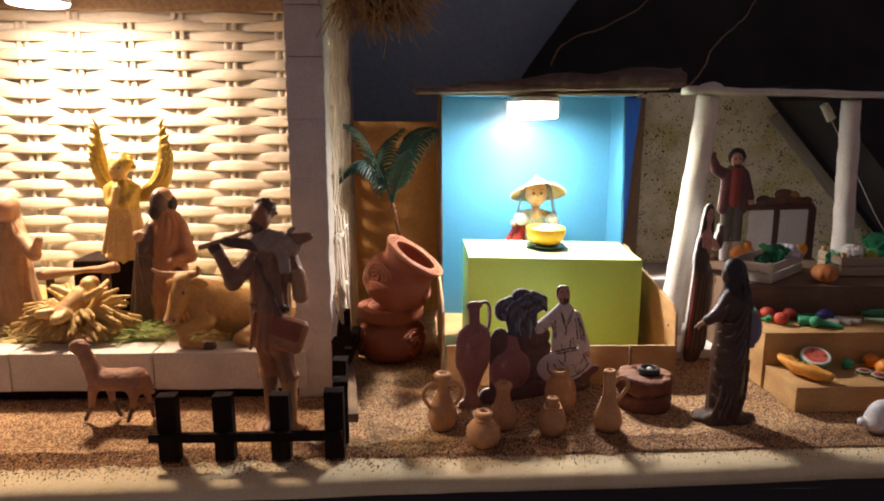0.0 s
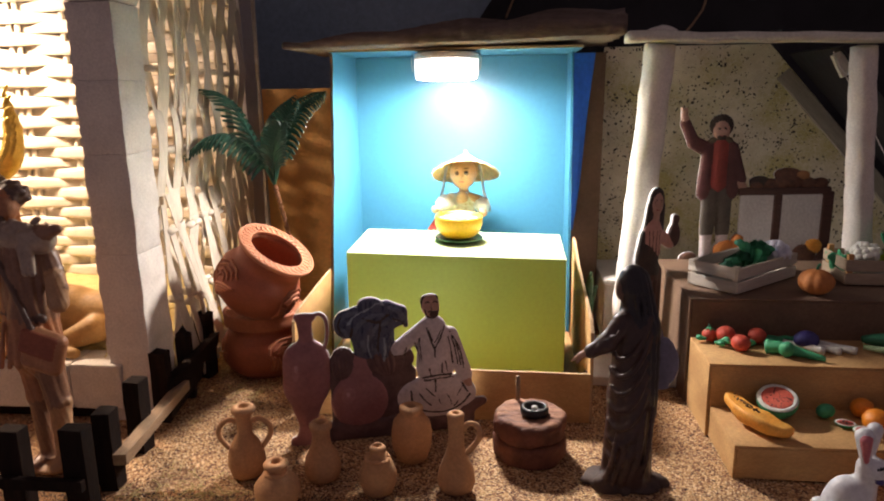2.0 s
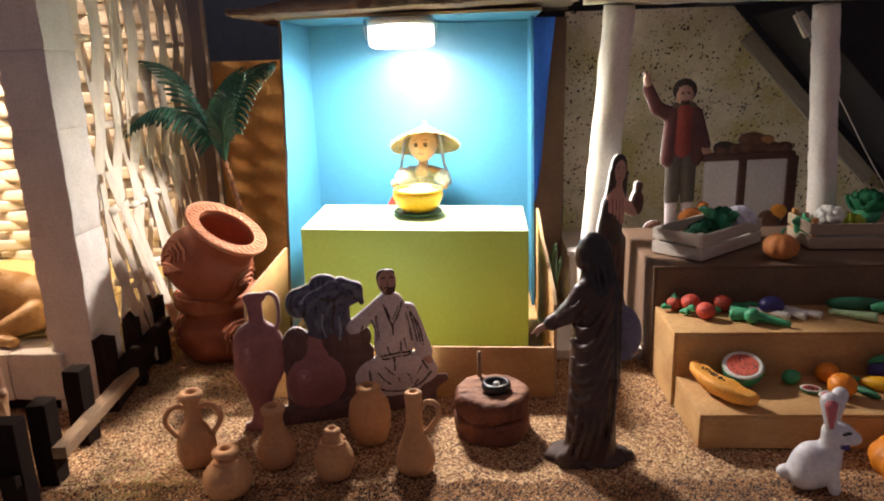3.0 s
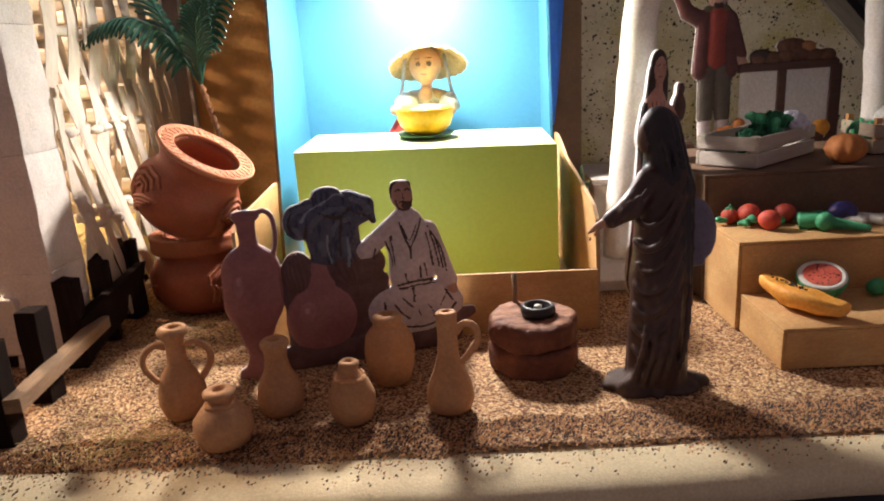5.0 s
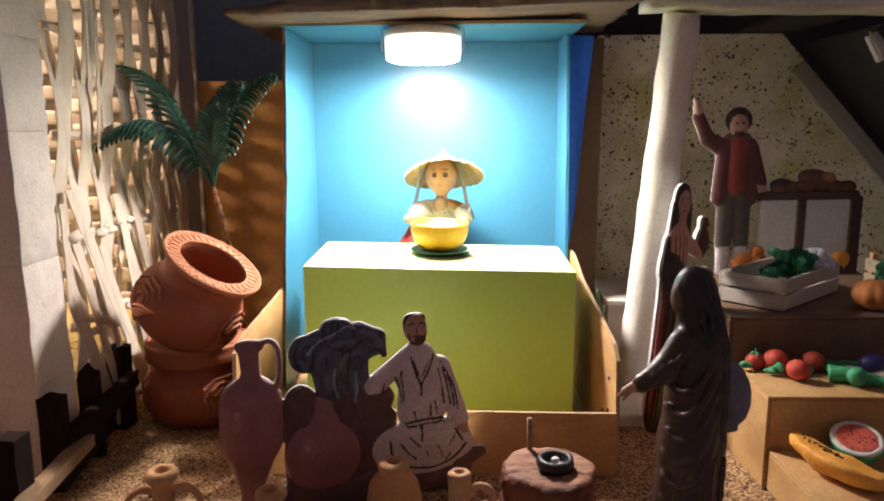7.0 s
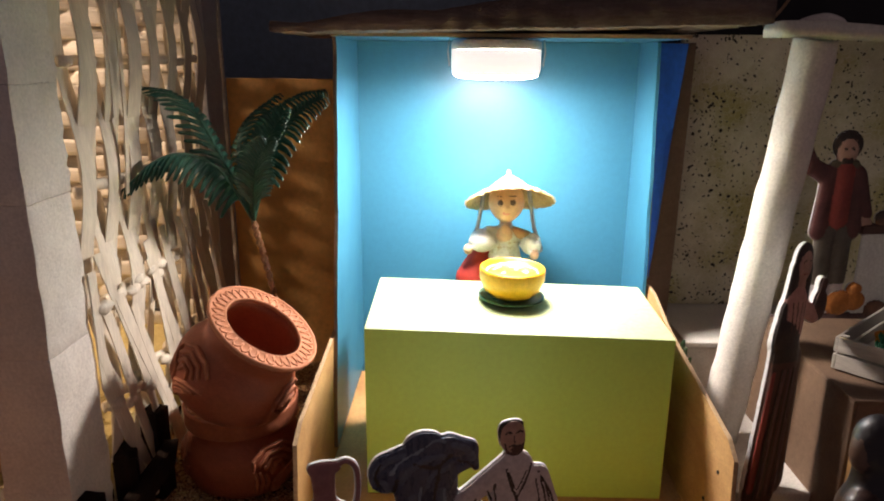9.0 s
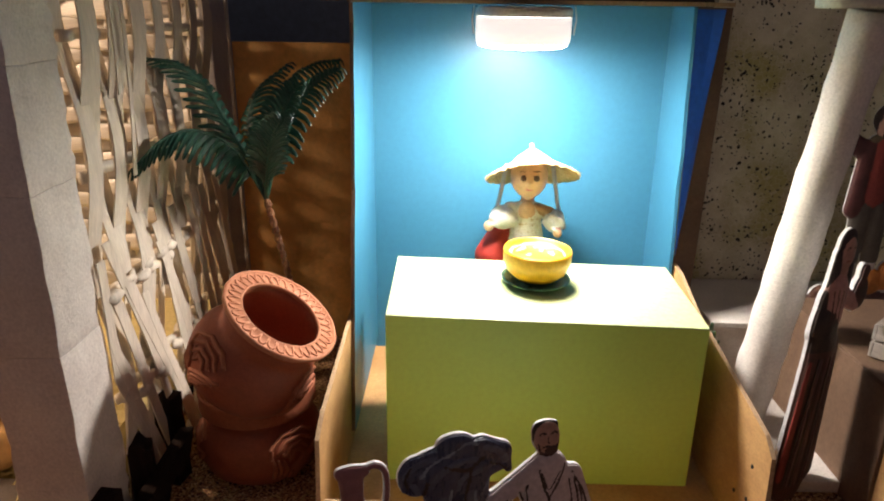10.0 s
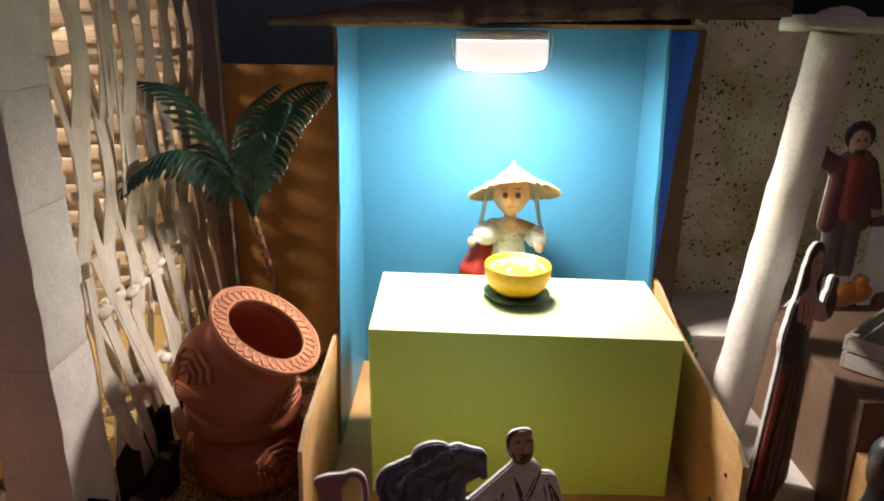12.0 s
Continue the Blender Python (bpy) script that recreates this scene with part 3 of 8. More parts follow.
def build_grains():
    """Loose grains on the sand's thin front border and over the cloth."""
    rnd = random.Random(4)
    verts, faces, mats = [], [], []
    for n in range(30000):
        x = rnd.uniform(-0.75, 1.0)
        y = 0.79 + 0.03 * (x + 0.1) + 0.012 * noise.noise(Vector((x * 14, 3, 0))) - 0.078 * abs(rnd.gauss(0, 0.36))
        if y < 0.702 + 0.03 * (x + 0.1):
            continue
        on_cloth = y < 0.75
        z = (0.0 if on_cloth else height(x, y) + 0.0006)
        s = rnd.uniform(0.0005, 0.0014)
        b = len(verts)
        for k in range(4):
            a = k * 2.1 + rnd.random()
            verts.append((x + s * math.cos(a), y + s * math.sin(a), z + (s if k == 3 else -s * 0.4) * rnd.uniform(0.6, 1)))
        faces += [(b, b + 1, b + 2), (b, b + 1, b + 3), (b + 1, b + 2, b + 3), (b, b + 2, b + 3)]
        mats += [rnd.choice((0, 0, 1, 2))] * 4
    me = mesh_from("loose_sand", verts, faces, [M["base_rock"], M["clay"], M["orange_wood"]], mats, smooth=False)
    tagged(new("loose_sand", me), "loose dark and pale grains of sand by the cloth edge", "sand grains", kind="stuff")


build_grains()


def build_wisps():
    """Short dry wisps of straw scattered on the sand by the jars and the big pots."""
    rnd = random.Random(44)
    verts, faces = [], []
    for n in range(260):
        if n < 170:
            x, y = rnd.gauss(-0.1, 0.035), rnd.gauss(0.79, 0.022)
        else:
            x, y = rnd.gauss(-0.15, 0.04), rnd.gauss(1.03, 0.03)
        a, ln, r = rnd.uniform(0, 6.28), rnd.uniform(0.006, 0.018), rnd.uniform(0.0003, 0.0006)
        d = Vector((math.cos(a), math.sin(a), 0))
        side = Vector((-d.y, d.x, 0)) * r
        b = len(verts)
        for t, lift in ((0, 0.0), (0.5, rnd.uniform(0.0005, 0.003)), (1, rnd.uniform(0, 0.002))):
            p = Vector((x, y, height(x, y) + 0.0008 + lift)) + d * ln * t
            verts += [tuple(p + side), tuple(p - side), tuple(p + Vector((0, 0, r)))]
        for k in (0, 3):
            for q in range(3):
                faces.append((b + k + q, b + k + (q + 1) % 3, b + k + 3 + (q + 1) % 3, b + k + 3 + q))
    tagged(new("straw_wisps", mesh_from("straw_wisps", verts, faces, [M["hay"]])), "short dry straw wisps lying on the sand", "litter", kind="stuff")


build_wisps()


def mountain_y(x, z):
    p = Vector((x * 7, z * 7, 4))
    return 1.5 + 0.06 * z + 0.03 * noise.noise(p) + 0.02 * abs(noise.noise(p * 2.7))


def build_backdrops():
    sky = part("backdrop_sky", roughen(box_bm(-1.6, 1.9, 1.72, 1.74, -0.4, 1.6), 0.0, 1), M["sky_paint"])
    tagged(sky, "dark blue painted night sky behind the scene", "backdrop", kind="structure")
    # crumpled dark mountain over the market
    nu, nv = 90, 50
    verts, faces = [], []
    for j in range(nv + 1):
        for i in range(nu + 1):
            u, v = i / nu, j / nv
            x = 0.13 + 1.35 * u
            ridge = 0.5 + 0.36 * min(1.0, (u * 4.2) ** 0.8) + 0.16 * u + 0.015 * noise.noise(Vector((u * 14, 2, 0)))
            z = -0.02 + ridge * v
            verts.append((x, mountain_y(x, z), z))
    for j in range(nv):
        for i in range(nu):
            a = j * (nu + 1) + i
            faces.append((a, a + 1, a + nu + 2, a + nu + 1))
    mt = new("backdrop_mountain", mesh_from("backdrop_mountain", verts, faces, [M["rock_black"]]))
    tagged(mt, "black crumpled paper mountain behind the market", "mountain", kind="structure")
    board = part("wall_ochre", box_bm(-0.232, 0.0, 1.44, 1.446, -0.01, 0.424, 0.001), M["orange_wall"])
    tagged(board, "ochre painted board behind the small palm", "wall", kind="structure")


build_backdrops()


def build_twigs():
    """Pale bare twigs across the dark mountain."""
    for pts in (((0.22, 1.47, 0.55), (0.25, 1.465, 0.6), (0.33, 1.46, 0.632), (0.41, 1.46, 0.672), (0.45, 1.46, 0.71)),
                ((0.53, 1.45, 0.5), (0.57, 1.45, 0.545), (0.6, 1.45, 0.6), (0.66, 1.45, 0.655), (0.7, 1.45, 0.71))):
        line = [p + noise.noise_vector(p * 30) * 0.006 for p in smooth_line(pts, 5)]
        bm = tube_bm([Vector((p.x, mountain_y(p.x, p.z) - 0.0012, p.z)) for p in line], lambda t: 0.0026 * (1 - 0.4 * t), 6)
        tagged(part("twig", bm, M["tan_wood"], smooth=True), "thin pale bare twig against the dark mountain", "twig", "twigs on the mountain")


build_twigs()


# ---- the stable: plinth, woven back, pillar, lattice side ----
def build_stable_floor():
    root = thing("stable_plinth", "low white-painted block base of the stable", "plinth", kind="structure")
    rnd = random.Random(8)
    x = -1.3
    while x < -0.27:
        w = min(rnd.uniform(0.16, 0.24), -0.262 - x)
        if -0.262 - (x + w) < 0.05:
            w = -0.262 - x
        bm = box_bm(x + 0.0008, x + w - 0.0008, 0.94, 0.995, 0.018, 0.079, 0.003)
        bmesh.ops.subdivide_edges(bm, edges=bm.edges[:], cuts=3, use_grid_fill=True)
        part("block", roughen(bm, 0.0012, 60, x), M["white_paint"], root)
        x += w
    part("base_board", box_bm(-1.3, -0.266, 0.955, 1.405, 0.0, 0.0175), M["dark_wood"], root)
    part("floor_board", roughen(box_bm(-1.3, -0.262, 0.9955, 1.405, 0.0185, 0.076), 0.0, 1), M["hay"], root, "straw-coloured stable floor")


build_stable_floor()


def build_woven_wall():
    """Broad horizontal strips woven over and under paired upright canes."""
    root = thing("wall_woven", "woven split-bamboo back wall of the stable, warmly lit", "wall", kind="structure")
    pitch, gap, top = 0.104, 0.0189, 0.98
    x0, x1, yb = -1.3, -0.236, 1.4
    posts = [-0.262 - pitch * k for k in range(11)]
    for x in posts:
        for dx in (-0.008, 0.008):
            pts = [Vector((x + dx + 0.003 * noise.noise(Vector((x * 9, z * 6, dx * 90))), yb, z)) for z in np.linspace(0.02, top, 16)]
            part("cane", tube_bm(pts, 0.0055, 6, flat=0.6, side=(0, 1, 0)), M["strip"], root, smooth=True)
    rows = int((top - 0.06) / gap)
    rnd = random.Random(21)
    for r in range(rows):
        z = 0.0649 + gap * r
        sign = 1 if r % 2 else -1
        n = 110
        verts, faces = [], []
        tilt = rnd.uniform(-0.0016, 0.0016)
        wide = rnd.uniform(0.0094, 0.0101)
        for i in range(n + 1):
            x = x0 + (x1 - x0) * i / n
            ph = math.pi * (x - posts[0]) / pitch
            s = math.cos(ph)
            y = yb + sign * 0.0085 * s + 0.0015 * noise.noise(Vector((x * 20, z * 50, 0)))
            front = max(0.0, -sign * s)
            half = wide * (0.98 + 0.24 * front ** 1.5) + 0.0009 * noise.noise(Vector((x * 30, z * 40, 4)))
            zc = z + tilt * math.sin(x * 6 + r) + 0.0014 * noise.noise(Vector((x * 12, r, 1))) - sign * 0.0012 * s
            for dz, dy in ((-half, 0.0), (-half * 0.5, -0.0009), (half * 0.5, -0.0009), (half, 0.0), (half, 0.0018), (-half, 0.0018)):
                verts.append((x, y + dy, zc + dz))
        for i in range(n):
            for k in range(6):
                a, b = i * 6 + k, i * 6 + (k + 1) % 6
                faces.append((a, b, b + 6, a + 6))
        part("strip", mesh_from("strip", verts, faces, [M["strip"]]), None, root)
    rail = part("wall_top_rail", roughen(box_bm(-1.33, -0.237, 1.368, 1.38, 0.64, 0.76, 0.002), 0.001, 20), M["tan_wood"])
    tagged(rail, "tan board across the top of the woven wall", "board", kind="structure")
    back = part("wall_backing", box_bm(-1.35, -0.232, 1.43, 1.438, 0.0, 1.0), M["strip"])
    tagged(back, "pale board behind the woven wall", "wall", kind="structure")
    side = part("wall_stable_side", box_bm(-1.36, -1.33, 0.8, 1.42, 0.0, 1.0), M["robe_tan"])
    tagged(side, "tan board closing the stable's far side", "wall", kind="structure")


build_woven_wall()


def build_pillar():
    root = thing("pillar", "square white-painted block pillar at the stable's corner", "pillar", kind="structure")
    rnd = random.Random(5)
    z = 0.0
    while z < 0.98:
        h = rnd.uniform(0.06, 0.13)
        dx, dy = rnd.uniform(-0.0002, 0.0002), rnd.uniform(-0.0002, 0.0002)
        bm = box_bm(-0.279 + dx, -0.224 + dx, 0.948 + dy, 1.01 + dy, z + 0.0001, z + h - rnd.choice((0.0001, 0.0002, 0.0002, 0.001)), 0.0004)
        bmesh.ops.subdivide_edges(bm, edges=bm.edges[:], cuts=11, use_grid_fill=True)
        # shallow trowel ridges round the blocks
        for v in bm.verts:
            ridge = 0.0007 * math.sin(v.co.z * 560 + 3 * noise.noise(v.co * 30)) + 0.0009 * noise.noise(v.co * 90)
            v.co += Vector((1 if v.co.x > -0.2515 else -1, 1 if v.co.y > 0.979 else -1, 0)) * ridge
        part("brick", roughen(bm, 0.0008, 45, 2), M["white_paint"], root, smooth=True)
        z += h
    part("core", box_bm(-0.276, -0.227, 0.951, 1.007, 0.0, z - 0.002), M["base_rock"], root, "dark gap between the blocks")


build_pillar()


def build_lattice():
    """The open side wall of cane strips, crossing in loose diamonds and tied to cross canes."""
    root = thing("wall_lattice", "open lattice side wall of whitewashed cane strips", "wall", kind="structure")
    rnd = random.Random(12)
    ya, yb, top = 1.02, 1.335, 0.98
    def cane(name, centre, wide, n=44, z0=0.004, z1=top, x=-0.2275):
        verts, faces = [], []
        for i in range(n + 1):
            z = z0 + (z1 - z0) * i / n
            y, dx, w = centre(z)
            y = min(max(y, ya - 0.004), yb + 0.004)
            for ey, ex in ((-w * wide, 0), (0, -0.0003), (w * wide, 0), (w * wide, 0.0012), (-w * wide, 0.0012)):
                verts.append((x + dx + ex, y + ey, z))
        for i in range(n):
            for q in range(5):
                a, b = i * 5 + q, i * 5 + (q + 1) % 5
                faces.append((a, b, b + 5, a + 5))
        part(name, mesh_from(name, verts, faces, [M["lattice"]], smooth=False), None, root)

    count, pitch, first = 14, 0.106, 0.024
    for k in range(count):
        base = ya + (yb - ya) * (k + 0.5) / count
        sgn, amp, ph = (1 if k % 2 else -1), rnd.uniform(0.0055, 0.0085), rnd.uniform(-0.25, 0.25)
        seed = rnd.uniform(0, 50)

        def bowed(z):
            s = math.sin(math.pi * (z - first) / pitch + ph)
            return base + sgn * amp * s + 0.004 * noise.noise(Vector((z * 9, seed, 0))), sgn * 0.0055 * math.cos(math.pi * (z - first) / pitch), 1 + 0.22 * noise.noise(Vector((z * 12, seed, 5)))
        cane("cane_strip", bowed, rnd.uniform(0.0105, 0.0145), 60, 0.09 if k % 3 == 0 else rnd.uniform(0.2, 0.27))
    # straight slats leaning over the lower part, crossed by a few upright ones; thin splints higher up
    for k in range(26):
        lean = k % 3 != 2
        run, z0, z1, half = (-1 if lean else 0.7) * rnd.uniform(0.075, 0.11), rnd.uniform(0.0, 0.02), rnd.uniform(0.22, 0.29), rnd.uniform(0.0062, 0.0088)
        y0 = ya + (yb - ya) * (k + 0.5) / 22 - run / 2
        if k > 21:
            y0, run, z0, z1, half = rnd.uniform(ya + 0.05, yb - 0.08), 0.05, rnd.uniform(0.2, 0.6), rnd.uniform(0.62, 0.95), 0.003
        off = (1 if lean else -1) * (0.0062 + 0.00022 * k)
        cane("cane_slat", lambda z: (y0 + run * (z - z0) / (z1 - z0) + 0.004 * math.sin(z * 22 + k), off, 1), half, 20, z0 + 0.004, z1)
    for q in range(9):
        z = first + pitch * q + (0.012 if q == 1 else 0)
        pts = [Vector((-0.2275 + 0.004 * math.sin(t * 50), ya + (yb - ya) * t, z + 0.004 * noise.noise(Vector((t * 6, z * 9, 0))))) for t in np.linspace(0, 1, 30)]
        part("cross_cane", tube_bm(pts, 0.0055 if q < 4 else 0.0045, 8, flat=0.6, side=(1, 0, 0)), M["lattice"], root, smooth=True)
        if 0 < q < 3:
            part("cane_end", blob_bm((0.0062, 0.014, 0.0068), 0.003, 130, 2, q, m=Matrix.Translation((-0.2225, ya + 0.012, z))), M["lattice"], root, smooth=True)
    for n in range(20):
        y, z = rnd.uniform(ya + 0.03, yb - 0.08), first + pitch * rnd.choice((1, 1, 1, 2, 2)) + rnd.uniform(-0.006, 0.008)
        part("tie", blob_bm((0.0048, 0.0115, 0.0052), 0.0032, 150, 2, n, m=Matrix.Translation((-0.222, y, z))), M["lattice"], root, smooth=True)


build_lattice()


def build_corner_post():
    bm = box_bm(-0.236, -0.222, 1.338, 1.392, 0.0, 0.98, 0.0015)
    bmesh.ops.subdivide_edges(bm, edges=[e for e in bm.edges if e.calc_length() > 0.1], cuts=20, use_grid_fill=True)
    tagged(part("post_corner", roughen(bm, 0.0016, 30), M["joint"]), "mauve-grey upright board at the lattice's far end", "post", kind="structure")


build_corner_post()


def build_thatch():
    rnd = random.Random(31)
    verts, faces = [], []
    for n in range(1500):
        x, y, z = (rnd.uniform(-1.2, -0.2) if n < 700 else rnd.uniform(-0.21, -0.105)), rnd.uniform(0.88, 0.98), 0.6 + rnd.uniform(0, 0.08)
        ln = rnd.uniform(0.04, 0.085)
        d = Vector((rnd.uniform(-0.3, 0.75), rnd.uniform(-0.5, 0.1), -rnd.uniform(0.25, 0.75))).normalized()
        r = rnd.uniform(0.0007, 0.0014)
        if x < -0.2:
            ln, d = ln * 0.5, Vector((d.x * 0.5, d.y - 1.2, d.z * 0.2)).normalized()
        p = Vector((x, y, z))
        side = d.cross(Vector((0, 1, 0))).normalized() * r
        up = d.cross(side).normalized() * r
        b = len(verts)
        for q in (p, p + d * ln * 0.6 + Vector((0, 0, -0.002)), p + d * ln):
            verts += [tuple(q + side), tuple(q - side * 0.5 + up), tuple(q - side * 0.5 - up)]
        for k in (0, 3):
            for q in range(3):
                faces.append((b + k + q, b + k + (q + 1) % 3, b + k + 3 + (q + 1) % 3, b + k + 3 + q))
    ob = new("thatch", mesh_from("thatch", verts, faces, [M["straw"]]))
    tagged(ob, "ragged dry straw thatch hanging over the stable's eave", "thatch", kind="stuff")
    roof = part("stable_roof", roughen(box_bm(-1.35, -0.17, 0.84, 1.43, 0.985, 1.0), 0.002, 20), M["straw"])
    tagged(roof, "straw-covered roof board of the stable", "roof", kind="structure")
    eave = part("eave_board", roughen(box_bm(-1.35, -0.14, 0.93, 0.945, 0.64, 0.7), 0.002, 30), M["straw"])
    tagged(eave, "straw-covered eave board over the stable's front", "eave", kind="structure")


build_thatch()


def build_stable_lamp():
    root = thing("stable_lamp", "lit round warm white lamp under the stable's roof", "lamp")
    at = Matrix.Translation((-0.745, 1.2, 0.624))
    part("diffuser", lathe_bm([(0.001, 0.0), (0.032, -0.0005), (0.043, 0.0005), (0.0485, 0.003)], 48, m=at), M["stable_glow"], root, "glowing round diffuser", smooth=True)
    part("casing", lathe_bm([(0.0487, 0.0032), (0.0505, 0.006), (0.051, 0.03), (0.047, 0.036)], 48, m=at), M["lamp_case"], root, smooth=True)
    part("cord", lathe_bm([(0.003, 0.0362), (0.003, 0.355)], 10, m=at), M["lamp_case"], root, smooth=True)


build_stable_lamp()


def build_hay():
    """Dry hay and some green blades on the stable floor."""
    for name, material, count, seed, label in (("hay_litter", "hay", 900, 2, "dry hay strewn over the stable floor"), ("grass_litter", "grass", 420, 3, "green grass blades strewn by the manger")):
        rnd = random.Random(seed)
        verts, faces = [], []
        for n in range(count):
            if material == "hay":
                x, y = rnd.uniform(-0.85, -0.28), 1.0 + abs(rnd.gauss(0, 0.09))
            else:
                x, y = rnd.gauss(-0.55, 0.035), rnd.uniform(0.995, 1.06)
            y = min(y, 1.36)
            a, ln, r = rnd.uniform(0, 6.28), rnd.uniform(0.018, 0.05), rnd.uniform(0.0005, 0.0011)
            p = Vector((x, y, 0.0775 + rnd.uniform(0, 0.01)))
            d = Vector((math.cos(a), math.sin(a), rnd.uniform(-0.05, 0.4)))
            s = Vector((-d.y, d.x, 0)).normalized() * r
            b = len(verts)
            for t, lift in ((0, 0), (0.5, 0.004), (1, 0.0)):
                q = p + d * ln * t + Vector((0, 0, lift))
                verts += [tuple(q + s), tuple(q - s), tuple(q + Vector((0, 0, r)))]
            for k in (0, 3):
                for q in range(3):
                    faces.append((b + k + q, b + k + (q + 1) % 3, b + k + 3 + (q + 1) % 3, b + k + 3 + q))
        tagged(new(name, mesh_from(name, verts, faces, [M[material]])), label, "litter", kind="stuff")


build_hay()


# ---- the stall: carton, lining, green box, lamp, bark roof ----
def sheet(name, outline, frame_m, thick, face, back, parent, label="", edge="kraft_edge"):
    """A cardboard sheet: an outline with a painted face towards -y of frame_m, brown back, raw edges."""
    bm = card_bm(outline, thick, m=frame_m)
    bm.faces.ensure_lookup_table()
    for i, f in enumerate(bm.faces):
        f.material_index = 0 if i == 0 else 1 if i == 1 else 2
    me = bpy.data.meshes.new(name)
    bm.to_mesh(me)
    bm.free()
    for m in (face, back, edge):
        me.materials.append(M[m])
    return part(name, me, None, parent, label)


def build_carton():
    root = thing("cardboard_carton", "tall brown carton lined with sky-blue paper, its front cut open", "carton")
    t = 0.004
    facing_right = Matrix(((0, -1, 0, 0), (1, 0, 0, 0), (0, 0, 1, 0), (0, 0, 0, 1)))   # outline a runs along +y, face towards +x
    facing_left = Matrix(((0, 1, 0, 0), (1, 0, 0, 0), (0, 0, 1, 0), (0, 0, 0, 1)))     # face towards -x
    back = Matrix.Translation((0, 1.4 + t / 2, 0))
    sheet("back_panel", [(-0.046, 0.004), (0.336, 0.004), (0.336, 0.474), (-0.046, 0.474)], back, t, "blue", "kraft", root)
    left = Matrix.Translation((-0.044, 0, 0)) @ facing_right
    # outer face and edge coloured darker for the shade on this side
    sheet("side_panel", [(1.163, 0.02), (1.4, 0.02), (1.4, 0.474), (1.236, 0.474), (1.2385, 0.455), (1.229, 0.41), (1.2275, 0.37), (1.215, 0.3), (1.2165, 0.285), (1.203, 0.24), (1.19, 0.18), (1.186, 0.15), (1.171, 0.08)], left, t, "blue", "shaded_kraft", root, edge="shaded_kraft")
    right = Matrix.Translation((0.328, 0, 0)) @ facing_left
    sheet("side_panel", [(1.275, 0.02), (1.4, 0.02), (1.4, 0.474), (1.318, 0.474), (1.312, 0.43), (1.308, 0.37), (1.299, 0.31), (1.301, 0.27), (1.293, 0.22), (1.285, 0.12)], right, t, "blue", "kraft", root, edge="blue")
    # the loose side flap, bent outwards
    fl = bmesh.new()
    n = 10
    rows = []
    for i in range(n + 1):
        z = 0.19 + (0.472 - 0.19) * i / n
        k = (z - 0.19) / 0.282
        fy = 1.286 + 0.032 * k
        w = 0.004 + 0.036 * k - 0.006 * k * k + 0.0012 * math.sin(k * 7)
        rows.append([Vector((0.33, fy, z)), Vector((0.33 + w * 0.6, fy + 0.006, z)), Vector((0.33 + w, fy + 0.012 + 0.004 * math.sin(k * 5), z))])
    front = [[fl.verts.new(p) for p in r] for r in rows]
    rear = [[fl.verts.new(p + Vector((0.0, 0.0035, 0))) for p in r] for r in rows]
    for i in range(n):
        for k in range(2):
            fl.faces.new((front[i][k], front[i][k + 1], front[i + 1][k + 1], front[i + 1][k]))
            fl.faces.new((rear[i][k + 1], rear[i][k], rear[i + 1][k], rear[i + 1][k + 1])).material_index = 1
        fl.faces.new((front[i][2], rear[i][2], rear[i + 1][2], front[i + 1][2])).material_index = 2
    part("side_flap", fl, [M["deep_blue"], M["kraft"], M["kraft_edge"]], root, "deep blue cardboard flap bent outwards")
    # this flap's shade is in its base colour
    sheet("outer_flap", [(0.0, 0.0), (0.046, 0.0), (0.05, 0.47), (0.0, 0.47)], Matrix.Translation((0.336, 1.365, 0.004)), t, "shaded_kraft", "shaded_kraft", root, "brown cardboard flap, its colour darkened for shade")
    # floor and the cut-down front with its sloping sides
    flat = Matrix(((1, 0, 0, 0), (0, 0, 1, 0), (0, -1, 0, 0), (0, 0, 0, 1)))
    part("floor_panel", box_bm(-0.046, 0.336, 0.988, 1.4, 0.001, 0.004), M["kraft"], root)
    sheet("front_lip", [(-0.043, 0.0), (0.334, 0.0), (0.334, 0.066), (0.15, 0.068), (-0.043, 0.07)], Matrix.Translation((0, 0.986, 0.0)), t, "kraft", "kraft", root)
    sheet("low_side", [(0.988, 0.0), (1.3, 0.0), (1.3, 0.178), (1.27, 0.176), (1.2, 0.156), (1.1, 0.143), (1.01, 0.13), (0.992, 0.118), (0.988, 0.07)], Matrix.Translation((0.3355, 0, 0)) @ facing_left, t, "kraft", "kraft", root)
    sheet("low_side", [(0.988, 0.0), (1.235, 0.0), (1.235, 0.15), (1.15, 0.143), (1.02, 0.134), (0.995, 0.124), (0.988, 0.07)], Matrix.Translation((-0.0485, 0, 0)) @ facing_right, t, "kraft", "kraft", root)
    sheet("top_panel", [(-0.046, 1.225), (0.336, 1.225), (0.336, 1.4035), (-0.046, 1.4035)], Matrix.Translation((0, 0, 0.4765)) @ flat, t, "kraft", "blue", root)
    for y, z in ((1.02, 0.09), (1.02, 0.055), (1.045, 0.045)):
        part("rivet", lathe_bm([(0.002, 0), (0.002, 0.001), (0.001, 0.0015)], 8, m=Matrix.Translation((0.3333, y, z)) @ Matrix.Rotation(-math.pi / 2, 4, "Y")), M["ink"], root)


build_carton()


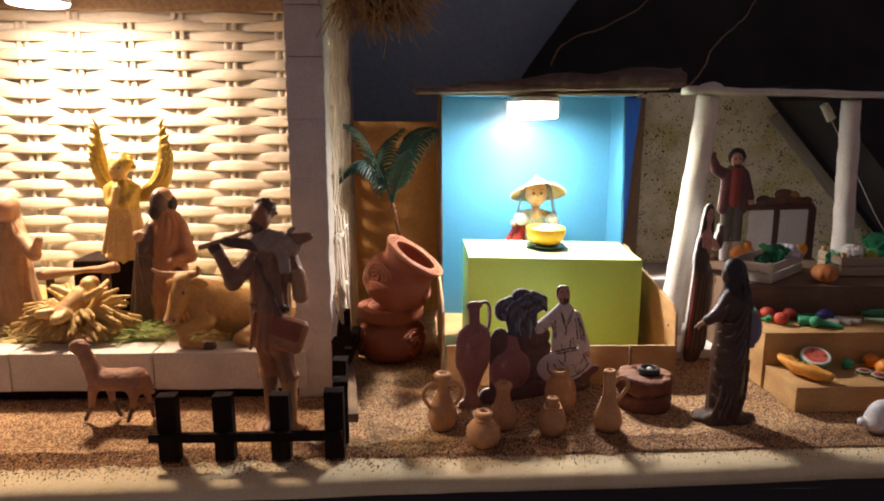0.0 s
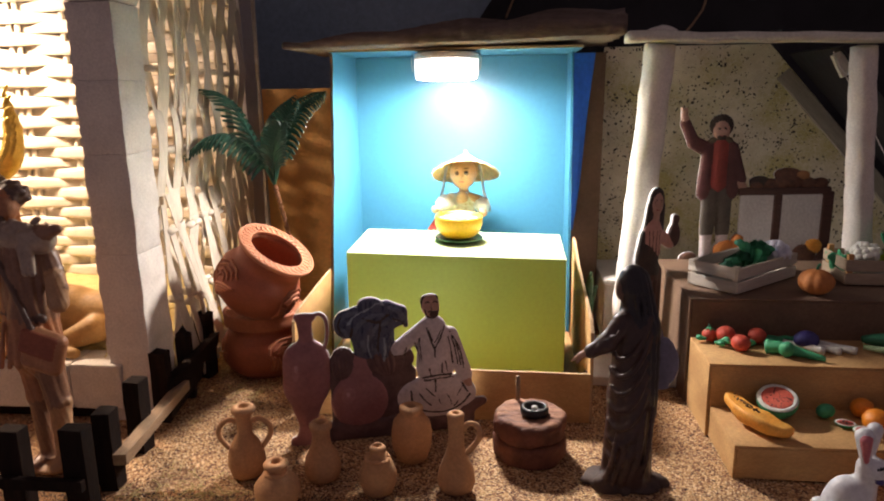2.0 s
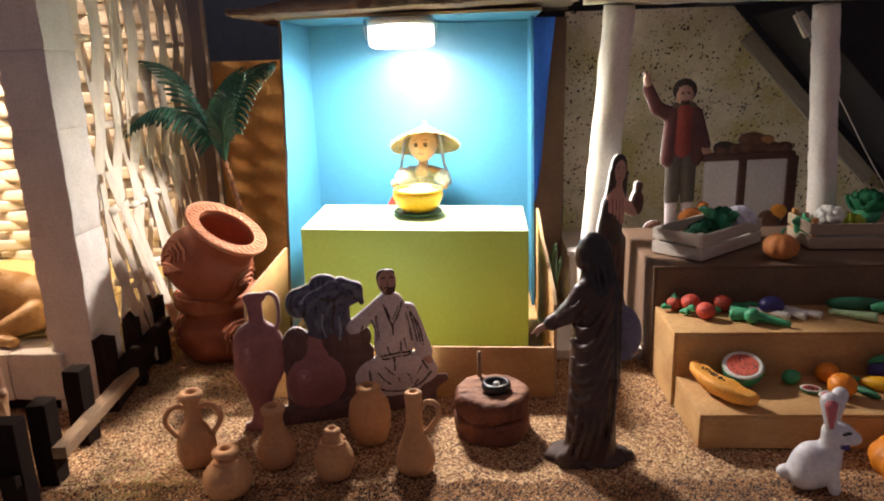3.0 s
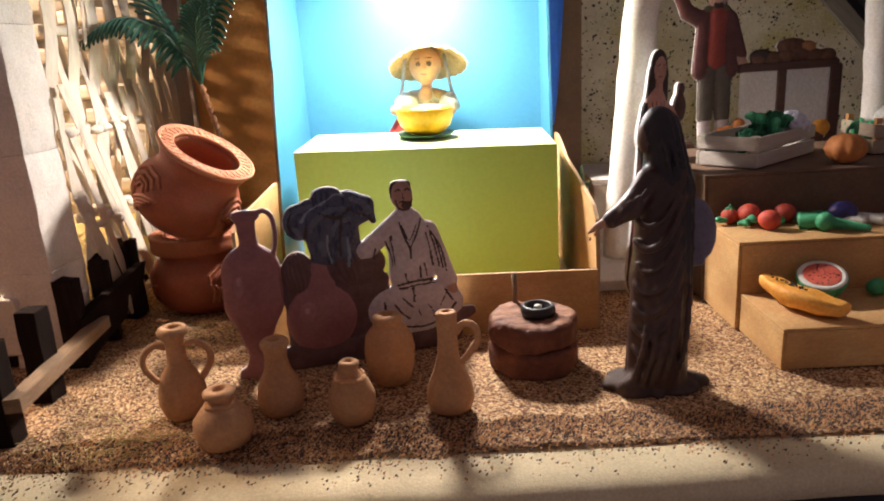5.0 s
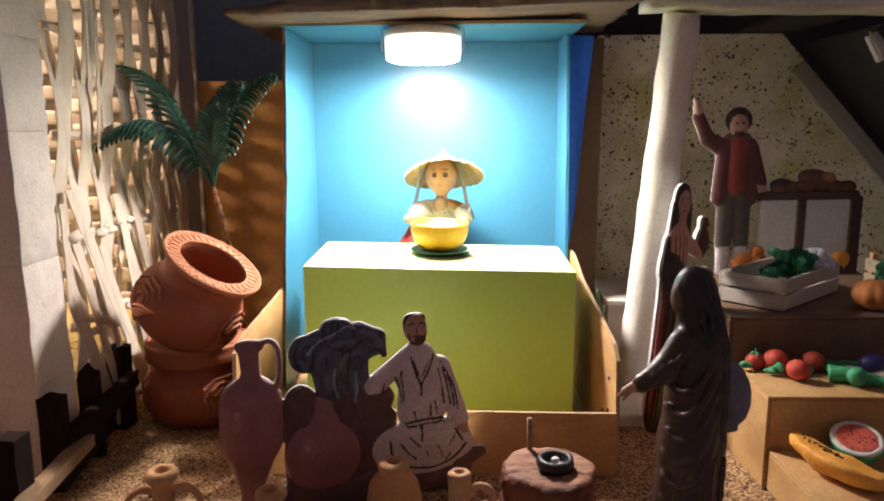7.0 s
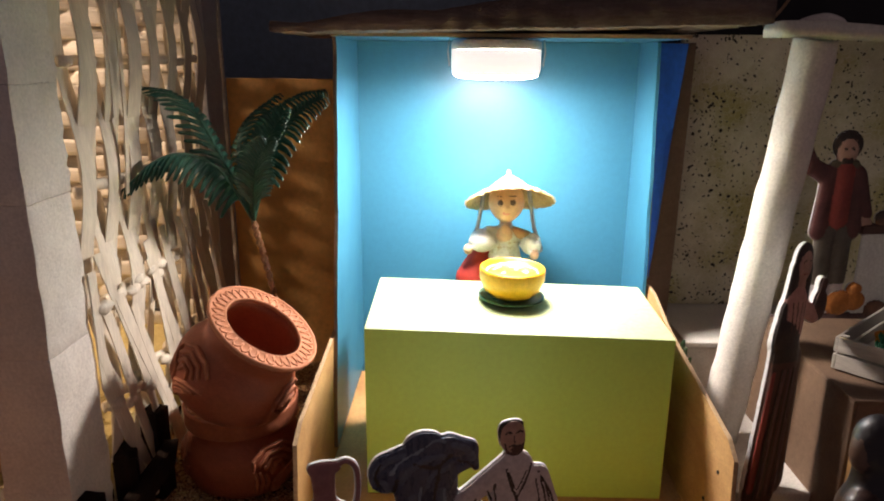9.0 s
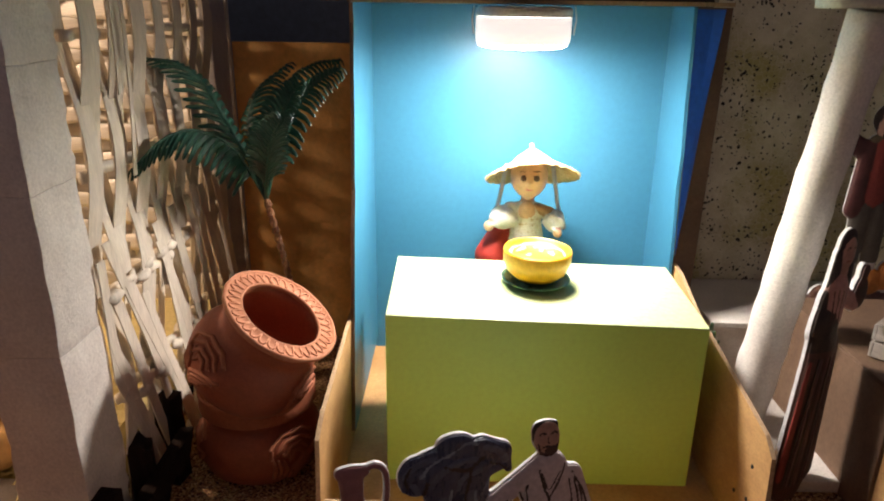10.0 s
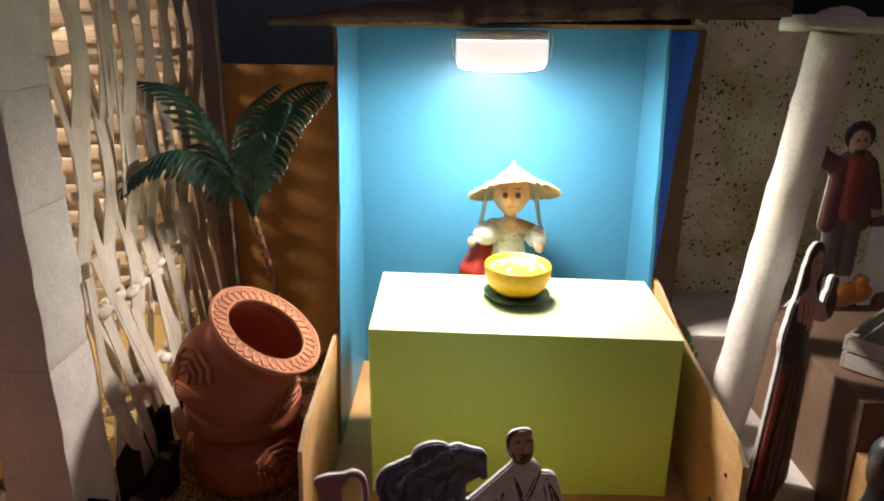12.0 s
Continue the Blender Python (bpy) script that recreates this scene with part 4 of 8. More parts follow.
def build_green_box():
    root = thing("green_box", "lime green paper-covered shoe box used as a counter", "box")
    bm = box_bm(0.0, 0.31, 1.1, 1.253, 0.0045, 0.189, 0.0012, 2)
    bmesh.ops.subdivide_edges(bm, edges=bm.edges[:], cuts=1, use_grid_fill=True)
    for v in bm.verts:
        if v.co.z > 0.1:
            v.co.z += 0.004 - 0.024 * v.co.x + 0.03 * (v.co.y - 1.1)
    for f in bm.faces:
        f.material_index = 1 if f.calc_center_median().z > 0.18 else 0
    low, up = bm, bm.copy()
    bmesh.ops.delete(low, geom=[f for f in low.faces if f.material_index == 1], context="FACES")
    bmesh.ops.delete(up, geom=[f for f in up.faces if f.material_index == 0], context="FACES")
    for f in up.faces:
        f.material_index = 0
    bmesh.ops.solidify(up, geom=up.faces[:], thickness=0.0008)
    part("body", low, M["green_card"], root)
    part("top_sheet", up, M["lid_card"], root, "pale lime paper top")


build_green_box()


def build_box_lamp():
    root = thing("round_lamp", "lit round cold-white lamp hanging under the stall's roof", "lamp")
    at = Matrix.Translation((0.132, 1.255, 0.432))
    part("diffuser", lathe_bm([(0.001, 0.0), (0.03, -0.0005), (0.041, 0.0005), (0.0465, 0.003)], 48, m=at), M["lamp_glow"], root, "glowing round diffuser", smooth=True)
    part("side_ring", lathe_bm([(0.0467, 0.0031), (0.0485, 0.006), (0.0492, 0.012), (0.0492, 0.03), (0.043, 0.03), (0.043, 0.0035)], 48, m=at, ring=True), M["lamp_side"], root, "softly glowing side of the lamp", smooth=True)
    part("casing", lathe_bm([(0.049, 0.0305), (0.0497, 0.0315), (0.0497, 0.038), (0.047, 0.0405)], 48, m=at), M["lamp_case"], root, smooth=True)
    for a in (0.15, math.pi - 0.15):
        x, y = 0.132 + 0.052 * math.cos(a), 1.255 - 0.052 * math.sin(a)
        part("clip", tube_bm([(x, y, 0.445), (x + 0.002 * math.cos(a), y, 0.46), (x, y, 0.473)], 0.0009, 6), M["wire"], root)
    for k in range(7):
        a = 2 * math.pi * k / 7
        part("led", lathe_bm([(0.0012, -0.0012), (0.0018, -0.0006), (0.0018, 0.0002)], 8, m=at @ Matrix.Translation((0.0115 * math.cos(a), 0.0115 * math.sin(a), 0))), M["joint"], root)
    part("sensor", blob_bm((0.004, 0.004, 0.0025), 0, 1, 2, m=at @ Matrix.Translation((0, 0, -0.001))), M["ink"], root, smooth=True)


build_box_lamp()


def build_bark_roof():
    rnd = random.Random(9)
    nx, ny = 90, 16
    verts, faces = [], []
    for side in (0, 1):
        for j in range(ny + 1):
            for i in range(nx + 1):
                u, v = i / nx, j / ny
                x = -0.09 + 0.475 * u + (0.012 * noise.noise(Vector((v * 9, side, 2))) if i in (0, nx) else 0)
                y = 1.145 + 0.26 * v + (0.008 * noise.noise(Vector((u * 7, 5, 0))) + (0.006 * noise.noise(Vector((u * 34, 2, side))) + 0.004 * noise.noise(Vector((u * 90, 8, side))) if j == 0 else 0)) * (1 - v)
                z = 0.4815 + 0.012 * noise.noise(Vector((u * 4, v * 2, 1))) * (1 if side else 0.2)
                taper = min(1, u * 1.5) ** 1.1
                z += side * (0.006 + 0.03 * taper * (0.6 + 0.5 * abs(noise.noise(Vector((u * 3, v * 12, 9)))))) + 0.004 * side * abs(math.sin(v * 26 + 4 * noise.noise(Vector((u * 2, v, 0)))))
                verts.append((x, y, z + 0.01 * (u - 0.5) + (0.0 if side else 0.0015 * noise.noise(Vector((u * 60, v * 30, 3)))) - (0.0035 * abs(noise.noise(Vector((u * 45, 6, 1)))) if j == 0 and not side else 0)))
    w = nx + 1
    off = w * (ny + 1)
    for j in range(ny):
        for i in range(nx):
            a = j * w + i
            faces.append((a, a + w, a + w + 1, a + 1))
            faces.append((off + a, off + a + 1, off + a + w + 1, off + a + w))
    for i in range(nx):
        faces.append((i, i + 1, off + i + 1, off + i))
        b = ny * w + i
        faces.append((b, off + b, off + b + 1, b + 1))
    for j in range(ny):
        a = j * w
        faces.append((a, off + a, off + a + w, a + w))
        a += nx
        faces.append((a, a + w, off + a + w, off + a))
    ob = new("bark_slab", mesh_from("bark_slab", verts, faces, [M["bark"]]))
    tagged(ob, "grey weathered bark slab laid on the carton as a roof", "bark roof")


build_bark_roof()


# ---- the market: speckled wall, ledge, columns, beam, steps ----
def build_market_frame():
    outline = [(0.392, 0.0), (1.05, 0.0), (1.05, 0.072), (0.914, 0.215), (0.712, 0.437), (0.667, 0.486), (0.392, 0.486)]
    wall = part("wall_speckled", card_bm(outline, 0.015, m=Matrix.Translation((0, 1.4375, 0))), M["speckle"])
    tagged(wall, "cream pitted foam-board wall with a sloping gable edge behind the market", "wall", kind="structure")
    root = thing("white_ledge", "low white box ledge below the speckled wall", "ledge")
    part("body", box_bm(0.387, 0.96, 1.284, 1.428, 0.001, 0.1, 0.002), M["white_paint"], root)
    part("lid", box_bm(0.384, 0.963, 1.281, 1.4285, 0.1005, 0.108, 0.0015), M["white_paint"], root)
    slab = part("base_slab", roughen(box_bm(0.345, 0.47, 1.1, 1.278, 0.0005, 0.014, 0.002), 0.0005, 60), M["white_paint"])
    tagged(slab, "thin white slab under the porch column", "slab")
    for base, neck, r in (((0.4082, 1.212, 0.0143), (0.431, 1.1545, 0.472), 0.021), ((0.742, 1.21, 0.1465), (0.694, 1.16, 0.464), 0.017)):
        a, b = Vector(base), Vector(neck)
        pts = [a + (b - a) * t for t in np.linspace(0, 1, 28)]
        bm = tube_bm(pts, lambda t: r * (1.1 - 0.14 * t), 20)
        for v in bm.verts:
            v.co += noise.noise_vector(v.co * 70) * 0.0014 + noise.noise_vector(v.co * 25) * 0.0016
        tagged(part("column", bm, M["white_paint"], smooth=True), "leaning white-painted foam column of the market porch", "column", "porch columns")
    nx = 40
    bm = bmesh.new()
    rings = []
    for i in range(nx + 1):
        u = i / nx
        x = 0.385 + 0.62 * u
        y, z = 1.145 + 0.012 * u, 0.481 - 0.012 * u + 0.002 * noise.noise(Vector((u * 9, 0, 0)))
        h = 0.0062 + 0.002 * (1 - u) ** 4 + 0.0009 * noise.noise(Vector((u * 30, 4, 0)))
        rings.append([bm.verts.new((x, y + dy * 0.022, z + dz * h)) for dy, dz in ((-1, -0.8), (-1.05, 0), (-0.9, 0.9), (0.9, 0.9), (1.05, 0), (1, -0.8))])
    for a, b in zip(rings, rings[1:]):
        for k in range(6):
            bm.faces.new((a[k], a[(k + 1) % 6], b[(k + 1) % 6], b[k]))
    bm.faces.new(rings[0])
    bm.faces.new(rings[-1][::-1])
    tagged(part("porch_beam", bm, M["beam_paint"], smooth=True), "ivory-painted flat beam laid over the porch columns", "beam")
    cap = part("column_cap", blob_bm((0.021, 0.02, 0.008), 0.002, 60, 3, 1, m=Matrix.Translation((0.431, 1.15, 0.488))), M["white_paint"], smooth=True)
    tagged(cap, "rough white cap on the column's top", "cap")
    plank = part("gable_plank", roughen(box_bm(-0.165, 0.165, -0.004, 0.004, -0.0125, 0.0125, 0.001), 0.0006, 50), M["grey_board"])
    plank.matrix_basis = Matrix.Translation((0.802, 1.4245, 0.3155)) @ Matrix.Rotation(radians(47.3), 4, "Y")
    tagged(plank, "grey sloping gable board along the wall's edge", "board")
    # unseen black boards, added to keep ambient light off the wall's right part
    roof = part("porch_roof", roughen(box_bm(0.6, 0.692, 1.19, 1.4285, 0.4875, 0.4925), 0.0006, 30), M["rock_black"])
    tagged(roof, "unseen black board added over the porch to shade the wall", "roof", kind="structure")
    # second added light blocker, along the gable slope
    slope = bmesh.new()
    for y0, y1 in ((1.235, 1.4285),):
        lo, hi = (1.005, 0.136), (0.698, 0.468)
        d = Vector((hi[0] - lo[0], 0, hi[1] - lo[1])).normalized()
        up = Vector((-d.z, 0, d.x)) * -0.005
        ring = [[slope.verts.new((p[0] + o.x, y, p[1] + o.z)) for p, o in ((lo, Vector()), (hi, Vector()), (hi, up), (lo, up))] for y in (y0, y1)]
        for k in range(4):
            slope.faces.new((ring[0][k], ring[0][(k + 1) % 4], ring[1][(k + 1) % 4], ring[1][k]))
        slope.faces.new(ring[0])
        slope.faces.new(ring[1][::-1])
    tagged(part("porch_roof_slope", slope, M["rock_black"]), "unseen black sloping board added to shade the wall's right part", "roof", kind="structure")
    scrap = part("gable_block", roughen(box_bm(-0.018, 0.018, -0.004, 0.004, -0.008, 0.008, 0.001), 0.0006, 50), M["beam_paint"])
    scrap.matrix_basis = Matrix.Translation((0.707, 1.25, 0.445)) @ Matrix.Rotation(radians(60), 4, "Y")
    tagged(scrap, "small ivory block at the gable's peak", "block")
    cord = part("cord", tube_bm(smooth_line(((0.69, 1.24, 0.462), (0.75, 1.238, 0.36), (0.815, 1.238, 0.25), (0.85, 1.238, 0.2)), 6), 0.0008, 5), M["string"], smooth=True)
    tagged(cord, "thin pale cord hanging from the gable", "cord")


build_market_frame()


def build_steps():
    """Three cardboard boxes set back from one another as steps."""
    for n, (y0, y1, z0, z1, x0) in enumerate(((0.864, 0.9595, 0.0008, 0.04, 0.474), (0.9605, 1.0545, 0.0008, 0.0935, 0.47), (1.0555, 1.276, 0.0008, 0.146, 0.467))):
        root = thing("display_step", ("low", "middle", "tall")[n] + " cardboard step of the fruit stall, " + ("brown", "brown", "shade-darkened brown")[n], "step", "market steps")
        t = 0.003
        # the tall step takes the cardboard colour darkened for shade
        colour = "shaded_kraft" if n == 2 else "kraft"
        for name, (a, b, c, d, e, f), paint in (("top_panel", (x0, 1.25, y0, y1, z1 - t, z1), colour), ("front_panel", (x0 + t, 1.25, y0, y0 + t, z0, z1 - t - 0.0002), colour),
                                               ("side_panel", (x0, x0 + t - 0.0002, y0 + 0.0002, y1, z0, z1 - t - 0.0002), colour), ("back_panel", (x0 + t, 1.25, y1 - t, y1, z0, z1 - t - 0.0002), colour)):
            bm = box_bm(a, b, c, d, e, f, 0.0011)
            bmesh.ops.subdivide_edges(bm, edges=[q for q in bm.edges if q.calc_length() > 0.03], cuts=6, use_grid_fill=True)
            for v in bm.verts:
                v.co += Vector((0, 0.0009 * noise.noise(v.co * 22 + Vector((n, 0, 0))), 0.0009 * noise.noise(v.co * 18 + Vector((0, n, 4)))))
            part(name, bm, M[paint], root)


build_steps()


# ---- moulded figures ----
def place(name, me, m, label, category, group=""):
    ob = new(name, me)
    ob.matrix_basis = m
    return tagged(ob, label, category, group)


def veiled_woman():
    s = Sculpt(0.006)
    s.cap((0.006, 0, 0.012), (0.007, 0, 0.1), 0.025, 0.0225, "robe_grey", fold=(0.0016, 5, 20))
    s.cap((0.007, 0, 0.095), (0.008, 0, 0.172), 0.0225, 0.02, "robe_grey")
    s.cap((0.008, 0, 0.172), (0.006, 0, 0.2), 0.019, 0.0125, "robe_blue")
    s.ell((0.004, -0.001, 0.222), (0.0145, 0.0145, 0.0195), "robe_blue")
    s.ell((-0.0075, -0.003, 0.217), (0.0055, 0.0075, 0.0115), "robe_brown", soft=0.003)
    s.cap((0.008, 0.003, 0.224), (0.0175, 0.001, 0.175), 0.0135, 0.0165, "robe_blue")
    s.cap((0.0175, 0.001, 0.175), (0.0205, 0.001, 0.075), 0.0165, 0.0125, "robe_blue")
    # the pointed slate-blue veil end standing out behind
    s.ell((0.04, 0.006, 0.137), (0.0165, 0.0026, 0.028), "veil_lilac", turn=(0, -9, 0), soft=0.002)
    s.block((0.032, 0.006, 0.138), (0.011, 0.0022, 0.034), "veil_lilac", 0.002, turn=(0, -9, 0), soft=0.001)
    # long quiet folds of the veil
    for k in range(8):
        a = -1.75 + 0.42 * k
        line = smooth_line(((0.005 + 0.0125 * math.cos(a), 0.0125 * math.sin(a), 0.232), (0.011 + 0.0155 * math.cos(a), 0.016 * math.sin(a), 0.2), (0.0165 + 0.0165 * math.cos(a), 0.017 * math.sin(a), 0.16), (0.0195 + 0.0145 * math.cos(a), 0.015 * math.sin(a), 0.1 - 0.005 * k)), 4)
        for p0, p1 in zip(line, line[1:]):
            s.cap(p0, p1, 0.0016, 0.0018, "robe_blue", soft=0.0026)
    s.cap((0.014, 0.0, 0.085), (0.013, 0.0, 0.014), 0.0165, 0.018, "robe_brown", fold=(0.0016, 5, 25))
    # the arm held out, its sleeve creased
    s.cap((-0.006, -0.012, 0.184), (-0.021, -0.019, 0.165), 0.0105, 0.0092, "robe_grey")
    s.cap((-0.021, -0.019, 0.165), (-0.037, -0.021, 0.156), 0.0088, 0.0072, "robe_grey")
    for t in (0.1, 0.35, 0.6, 0.85):
        x, z = -0.012 - 0.024 * t, 0.176 - 0.02 * t
        s.cap((x - 0.004, -0.0285, z - 0.005), (x + 0.003, -0.0275, z + 0.006), 0.0014, 0.0014, "robe_grey", soft=0.002)
    s.cap((-0.038, -0.021, 0.156), (-0.049, -0.023, 0.151), 0.0042, 0.0032, "skin", soft=0.002)
    s.cap((-0.047, -0.023, 0.152), (-0.056, -0.024, 0.147), 0.0023, 0.0014, "skin", soft=0.002)
    s.cap((-0.047, -0.025, 0.151), (-0.052, -0.027, 0.145), 0.0016, 0.0012, "skin", soft=0.001)
    # drapery swept from the far hip down across the front
    for k in range(7):
        z = 0.178 - 0.019 * k
        line = smooth_line(((0.021, -0.0155, z + 0.012), (0.014, -0.0215, z - 0.008), (0.003, -0.0245, z - 0.024), (-0.009, -0.0195, z - 0.03), (-0.0155, -0.01, z - 0.024)), 4)
        m = 0.0017 + 0.0007 * math.sin(k * 2.1)
        for i, (p0, p1) in enumerate(zip(line, line[1:])):
            s.cap(p0, p1, m, m, "robe_grey", soft=0.003)
    for k in range(5):
        x = -0.014 + 0.0085 * k
        line = smooth_line(((x + 0.008, -0.0195, 0.068 + 0.007 * k), (x + 0.003, -0.0245, 0.042), (x - 0.004, -0.0245 + abs(x) * 0.3, 0.012)), 4)
        for p0, p1 in zip(line, line[1:]):
            s.cap(p0, p1, 0.0018, 0.0026, "robe_grey", soft=0.003)
    # rough rocky base
    s.cap((-0.014, -0.012, 0.01), (-0.024, -0.018, 0.008), 0.008, 0.006, "base_rock")
    s.ell((0.003, 0, 0.004), (0.041, 0.024, 0.009), "base_rock", soft=0.004)
    for k in range(14):
        a = 0.47 * k
        s.ell((0.003 + 0.036 * math.cos(a) * (1 + 0.12 * math.sin(k * 7)), 0.022 * math.sin(a), 0.002), (0.01 + 0.004 * math.sin(k * 3), 0.007, 0.006 + 0.003 * math.sin(k * 5)), "base_rock", soft=0.0015)
    place("woman_statue", s.mesh("woman_statue", 0.0014, grain=0.0002), pose(0.352, 0.85, 0.0), "dark glossy resin statue of a veiled woman holding out one arm", "statue")


def flute_shepherd():
    s = Sculpt(0.006)
    rnd = random.Random(2)
    # legs, boots and feet
    s.cap((-0.017, 0, 0.135), (-0.0135, 0, 0.085), 0.0145, 0.0115, "robe_rust", fold=(0.0014, 5, 70))
    s.cap((-0.0135, 0, 0.083), (-0.011, -0.001, 0.012), 0.0108, 0.0085, "shep_grey", fold=(0.001, 6, 120))
    s.cap((0.006, -0.004, 0.135), (0.014, -0.006, 0.08), 0.0155, 0.012, "shep_grey", fold=(0.0014, 5, 70))
    s.cap((0.015, -0.006, 0.078), (0.0135, -0.006, 0.012), 0.0112, 0.009, "robe_tan", fold=(0.001, 6, 120))
    s.cap((-0.025, 0.0, 0.085), (-0.003, -0.002, 0.083), 0.004, 0.004, "robe_tan", soft=0.002)
    s.cap((0.004, -0.008, 0.079), (0.026, -0.008, 0.081), 0.004, 0.004, "robe_tan", soft=0.002)
    s.ell((-0.014, -0.011, 0.007), (0.0095, 0.018, 0.0075), "shep_grey")
    s.ell((0.0125, -0.017, 0.007), (0.0095, 0.018, 0.0075), "robe_tan")
    # tunic, coat and belt
    s.cap((-0.007, 0, 0.138), (-0.006, 0, 0.185), 0.0265, 0.0235, "robe_rust", fold=(0.0026, 6, 25))
    s.cap((-0.005, 0, 0.185), (-0.004, 0, 0.25), 0.0245, 0.0255, "shep_grey", fold=(0.002, 6, -30))
    s.cap((-0.024, -0.008, 0.25), (-0.026, -0.01, 0.14), 0.007, 0.0085, "robe_rust", fold=(0.001, 4, 60))
    s.cap((-0.029, -0.013, 0.186), (0.018, -0.017, 0.18), 0.0042, 0.0042, "robe_brown", soft=0.002)
    for k in range(6):
        x = -0.026 + 0.0085 * k
        s.cap((x, -0.021, 0.176), (x * 1.15 - 0.002, -0.026, 0.128), 0.0018, 0.0028, "robe_rust", soft=0.003)
    # head with curly hair and beard
    s.ell((-0.0135, -0.007, 0.303), (0.0125, 0.014, 0.0175), "robe_rust")
    s.cap((-0.024, -0.016, 0.302), (-0.027, -0.019, 0.298), 0.0025, 0.002, "robe_rust", soft=0.002)
    s.ell((-0.0105, 0.002, 0.312), (0.0138, 0.0145, 0.0145), "robe_brown", soft=0.002)
    for k in range(34):
        a, h = k * 2.4, rnd.uniform(-0.35, 1)
        r = math.sqrt(max(0.05, 1 - max(h, 0) ** 2))
        s.ell((-0.0105 + 0.0138 * r * math.cos(a), 0.003 + 0.0135 * r * math.sin(a), 0.3125 + 0.0135 * h), (0.0036, 0.0036, 0.0034), "robe_brown", soft=0.0018)
    s.ell((-0.0185, -0.0165, 0.291), (0.008, 0.006, 0.009), "robe_brown", soft=0.002)
    # the lamb laid over the shoulders
    s.cap((-0.018, -0.012, 0.272), (0.026, -0.014, 0.268), 0.0145, 0.0155, "shep_lamb", soft=0.003)
    for k in range(22):
        u, a = rnd.random(), rnd.uniform(0, 6.28)
        s.ell((-0.018 + 0.044 * u, -0.013 + 0.0135 * math.sin(a), 0.271 + 0.0135 * math.cos(a)), (0.0058, 0.0055, 0.0055), "shep_lamb", soft=0.0016)
    s.cap((0.026, -0.016, 0.273), (0.046, -0.022, 0.279), 0.0105, 0.0068, "shep_grey", soft=0.003)
    s.ell((0.051, -0.023, 0.2805), (0.0065, 0.0055, 0.0052), "shep_grey", soft=0.003)
    s.ell((0.028, -0.02, 0.289), (0.007, 0.003, 0.0035), "shep_lamb", turn=(0, -30, 0), soft=0.001)
    for x in (0.012, 0.02):
        s.cap((x, -0.026, 0.262), (x + 0.004, -0.031, 0.235), 0.005, 0.0035, "shep_lamb", soft=0.002)
    # arms, flute and the rolled bundle
    s.cap((-0.024, -0.006, 0.25), (-0.053, -0.016, 0.217), 0.0125, 0.0105, "shep_grey", fold=(0.001, 4, 100))
    s.cap((-0.053, -0.016, 0.217), (-0.067, -0.026, 0.26), 0.0095, 0.0075, "shep_grey")
    s.ell((-0.071, -0.027, 0.266), (0.009, 0.008, 0.0075), "robe_brown")
    s.cap((-0.088, -0.032, 0.268), (-0.024, -0.024, 0.289), 0.0036, 0.0026, "robe_tan", soft=0.001)
    s.cap((-0.018, -0.018, 0.268), (-0.056, -0.028, 0.275), 0.0082, 0.0062, "robe_brown", soft=0.003)
    s.cap((0.021, -0.002, 0.245), (0.035, -0.01, 0.214), 0.0122, 0.0105, "shep_grey", fold=(0.001, 4, 100))
    s.cap((0.034, -0.012, 0.226), (0.036, -0.014, 0.198), 0.0095, 0.0105, "robe_tan", fold=(0.001, 5, 120), soft=0.002)
    # shoulder bag with its flap, stud and strap
    s.block((0.02, -0.025, 0.147), (0.0235, 0.0085, 0.0245), "robe_rust", 0.009, turn=(0, 18, 0), soft=0.002)
    s.block((0.0185, -0.032, 0.156), (0.0215, 0.003, 0.014), "robe_red", 0.004, turn=(0, 18, 0), soft=0.001)
    s.cap((-0.02, -0.024, 0.25), (0.012, -0.029, 0.172), 0.003, 0.003, "robe_brown", soft=0.001)
    s.ell((-0.001, -0.002, 0.003), (0.036, 0.028, 0.006), "robe_tan", soft=0.003)
    place("shepherd_statue", s.mesh("shepherd_statue", 0.0015, grain=0.0003), pose(-0.285, 0.84, 0.0), "brown resin shepherd statue with flute and shouldered lamb", "statue")


